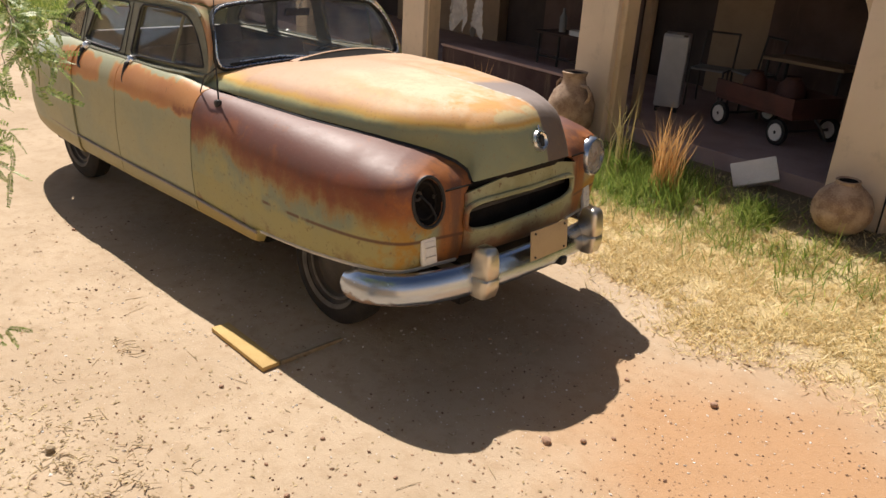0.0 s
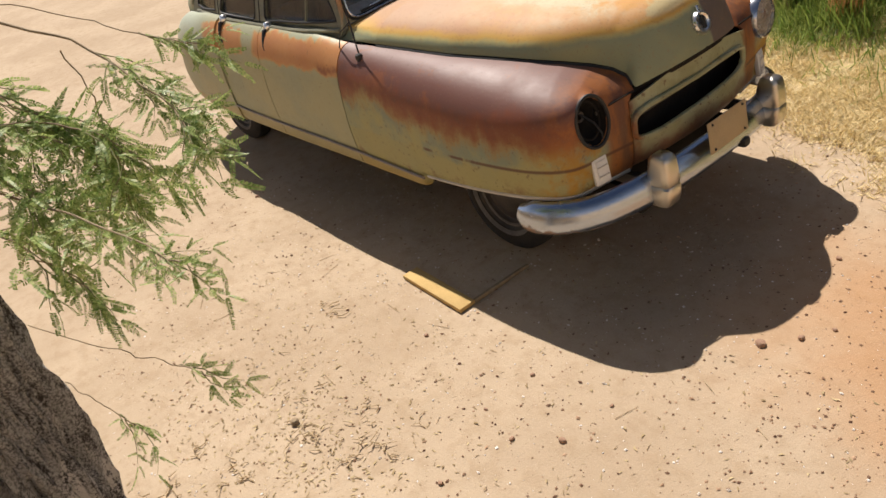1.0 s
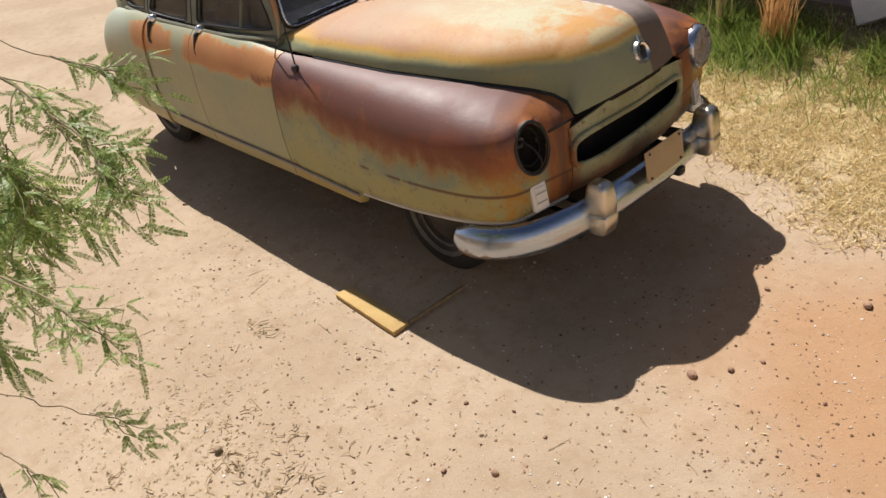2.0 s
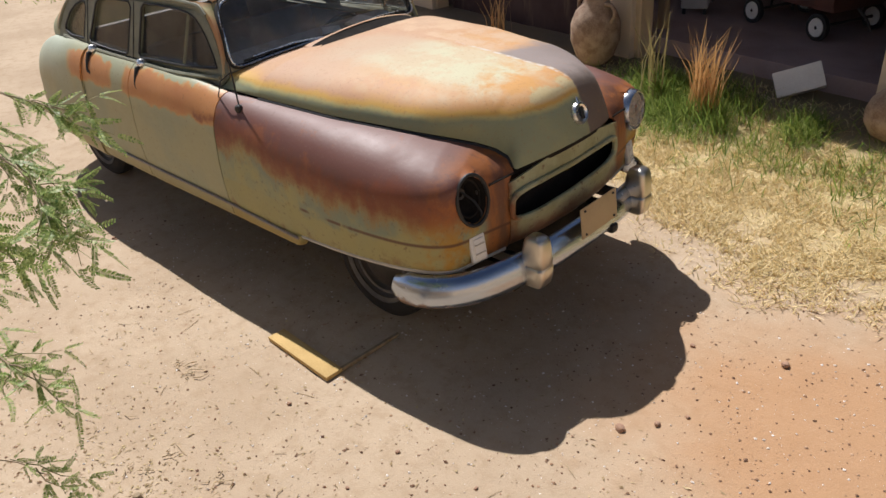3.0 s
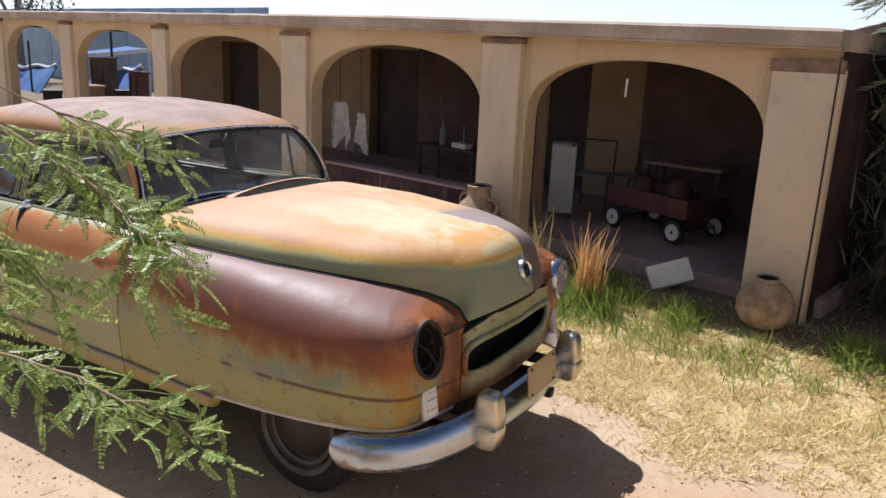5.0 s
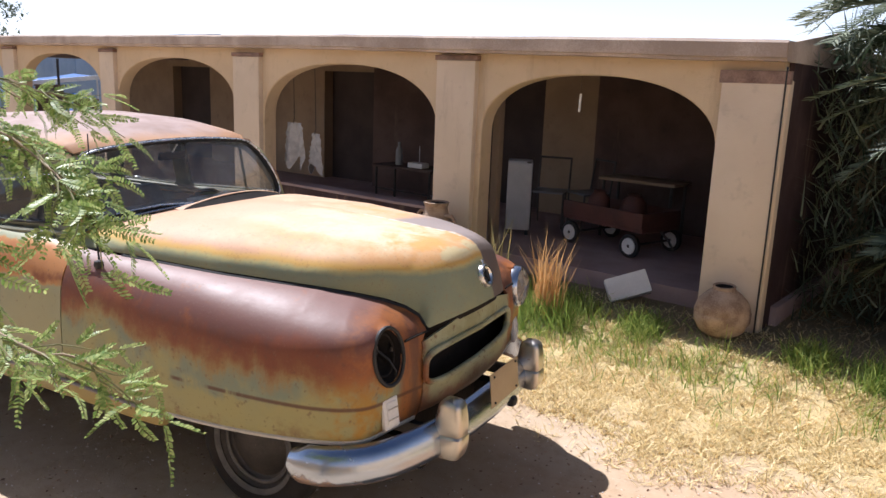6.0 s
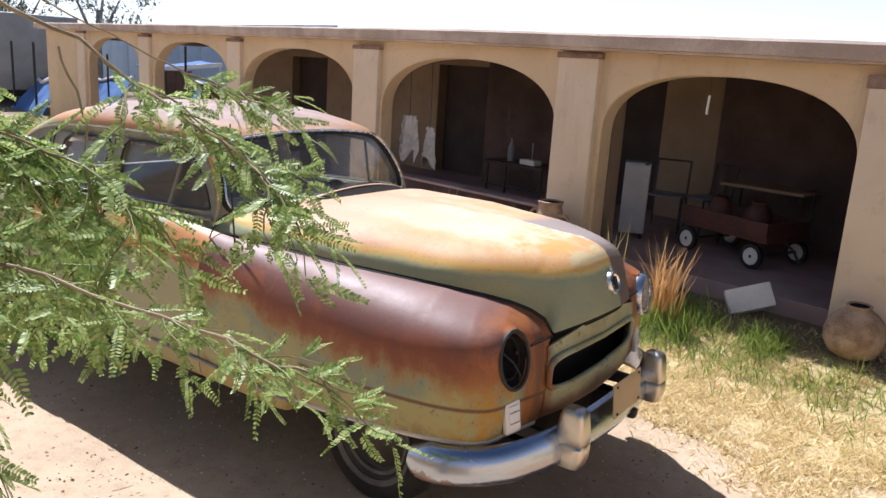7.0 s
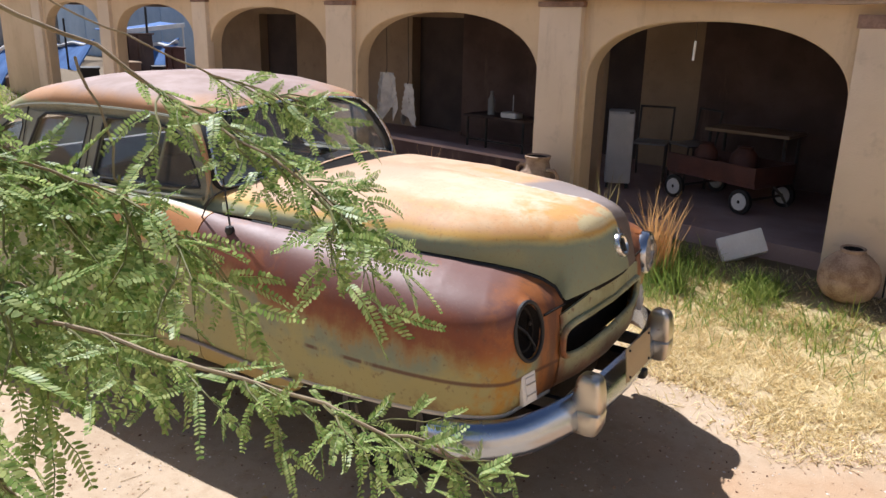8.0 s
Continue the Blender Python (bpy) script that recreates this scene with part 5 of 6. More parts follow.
single("foam_box", box((0.385, 0.215, 0.14), (0, 0, 0), bevel=0.012), M_WHITE, "white foam box tipped on its corner in the weeds", "box", m=m)

fridge = thing("small_fridge", "old white enamelled refrigerator in the shade of the porch", "refrigerator", pose(-5.13, 7.74, 0.34, 0, 0, 33))
part("cabinet", box((0.29, 0.30, 0.82), (0, 0.02, 0.47), bevel=0.02), M_ENAMEL, fridge)
part("door", box((0.28, 0.03, 0.76), (0, -0.15, 0.48), bevel=0.012), M_ENAMEL, fridge)
part("hinge", box((0.05, 0.03, 0.02), (0.10, -0.15, 0.87), bevel=0.004), M_RIM, fridge)
for x, y in ((-0.11, -0.10), (0.11, -0.10), (-0.11, 0.14), (0.11, 0.14)):
    part("foot", lathe([(0.02, 0.0), (0.02, 0.07), (0.001, 0.07)], 10, pose(x, y, 0)), M_BLACK, fridge)

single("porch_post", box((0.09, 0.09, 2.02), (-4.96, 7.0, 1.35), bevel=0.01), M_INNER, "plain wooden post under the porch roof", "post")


def cart():
    ob = thing("flat_cart", "low red-brown wooden cart with white-hubbed wheels", "cart", pose(-3.86, 7.95, 0.34, 0, 0, -14))
    part("deck", box((1.14, 0.62, 0.06), (-0.05, 0, 0.30), bevel=0.01), M_RED, ob)
    part("side_board", box((1.14, 0.03, 0.16), (-0.05, -0.31, 0.40), bevel=0.006), M_RED, ob, "rusty red side board")
    part("side_board", box((1.14, 0.03, 0.16), (-0.05, 0.31, 0.40), bevel=0.006), M_RED, ob)
    part("end_board", box((0.03, 0.6, 0.16), (0.505, 0, 0.40), bevel=0.006), M_RED, ob)
    part("drawbar", tube([(0.50, 0, 0.28), (0.62, 0, 0.20), (0.70, 0, 0.10)], 0.014, 8), M_RIM, ob)
    for x in (-0.455, 0.405):
        part("axle", tube([(x, -0.36, 0.13), (x, 0.36, 0.13)], 0.014, 8), M_RIM, ob)
        for y in (-0.35, 0.35):
            c = pose(x, y, 0.13, 90, 0, 0)
            w = part("wheel", lathe([(0.09, 0.025), (0.125, 0.022), (0.13, 0.0), (0.125, -0.022), (0.09, -0.025)], 28, c), M_BLACK, ob)
            part("hub", lathe([(0.018, 0.03), (0.03, 0.034), (0.085, 0.030), (0.088, 0.02), (0.088, -0.02), (0.03, -0.034), (0.018, -0.03)], 24, c), M_WHITE, w, "white disc hub")
            part("hub_hole", lathe([(0.001, 0.026), (0.019, 0.026), (0.019, -0.026), (0.001, -0.026)], 14, c), M_BLACK, w)
    return ob


cart()
for x, y, r in ((-4.15, 7.9, 0.13), (-3.75, 7.95, 0.15)):
    single("clay_jar", lathe([(0.001, 0), (r * 0.6, 0), (r, 0.10), (r * 0.9, 0.2), (r * 0.5, 0.27), (r * 0.55, 0.29), (r * 0.4, 0.29)], 24), M_RED, "reddish clay jar on the cart", "jar", group="jars on the cart", m=pose(x, y, 0.672))


def bench(name, label, at, size, turn=0.0, mat=None):
    ob = thing(name, label, "table", pose(*at, 0, 0, turn))
    w, d, h = size
    part("top", box((w, d, 0.035), (0, 0, h), bevel=0.006), mat or M_FASCIA, ob)
    for x in (-w / 2 + 0.05, w / 2 - 0.05):
        for y in (-d / 2 + 0.05, d / 2 - 0.05):
            part("leg", tube([(x, y, 0.0), (x, y, h)], 0.018, 8), M_RIM, ob)
    part("rail", tube([(-w / 2 + 0.05, -d / 2 + 0.05, h * 0.4), (w / 2 - 0.05, -d / 2 + 0.05, h * 0.4)], 0.012, 6), M_RIM, ob)
    return ob


bench("work_table", "weathered worktable in the shade of the porch", (-3.95, 8.62, 0.34), (0.95, 0.5, 0.70), 0, M_INNER)
bench("side_table", "low dark table in the shade of the porch", (-7.3, 8.25, 0.34), (1.1, 0.5, 0.55), 0, M_DARKROOM)


def chair(at, turn):
    ob = thing("metal_chair", "bare metal chair frame in the porch shade", "chair", pose(*at, 0, 0, turn), group="chairs on the porch")
    for s in (-0.2, 0.2):
        part("frame", tube([(s, -0.22, 0), (s, -0.2, 0.44), (s, 0.18, 0.44), (s, 0.24, 0.86)], 0.013, 8), M_RIM, ob)
        part("leg", tube([(s, 0.18, 0.44), (s, 0.24, 0.0)], 0.013, 8), M_RIM, ob)
    part("seat", box((0.4, 0.4, 0.025), (0, 0, 0.445), bevel=0.008), M_GREY, ob)
    part("back_rail", tube([(-0.2, 0.24, 0.85), (0.2, 0.24, 0.85)], 0.013, 8), M_RIM, ob)
    return ob


chair((-5.15, 8.5, 0.34), 20)
chair((-4.75, 8.75, 0.34), -25)

stick = thing("hanging_chime", "white tube hanging on a string under the arch", "chime", pose(-3.82, 6.70, 1.86))
part("tube", tube([(0, 0, 0), (0.006, 0, 0.17)], 0.012, 10), M_WHITE, stick)
part("string", tube([(0.006, 0, 0.17), (0.008, 0, 0.50)], 0.002, 5), M_RIM, stick)


def cloth(name, at, width, drop, turn, seed):
    rng = random.Random(seed)
    rows = []
    for f in np.linspace(0, 1, 16):
        rows.append([(width * (0.55 + 0.45 * f ** 0.6) * (g - 0.5), 0.05 * math.sin(g * 11 + seed) * (0.3 + f) + 0.03 * rng.random(), -drop * f * (0.72 + 0.28 * math.sin(g * 7 + seed * 2) ** 2)) for g in np.linspace(0, 1, 18)])
    ob = thing(name, "off-white cloth hung in folds in the porch", "cloth", pose(*at, 0, 0, turn), group="cloths hung in the porch")
    part("fabric", solid(mesh_of(rows), 0.006), M_CLOTH, ob)
    part("hook", tube([(0, 0, -0.01), (0, 0.02, 0.06), (0, 0, 1.02)], 0.005, 6), M_RIM, ob)


cloth("hung_cloth", (-8.13, 6.80, 1.49), 0.42, 0.62, 10, 1)
cloth("hung_cloth", (-7.85, 6.92, 1.36), 0.34, 0.55, -15, 2)

lampt = thing("white_tray", "small white tray standing on the dark table", "tray", pose(-7.05, 8.1, 0.915))
part("tray", box((0.26, 0.16, 0.07), (0, 0, 0.035), bevel=0.012), M_WHITE, lampt)
part("wire", tube([(0.02, 0, 0.06), (0.02, 0, 0.30)], 0.004, 6), M_WHITE, lampt)
single("pale_bottle", lathe([(0.001, 0), (0.05, 0), (0.05, 0.2), (0.02, 0.27), (0.02, 0.32), (0.001, 0.32)], 16), M_GREY, "dull grey bottle on the dark table", "bottle", m=pose(-7.5, 8.2, 0.912))

# ---- board beside the wheel ----
# plank's width ends at the car's shadow; the lath marks the board's end edge
single("plank", box((0.545, 0.105, 0.024), (-0.2725, 0.0525, 0), bevel=0.002), M_PLANK, "bare yellow plank on the sand beside the car, cut to the sunlit strip", "plank", m=pose(-2.604, 1.630, 0.012, 0, 0, 8.4))
single("lath", box((0.018, 0.40, 0.022), (-0.009, 0.31, 0), bevel=0.002), M_TWIG, "narrow brown lath standing in for the board's end edge under the car", "lath", m=pose(-2.604, 1.630, 0.011, 0, 0, 8.4))


# ---- scattered stuff ----
def pydata(name, verts, faces, material, label, category, smooth=False):
    me = bpy.data.meshes.new(name)
    me.from_pydata(verts, [], faces)
    me.materials.append(material)
    for p in me.polygons:
        p.use_smooth = smooth
    return tagged(new(name, me), label, category, kind="stuff")


def blades(spots, rng, length, width, lean, curl=0.4):
    """Thin bent blades; spots are (x, y, z)."""
    verts, faces = [], []
    for x, y, z in spots:
        a, b = rng.uniform(0, math.tau), rng.uniform(0, math.tau)
        h, w, l = rng.uniform(*length), rng.uniform(*width), rng.uniform(*lean)
        dx, dy = math.cos(a), math.sin(a)
        sx, sy = math.cos(b) * w, math.sin(b) * w
        n = len(verts)
        r1, z1 = h * 0.5 * math.sin(l), h * 0.5 * math.cos(l)
        l2 = min(l + curl * rng.random(), 1.75)
        r2, z2 = r1 + h * 0.5 * math.sin(l2), z1 + h * 0.5 * math.cos(l2)
        verts += [(x - sx, y - sy, z), (x + sx, y + sy, z), (x + dx * r1 + sx * 0.7, y + dy * r1 + sy * 0.7, z + z1), (x + dx * r1 - sx * 0.7, y + dy * r1 - sy * 0.7, z + z1), (x + dx * r2, y + dy * r2, max(z + z2, z + 0.003))]
        faces += [(n, n + 1, n + 2, n + 3), (n + 3, n + 2, n + 4)]
    return verts, faces


rng = random.Random(7)


def straw_edge(x):
    return 4.15 + 0.25 * math.sin(x * 1.3 + 1.0) + 0.35 * noise.noise((x * 1.4, 2.0, 0)) + (0.5 if x > 0.2 else 0.0)


spots, green = [], []
while len(spots) < 92000:
    x, y = rng.uniform(-5.2, 1.8), rng.uniform(3.6, 6.5)
    d = y - straw_edge(x)
    cover = min(1.0, max(0.0, d / 0.55 + 0.25)) * (0.16 + 0.84 * (noise.noise((x * 3.1, y * 3.1, 1)) + 0.5 * noise.noise((x * 11, y * 11, 4)) > -0.12))
    cover *= min(1.0, max(0.08, (6.02 + 0.15 * noise.noise((x * 4, y * 4, 9)) - y) / 0.2))
    if rng.random() < cover:
        spots.append((x, y, ground_height(x, y) - 0.004))
pydata("dry_grass", *blades(spots, rng, (0.03, 0.11), (0.002, 0.0055), (0.7, 1.52)), M_STRAW, "trampled dry yellow grass between car and house", "grass")
while len(green) < 12000:
    x, y = rng.uniform(-5.0, 1.6), rng.uniform(4.7, 6.4)
    clump = 0.15 + 0.85 * (noise.noise((x * 6, y * 6, 11)) + 0.5 * noise.noise((x * 15, y * 15, 3)) > 0.0)
    near = 1.2 * clump * math.exp(-((x + 3.85) / 0.48) ** 2 - ((y - 5.80) / 0.28) ** 2)
    band = 0.055 * clump * math.exp(-((x + 2.5) / 0.9) ** 2 - ((y - 5.45) / 0.30) ** 2) * (0.4 + max(0.0, noise.noise((x * 3.1, y * 3.1, 5)) + 0.3))
    band += 0.035 * math.exp(-((y - 5.55) / 0.45) ** 2) * (noise.noise((x * 2.2, y * 2.2, 5)) > 0.0)
    tuft = sum(0.7 * math.exp(-((x - a) ** 2 + (y - b) ** 2) / 0.015) for a, b in ((-1.35, 6.0), (-0.85, 5.95), (-2.62, 5.9)))
    if rng.random() < near + band + tuft:
        green.append((x, y, ground_height(x, y) - 0.004))
pydata("green_grass", *blades(green, rng, (0.06, 0.27), (0.0022, 0.006), (0.1, 1.1), 0.9), M_GRASS, "green weeds along the shaded house front", "grass")
far = []
for cx, cy, n, s in ((-19.5, 3.4, 3600, 1.8), (-21.0, 5.3, 1600, 1.2)):
    for k in range(n):
        x, y = rng.gauss(cx, s), rng.gauss(cy, 0.5)
        far.append((x, y, ground_height(x, y)))
pydata("far_weeds", *blades(far, rng, (0.08, 0.28), (0.006, 0.014), (0.1, 0.9), 0.6), M_GRASS, "low green weeds far behind the car", "weeds")


def reeds(name, at, n, height, material, label, lean=(0.03, 0.42), spread=(0.07, 0.05)):
    ob = thing(name, label, "plant", pose(*at))
    r = random.Random(len(label) + n)
    for k in range(n):
        v, f = blades([(r.gauss(0, spread[0]), r.gauss(0, spread[1]), 0)], r, (height * 0.55, height), (0.004, 0.010), lean, 0.5)
        bm = bmesh.new()
        vs = [bm.verts.new(p) for p in v]
        for q in f:
            bm.faces.new([vs[i] for i in q])
        part("blade", bm, material, ob)
    return ob


reeds("dry_reed_clump", (-3.50, 5.78, 0.10), 95, 0.84, M_REED, "clump of upright dry orange reeds in green weeds", (0.01, 0.26), (0.075, 0.05))
reeds("dry_stalks", (-4.06, 5.78, 0.10), 24, 0.92, M_STALK, "few tall dry stalks beside the house", (0.0, 0.16), (0.05, 0.04))
reeds("broad_weed", (-4.02, 5.85, 0.13), 46, 0.46, M_GRASS, "broad-leaved green weed beside the car", (0.1, 0.9))
reeds("broad_weed", (-3.42, 5.68, 0.07), 150, 0.36, M_GRASS, "green weeds round the foot of the dry reeds", (0.05, 0.7), (0.22, 0.08))
reeds("house_reeds", (-6.6, 6.1, 0.15), 26, 0.7, M_REED, "dry reddish reeds before the low wall")

# pebbles and litter
base_v = [Vector(p).normalized() for p in ((1, 0, 0.2), (0, 1, 0.1), (-1, 0, 0.25), (0, -1, 0.1), (0.1, 0.1, 1), (0, 0, -1))]
base_f = [(0, 1, 4), (1, 2, 4), (2, 3, 4), (3, 0, 4), (1, 0, 5), (2, 1, 5), (3, 2, 5), (0, 3, 5)]
verts, faces = [], []


def pebble(x, y, r):
    n = len(verts)
    a = rng.uniform(0, math.tau)
    sx, sy, sz = r * rng.uniform(0.7, 1.3), r * rng.uniform(0.6, 1.0), r * rng.uniform(0.4, 0.8)
    for p in base_v:
        q = Vector((p.x * sx * rng.uniform(0.8, 1.2), p.y * sy * rng.uniform(0.8, 1.2), p.z * sz))
        verts.append((x + q.x * math.cos(a) - q.y * math.sin(a), y + q.x * math.sin(a) + q.y * math.cos(a), ground_height(x, y) + q.z + sz * 0.3))
    faces.extend([tuple(n + i for i in f) for f in base_f])


for k in range(15000):
    x, y = rng.uniform(-5.5, 1.4), rng.uniform(-0.2, 4.6)
    if noise.noise((x * 1.9, y * 1.9, 8)) + 0.6 * noise.noise((x * 6, y * 6, 2)) + rng.uniform(-0.5, 0.6) > 0:
        pebble(x, y, 0.0026 + 0.0085 * rng.random() ** 4)
for k in range(1500):
    pebble(rng.gauss(-0.9, 0.9), rng.gauss(2.4, 1.0), 0.003 + 0.008 * rng.random() ** 3)
pydata("gravel", verts, faces, M_PEBBLE, "small brown stones scattered on the sand", "gravel")
verts, faces = [], []
for k in range(5200):
    pebble(rng.uniform(-5.0, 1.4), rng.uniform(-0.2, 4.4), 0.0024 + 0.0075 * rng.random() ** 4)
pydata("stone_chips", verts, faces, M_CHIP, "tiny pale stone chips on the sand", "gravel")
spots = [(x, y, ground_height(x, y) + 0.002) for x, y in [(rng.gauss(-2.3, 0.55), rng.gauss(0.55, 0.32)) for k in range(1100)] + [(rng.uniform(-4.8, 0.6), rng.uniform(-0.1, 2.6)) for k in range(1500)]]
pydata("leaf_litter", *blades(spots, rng, (0.008, 0.030), (0.0022, 0.0075), (1.2, 1.55)), M_LITTER, "dry brown leaf litter on the sand", "litter")

ico = bmesh.new()
bmesh.ops.create_icosphere(ico, subdivisions=2, radius=1.0)
for v in ico.verts:
    v.co *= 1 + 0.25 * noise.noise(v.co * 1.7)
stone_mesh = finish("stone", ico, plain("brown_stone", (0.28, 0.16, 0.10), (0.44, 0.28, 0.19), 0.9, 30.0, bump=0.4))
for x, y, r in ((-1.39, 2.51, 0.026), (-1.30, 2.66, 0.018), (-1.57, 3.25, 0.016), (-1.52, 1.50, 0.018), (-2.58, 1.40, 0.014), (-1.94, 1.64, 0.013), (-1.17, 3.46, 0.026), (-1.24, 2.80, 0.013), (-1.67, 0.98, 0.014), (-1.54, 1.78, 0.011), (-1.67, 1.34, 0.014), (-1.9, 1.35, 0.010), (-5.06, 1.21, 0.016)):
    ob = new("stone", stone_mesh)
    ob.matrix_world = pose(x, y, ground_height(x, y) + r * 0.35, 20 * rng.random(), 20 * rng.random(), 360 * rng.random()) @ Matrix.Diagonal((r, r * 0.8, r * 0.62, 1))
    tagged(ob, "small brown stone lying on the sand", "stone", "stones on the sand")

bm = bmesh.new()
for k in range(26):
    x, y = rng.gauss(-2.15, 0.5), rng.gauss(0.60, 0.26)
    a, l = rng.uniform(0, math.tau), rng.uniform(0.02, 0.10)
    z = ground_height(x, y) + 0.006
    add_tube(bm, [(x, y, z), (x + l * 0.5 * math.cos(a), y + l * 0.5 * math.sin(a), z + 0.008 * rng.random()), (x + l * math.cos(a + 0.4), y + l * math.sin(a + 0.4), z)], [0.0028, 0.0022, 0.0011], 5)
HEAPS = ((-2.43, 0.57), (-2.2, 0.92), (-2.64, 0.16), (-2.26, 0.63), (-2.34, 0.24), (-2.06, 0.75), (-2.5, -0.05), (-2.59, 0.69), (-2.04, 0.85), (-3.19, 1.09))
for cx, cy in HEAPS:
    for k in range(8):
        x, y = rng.gauss(cx, 0.07), rng.gauss(cy, 0.04)
        a, l = rng.uniform(0, math.tau), rng.uniform(0.02, 0.085)
        z = ground_height(x, y) + 0.004 + 0.012 * rng.random()
        bend = rng.uniform(-1.6, 1.6)
        add_tube(bm, [(x, y, z), (x + l * 0.5 * math.cos(a), y + l * 0.5 * math.sin(a), z + 0.012 * rng.random()), (x + l * math.cos(a + bend), y + l * math.sin(a + bend), z)], [0.0038, 0.0030, 0.0014], 5)
for k in range(40):
    x, y = rng.uniform(-4.2, -0.3), rng.uniform(0.2, 2.2)
    a, l = rng.uniform(0, math.tau), rng.uniform(0.03, 0.14)
    z = ground_height(x, y) + 0.004
    add_tube(bm, [(x, y, z), (x + l * math.cos(a), y + l * math.sin(a), z)], [0.002, 0.001], 4)
tagged(single("twig_litter", bm, M_DRYTWIG, "dry twigs littering the sand below the tree", "twigs", kind="stuff"))
single("seed_pod", lathe([(0.001, 0), (0.016, 0.003), (0.022, 0.012), (0.015, 0.023), (0.001, 0.026)], 12), M_TWIG, "brown round dry seed pod on the sand", "seed pod", m=pose(-2.45, 0.60, 0.004))


# ---- the mesquite tree that the camera passes ----
def leaf_spray(seed, fine=True):
    """A drooping twig along x with forked feathery leaves, each bent and twisted its own way."""
    r = random.Random(seed)
    bm = bmesh.new()
    n, length = r.randint(4, 6), r.uniform(0.11, 0.18)
    sway, sag = r.uniform(-0.5, 0.5), r.uniform(0.1, 0.5)
    stem = [Vector((length * f, length * sway * f * f + 0.008 * math.sin(7 * f + seed), -length * sag * f * f)) for f in np.linspace(0, 1, 6)]
    add_tube(bm, stem, [0.0021, 0.0019, 0.0017, 0.0014, 0.0011, 0.0008], 5)
    split = len(bm.faces)
    for k in range(n):
        f = 0.12 + 0.88 * k / (n - 1)
        i = min(int(f * 5), 4)
        root = stem[i].lerp(stem[i + 1], f * 5 - i)
        side = -1 if k % 2 else 1
        for fork in (-1, 1) if r.random() < 0.8 else (r.choice((-1, 1)),):
            yaw = side * r.uniform(0.4, 1.2) + fork * r.uniform(0.2, 0.5)
            if k == n - 1:
                yaw = fork * 0.4
            d = Vector((math.cos(yaw), math.sin(yaw), r.uniform(-0.7, 0.35))).normalized()
            w = d.cross(Vector((r.uniform(-0.8, 0.8), r.uniform(-0.8, 0.8), 1))).normalized()
            up = w.cross(d)
            pin = r.uniform(0.05, 0.09)
            pairs = int(pin / 0.0046)
            droop, bend, twist, fold = r.uniform(-0.1, 0.6), r.uniform(-0.35, 0.35), r.uniform(-0.9, 0.9), r.uniform(-0.1, 0.55)
            at = lambda q: root + d * (0.008 + q * pin) + w * (bend * pin * q * q) - Vector((0, 0, droop * pin * q * q))
            add_tube(bm, [at(0), at(0.5), at(1)], [0.0009, 0.0007, 0.0004], 3, cap=False)
            for j in range(pairs):
                q = (j + 0.6) / pairs
                c, t0 = at(q), (at(q + 0.05) - at(q - 0.05)).normalized()
                roll = Matrix.Rotation(twist * q, 3, t0)
                ws, us = roll @ w, roll @ up
                ll = 0.0112 * (0.55 + 0.45 * math.sin(math.pi * min(q * 0.9 + 0.12, 1)))
                for s in (-1, 1):
                    if r.random() < 0.05:
                        continue
                    t = (ws * s + t0 * r.uniform(0.25, 0.6) + us * (fold + r.uniform(-0.15, 0.15))).normalized()
                    b, l = t0 * r.uniform(0.0018, 0.0024), ll * r.uniform(0.85, 1.1)
                    if fine:
                        p = [c, c + t * l * 0.25 + b, c + t * l * 0.72 + b, c + t * l, c + t * l * 0.72 - b, c + t * l * 0.25 - b]
                    else:
                        p = [c, c + t * l * 0.45 + b * 1.3, c + t * l, c + t * l * 0.5 - b * 1.3]
                    bm.faces.new([bm.verts.new(x) for x in p])
    me = finish("leaf_spray", bm, [M_LEAF, M_GREENTWIG], smooth=False)
    for k, p in enumerate(me.polygons):
        p.material_index = 1 if k < split or len(p.vertices) == 3 else 0
    return me


SPRAYS = [leaf_spray(s) for s in range(14)]
FAR_SPRAYS = [leaf_spray(s, False) for s in range(20, 26)]
TREE = thing("mesquite_tree", "mesquite tree with feathery green leaves beside the car", "tree", pose(-1.62, -0.26, 0))


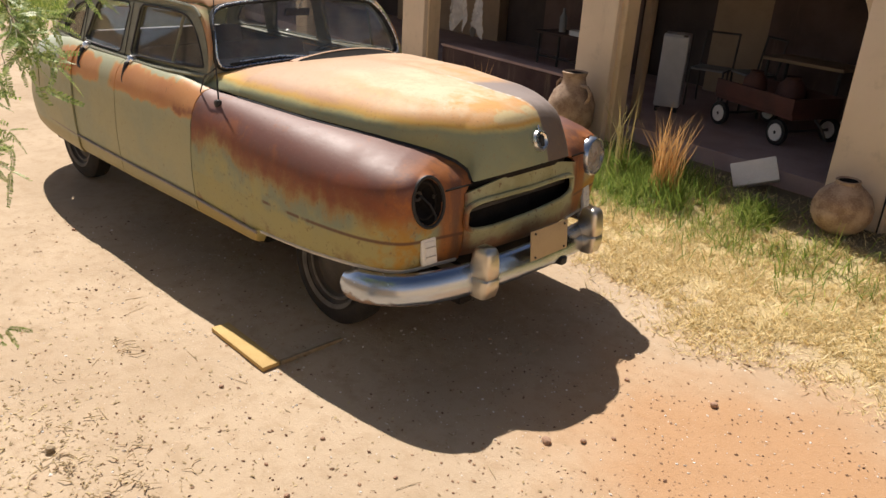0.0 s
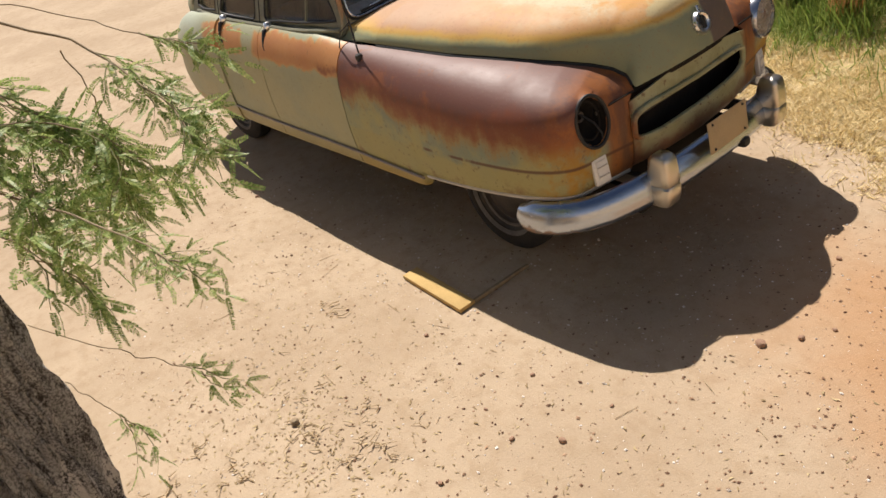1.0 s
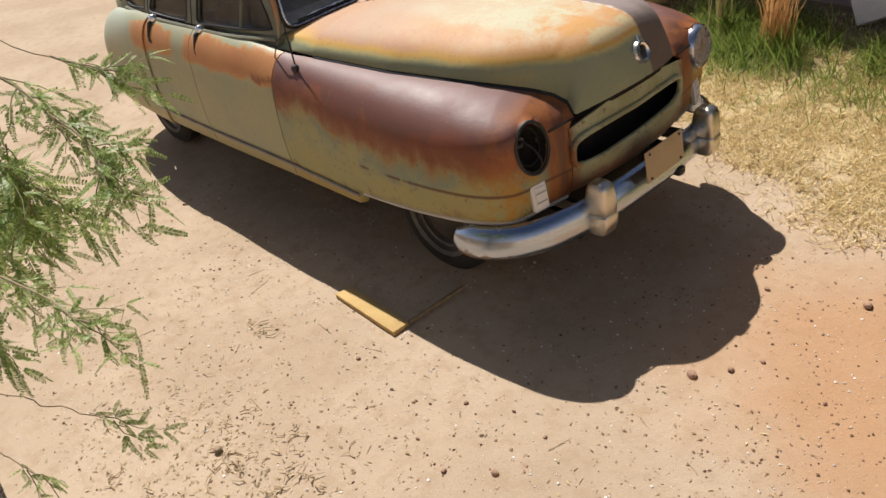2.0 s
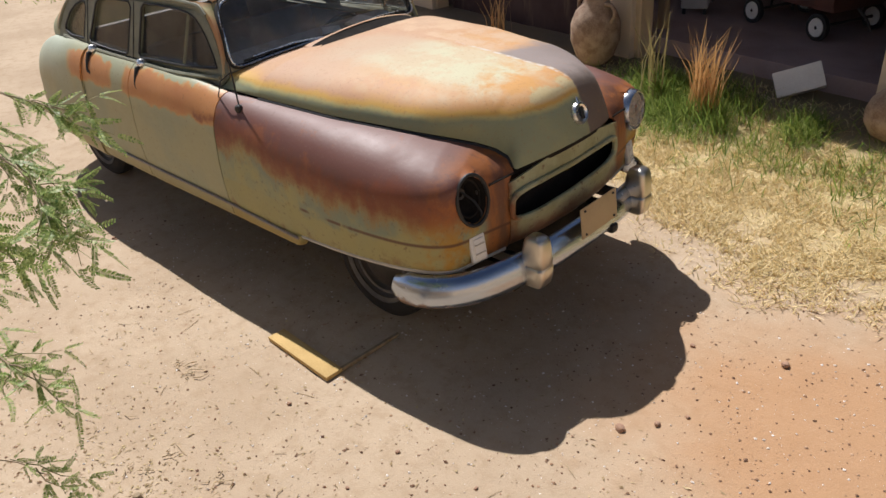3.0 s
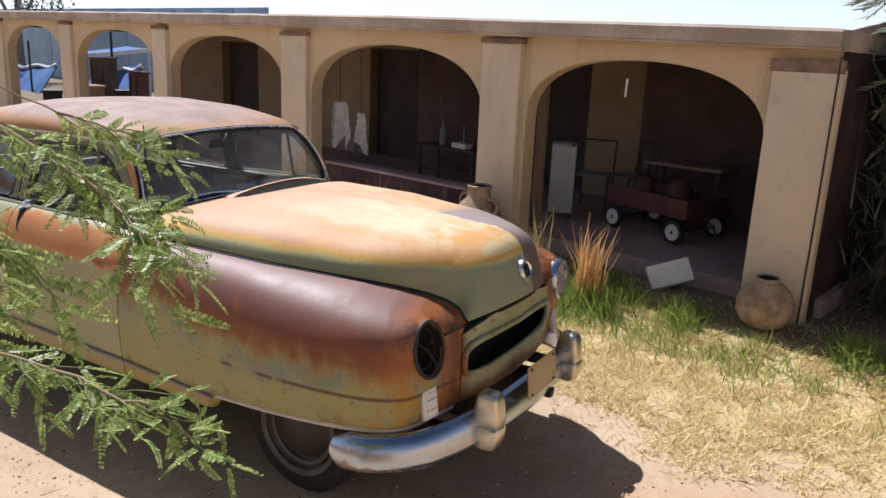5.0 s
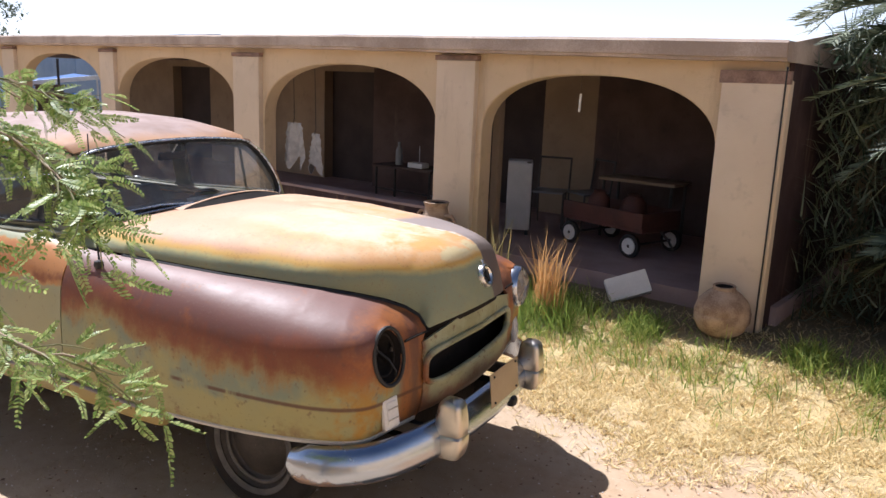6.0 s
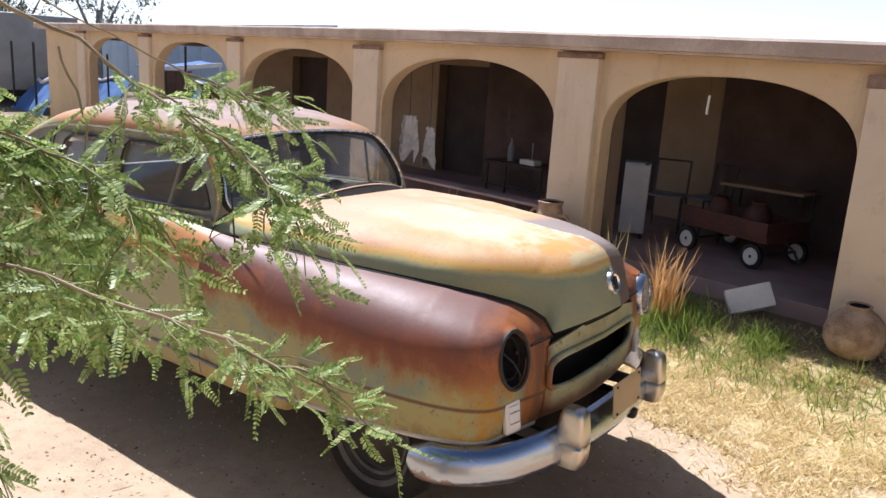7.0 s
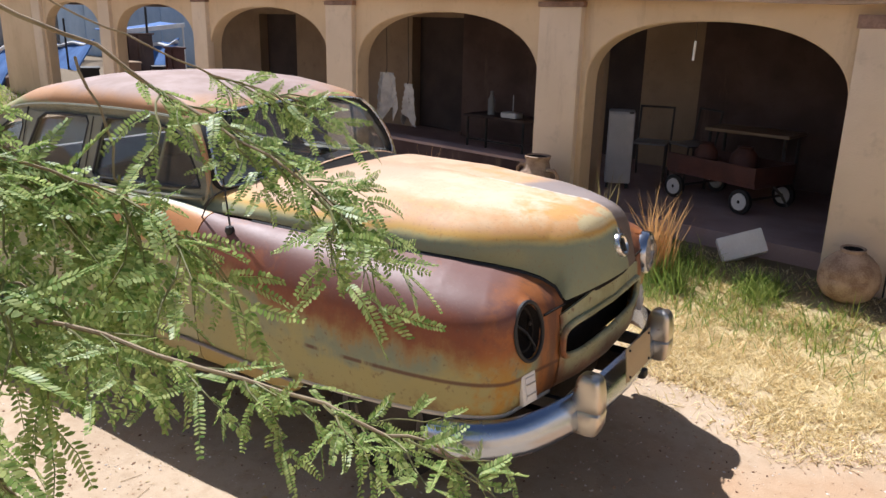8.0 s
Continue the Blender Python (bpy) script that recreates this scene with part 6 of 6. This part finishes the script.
def limb(points, radius, count, spread=1.0, first=0.25, droop=0.35, seed=0, name="limb", material=None, size=1.0):
    r = random.Random(seed)
    pts = [Vector(p) - Vector((-1.62, -0.26, 0)) for p in curve(points, 22)]
    for i, p in enumerate(pts):
        f = 0.016 * math.sin(math.pi * i / 21) ** 0.5
        p += f * Vector((noise.noise((i * 0.45, seed * 3.1, 0)), noise.noise((i * 0.45, seed * 3.1, 7)), noise.noise((i * 0.45, seed * 3.1, 13))))
    ob = part(name, tube(pts, [0.0014 + (radius * 0.5 - 0.0014) * (1 - i / 21) ** 1.3 for i in range(22)], 7), material or M_TWIG, TREE)
    for k in range(count):
        f = first + (1 - first) * (k + r.random() * 0.7) / count
        i = min(int(f * 21), 20)
        d = (pts[i + 1] - pts[i]).normalized()
        a = r.uniform(-1.15, 1.15) * spread * (1.0 if k < count - 1 else 0.1)
        d = Matrix.Rotation(a, 3, "Z") @ d
        d = (d + Vector((0, 0, r.uniform(-droop, droop * 0.55)))).normalized()
        x, z = d, Vector((r.uniform(-0.9, 0.9), r.uniform(-0.9, 0.9), 1))
        y = z.cross(x).normalized()
        z = x.cross(y)
        m = Matrix((x, y, z)).transposed().to_4x4()
        m.translation = pts[i]
        kind = SPRAYS if size < 1.5 else FAR_SPRAYS
        sp = new("leaf_spray", kind[r.randrange(len(kind))])
        sp.parent = ob
        sp.matrix_local = m @ Matrix.Scale(size * r.uniform(0.8, 1.15), 4)
    return ob


trunk_line = [(-1.66, -0.27, -0.1), (-1.64, -0.25, 0.5), (-1.63, -0.22, 1.1), (-1.60, -0.23, 1.6), (-1.66, -0.27, 2.05), (-1.78, -0.33, 2.5)]
bm = bmesh.new()
pts = curve(trunk_line, 130)
rows = []
for i, p in enumerate(pts):
    f = i / 129
    rad = 0.215 - 0.06 * f + 0.10 * max(0, 0.12 - f) / 0.12
    ring = []
    for k in range(132):
        q = math.tau * k / 132
        groove = 0.022 * math.sin(9 * q + 7.5 * noise.noise((p[2] * 1.6, math.cos(q), math.sin(q)))) + 0.016 * abs(noise.noise((math.cos(q) * 7, math.sin(q) * 7, p[2] * 2.6)) * 2) + 0.045 * noise.noise((math.cos(q) * 4, math.sin(q) * 3, p[2] * 2.2)) + 0.012 * noise.noise((math.cos(q) * 11, math.sin(q) * 11, p[2] * 6)) - 0.014 * max(0.0, noise.noise((math.cos(q) * 9, math.sin(q) * 9, p[2] * 3.5)) * 2)
        groove += 0.016 * noise.noise((math.cos(q) * 18, math.sin(q) * 18, p[2] * 9)) + 0.006 * noise.noise((math.cos(q) * 40, math.sin(q) * 40, p[2] * 22))
        ring.append((p[0] + 1.62 + (rad + groove) * math.cos(q), p[1] + 0.26 + (rad + groove) * math.sin(q), p[2]))
    rows.append(ring)
part("trunk", mesh_of(rows, closed=True), M_BARK, TREE, "thick trunk with furrowed grey bark")
limb([(-1.72, -0.28, 2.32), (-1.66, 0.12, 2.27), (-1.56, 0.38, 2.15), (-1.42, 0.49, 2.06), (-1.25, 0.55, 1.98), (-1.13, 0.56, 1.93)], 0.010, 15, 1.0, 0.56, seed=1, size=0.85)
limb([(-1.64, -0.22, 1.98), (-1.45, 0.08, 1.92), (-1.25, 0.24, 1.86), (-1.06, 0.34, 1.83), (-0.90, 0.41, 1.815), (-0.85, 0.435, 1.80)], 0.008, 17, 0.7, 0.25, 0.12, seed=2, size=0.6)
limb([(-1.66, 0.10, 2.27), (-1.62, 0.36, 2.21), (-1.55, 0.51, 2.13), (-1.46, 0.62, 2.07), (-1.40, 0.68, 2.045)], 0.003, 8, 0.7, 0.62, 0.2, seed=3, size=0.7)
limb([(-1.60, -0.10, 2.08), (-1.47, 0.18, 2.02), (-1.38, 0.36, 1.96), (-1.28, 0.45, 1.89)], 0.007, 14, seed=4)
limb([(-1.52, 0.03, 1.50), (-1.40, 0.16, 1.42), (-1.32, 0.29, 1.35), (-1.25, 0.38, 1.28)], 0.003, 3, 0.5, 0.75, 0.15, seed=5, name="twig", size=0.7)
limb([(-1.58, -0.08, 1.85), (-1.46, 0.08, 1.77), (-1.39, 0.17, 1.68), (-1.34, 0.22, 1.60)], 0.006, 9, seed=6)
limb([(-1.50, 0.40, 2.11), (-1.45, 0.42, 1.98), (-1.42, 0.41, 1.86), (-1.40, 0.40, 1.78)], 0.004, 9, 1.0, 0.4, seed=7)
limb([(-1.62, -0.02, 2.05), (-1.50, 0.13, 2.03), (-1.43, 0.25, 1.99), (-1.36, 0.34, 1.93)], 0.005, 12, seed=8)
limb([(-1.56, 0.0, 1.76), (-1.54, 0.16, 1.74), (-1.56, 0.30, 1.72), (-1.60, 0.40, 1.70)], 0.005, 8, seed=9)
limb([(-1.52, 0.03, 1.30), (-1.46, 0.08, 1.24), (-1.41, 0.13, 1.17), (-1.37, 0.17, 1.10)], 0.003, 4, 0.6, 0.5, 0.15, seed=10, name="twig", size=0.6)
limb([(-1.62, 0.0, 2.12), (-1.52, 0.18, 2.10), (-1.46, 0.29, 2.0), (-1.43, 0.36, 1.88)], 0.005, 12, seed=13)
limb([(-1.55, -0.05, 1.98), (-1.42, 0.10, 1.97), (-1.33, 0.18, 1.93), (-1.26, 0.26, 1.87)], 0.005, 11, seed=12)


# an unseen crown added above, away from the car, to hold back skylight
rc = random.Random(41)
for k in range(26):
    a = rc.uniform(math.pi * 1.02, math.pi * 1.98)
    reach, top = rc.uniform(1.0, 2.9), rc.uniform(2.7, 4.2)
    tip = (-1.75 + reach * math.cos(a), -0.55 + reach * math.sin(a), top - 0.25)
    mid = (-1.75 + 0.5 * reach * math.cos(a), -0.45 + 0.5 * reach * math.sin(a), top)
    limb([(-1.76, -0.33, 2.35 + 0.1 * rc.random()), (-1.76 + 0.15 * math.cos(a), -0.42 + 0.15 * math.sin(a), 2.6), mid, tip], 0.03, 26, 1.2, 0.3, 0.5, seed=100 + k, size=2.1)


# ---- palm and dark growth beyond the corner of the house ----
def palm(at, fronds, seed, tall=1.25, reach=1.0):
    r = random.Random(seed)
    ob = thing("date_palm", "low date palm with long dusty fronds beside the house", "palm", pose(*at))
    part("trunk", lathe([(0.22, -0.1), (0.24, 0.3), (0.2, tall * 0.6), (0.22, tall - 0.05), (0.12, tall + 0.1), (0.001, tall + 0.15)], 18), M_FIBRE, ob)
    for k in range(fronds):
        a = math.tau * k / fronds + r.uniform(-0.3, 0.3)
        l, up = reach * r.uniform(1.4, 2.1), r.uniform(0.35, 1.35)
        c, s = math.cos(a), math.sin(a)
        pts = [Vector((c * l * f * math.cos(up * (1 - 0.6 * f)), s * l * f * math.cos(up * (1 - 0.6 * f)), tall + l * (f * math.sin(up) - 0.75 * f * f))) for f in np.linspace(0, 1, 14)]
        bm = tube(pts, list(np.linspace(0.02, 0.004, 14)), 6)
        rib = part("frond", bm, M_PALM, ob)
        bm = bmesh.new()
        for j in range(56):
            f = 0.12 + 0.88 * j / 56
            i = min(int(f * 13), 12)
            p = pts[i].lerp(pts[i + 1], f * 13 - i)
            d = (pts[i + 1] - pts[i]).normalized()
            w = d.cross(Vector((0, 0, 1))).normalized()
            u = w.cross(d)
            ll = 0.40 * (1 - 0.65 * f) * r.uniform(0.8, 1.1)
            for q in (-1, 1):
                t = (w * q * 0.8 + d * 0.75 + u * r.uniform(0.1, 0.45)).normalized()
                b = d * 0.011
                e = p + t * ll - Vector((0, 0, 0.10 * ll))
                bm.faces.new([bm.verts.new(x) for x in (p - b, p + t * ll * 0.5 - b, e, p + t * ll * 0.5 + b, p + b)])
        part("frond_blade", bm, M_PALM, rib, smooth=False)
    return ob


palm((-1.0, 7.75, 0.15), 30, 3, 2.35, 0.85)
palm((-0.35, 7.2, 0.15), 26, 5, 1.75, 0.8)
palm((-0.6, 8.5, 0.15), 28, 8, 3.0, 1.15)
palm((-0.62, 6.85, 0.15), 22, 17, 0.75, 0.42)
spots = [(rng.uniform(-1.80, 3.2), rng.uniform(7.6, 9.3), rng.uniform(0.5, 3.3)) for k in range(6500)]
spots += [(rng.uniform(-1.80, -1.1), rng.uniform(6.95, 7.8), rng.uniform(0.1, 2.5)) for k in range(1200)]
pydata("dark_thicket", *blades(spots, rng, (0.2, 0.5), (0.004, 0.012), (0.2, 1.6), 0.6), M_PALM, "dark tangled growth in deep shade beside the house", "bushes")
spots = [(x, y, ground_height(x, y)) for x, y in [(rng.uniform(-2.4, 2.2), rng.uniform(5.9, 7.4)) for k in range(5200)]]
pydata("shaded_litter", *blades(spots, rng, (0.02, 0.09), (0.002, 0.006), (0.6, 1.55)), M_LITTER, "dry brown litter in the shade of the palms", "litter")
# added dark backdrop; its colour stands for the deep shade behind the growth
single("wall_garden", box((6.0, 0.25, 3.0), (1.2, 9.6, 1.5)), M_DARKROOM, "added backing wall with the thicket's deep shade in its colour", "wall", kind="structure")

# ---- far end of the yard ----
tr = thing("grey_trailer", "grey box trailer parked beyond the arcade", "trailer", pose(-31.5, 7.6, 0))
part("body", box((9.5, 2.4, 2.3), (0, 0, 1.85), bevel=0.08), M_GREY, tr)
part("chassis", box((9.0, 1.9, 0.2), (0, 0, 0.6), bevel=0.02), M_BLACK, tr)
for x in (-2.4, -1.4, 3.0):
    for y in (-1.0, 1.0):
        part("wheel", lathe([(0.2, 0.12), (0.42, 0.12), (0.45, 0.0), (0.42, -0.12), (0.2, -0.12)], 24, pose(x, y, 0.45, 90, 0, 0)), M_TYRE, tr)
        
for n, (x, y, w, h) in enumerate(((-25.2, 7.1, 3.0, 1.35), (-24.0, 10.9, 3.4, 1.45), (-31.0, 11.0, 4.6, 1.2))):
    rows = [[(w * (g - 0.5), 0.9 * math.sin(math.pi * f) - 0.5 + 0.07 * math.sin(g * 9 + f * 4), h * (1 - abs(2 * f - 1) ** 1.6) * (0.78 + 0.22 * g) + 0.05 * math.sin(g * 14)) for g in np.linspace(0, 1, 22)] for f in np.linspace(0, 1, 14)]
    ob = thing("tarpaulin_heap", "heap of things under a blue tarpaulin with pale edges", "tarpaulin", pose(x, y, 0), group="blue tarpaulins")
    part("sheet", solid(mesh_of(rows), 0.02), M_BLUE, ob)
    part("edge_rope", tube([Vector(p) + Vector((0, -0.03, 0.02)) for p in rows[5]], 0.06, 6), M_WHITE, ob, "pale folded edge")
    for k in (3, 18):
        part("pole", tube([(w * (k / 21 - 0.5), -0.4, 0), (w * (k / 21 - 0.5), -0.4, h * 1.6)], 0.035, 8), M_BLACK, ob)
awning = thing("blue_awning", "low blue awning with a white front edge beyond the arches", "awning", pose(-24.0, 11.2, 0))
rows = [[(-1.6 * f, -1.1 + 2.2 * g, 1.60 + 0.24 * g + 0.06 * f - 0.05 * math.sin(math.pi * g)) for g in np.linspace(0, 1, 10)] for f in np.linspace(0, 1, 6)]
part("canopy", solid(mesh_of(rows), 0.015), M_BLUE, awning)
part("valance", box((0.03, 2.24, 0.13), (0.02, 0, 1.70), (6.2, 0, 0), 0.006), M_WHITE, awning, "white front edge")
for y in (-1.05, 1.05):
    part("post", tube([(0, y, 0), (0, y, 1.69 + 0.11 * y)], 0.03, 8), M_WHITE, awning)
panel = thing("blue_panel_fence", "pale blue sheet-metal fence behind the yard", "fence", pose(-36, 15, 0))
for k in range(16):
    part("sheet", box((1.9, 0.05, 3.3), (-15.2 + 1.92 * k, 0.02 * (k % 2), 1.65), bevel=0.01), M_PALEBLUE, panel)
rq = random.Random(77)
for x, y, w, h, mat, label in ((-22.7, 10.2, 0.55, 1.55, M_DARKROOM, "tall dark crate behind the arches"), (-22.2, 9.7, 0.45, 0.8, M_INNER, "brown crate among the clutter behind the arches"), (-21.6, 10.3, 0.6, 0.7, M_BLACK, "black crate among the clutter behind the arches"), (-20.6, 10.2, 0.4, 1.25, M_RED, "rusty red crate behind the arches"), (-23.4, 9.0, 0.5, 0.6, M_BLACK, "black crate among the clutter behind the arches"), (-23.6, 7.6, 0.6, 0.55, M_RED, "rusty red crate behind the arches"), (-22.9, 6.9, 0.5, 0.45, M_DARKROOM, "low dark crate behind the arches")):
    crate = thing("crate", label, "crate", pose(x, y, 0, 0, 0, rq.uniform(-25, 25)), group="crates behind the arches")
    part("body", box((w, w * 0.9, h), (0, 0, h / 2), bevel=0.02), mat, crate)
    part("lid", box((w + 0.06, w * 0.9 + 0.06, 0.05), (0.02, 0, h + 0.025), (0, rq.uniform(-4, 4), 0), 0.01), mat, crate)
    for q in (-1, 1):
        part("batten", box((0.06, 0.03, h * 0.96), (q * (w / 2 - 0.06), -w * 0.45 - 0.012, h / 2), bevel=0.004), mat, crate)
tub = thing("red_tub", "rusty red tub with a plant at the end of the arcade", "tub", pose(-19.5, 4.45, 0))
part("body", lathe([(0.001, 0), (0.29, 0), (0.26, 0.2), (0.225, 0.46), (0.24, 0.49), (0.205, 0.49), (0.20, 0.42), (0.001, 0.42)], 28), M_RED, tub)
v, f = blades([(rng.gauss(0, 0.07), rng.gauss(0, 0.07), 0.4) for k in range(60)], rng, (0.15, 0.4), (0.012, 0.025), (0.1, 0.9))
bm = bmesh.new()
vs = [bm.verts.new(p) for p in v]
for q in f:
    bm.faces.new([vs[i] for i in q])
part("plant", bm, M_GRASS, tub)


def far_tree(at, h, seed):
    r = random.Random(seed)
    ob = thing("far_tree", "dark leafy tree standing far behind the arcade", "tree", pose(*at), group="far trees")
    part("trunk", tube([(0, 0, 0), (0.1, 0, h * 0.3), (0, 0.1, h * 0.6)], [0.22, 0.17, 0.08], 10), M_BARK, ob)
    for k in range(5):
        a = math.tau * k / 5
        part("limb", tube([(0.05, 0, h * 0.35), (0.6 * math.cos(a), 0.6 * math.sin(a), h * 0.55), (1.2 * math.cos(a), 1.2 * math.sin(a), h * 0.75)], [0.09, 0.06, 0.02], 7), M_BARK, ob)
    pts = []
    for k in range(26):
        c = (r.gauss(0, 1.0), r.gauss(0, 1.0), h * r.uniform(0.5, 1.0))
        pts += [(c[0] + r.gauss(0, 0.28), c[1] + r.gauss(0, 0.28), c[2] + r.gauss(0, 0.2)) for j in range(90)]
    v, f = blades(pts, r, (0.1, 0.25), (0.03, 0.06), (0.3, 1.6))
    bm = bmesh.new()
    vs = [bm.verts.new(p) for p in v]
    for q in f:
        bm.faces.new([vs[i] for i in q])
    part("crown", bm, M_PALM, ob, smooth=False)


far_tree((-36, 12.6, 0), 6.2, 11)
far_tree((-40, 10.5, 0), 6.0, 12)

# unseen walls added behind the camera to cut skylight and bounce sun back
single("wall_yard", box((52.0, 0.25, 3.0), (-19.0, -7.0, 1.5), bevel=0.02), M_WALL, "unseen added tan wall that cuts skylight and bounces sun", "wall", kind="structure")
single("wall_yard_east", box((0.25, 17.0, 3.0), (7.0, 1.6, 1.5), bevel=0.02), M_WALL, "unseen added tan wall that cuts skylight and bounces sun", "wall", kind="structure")
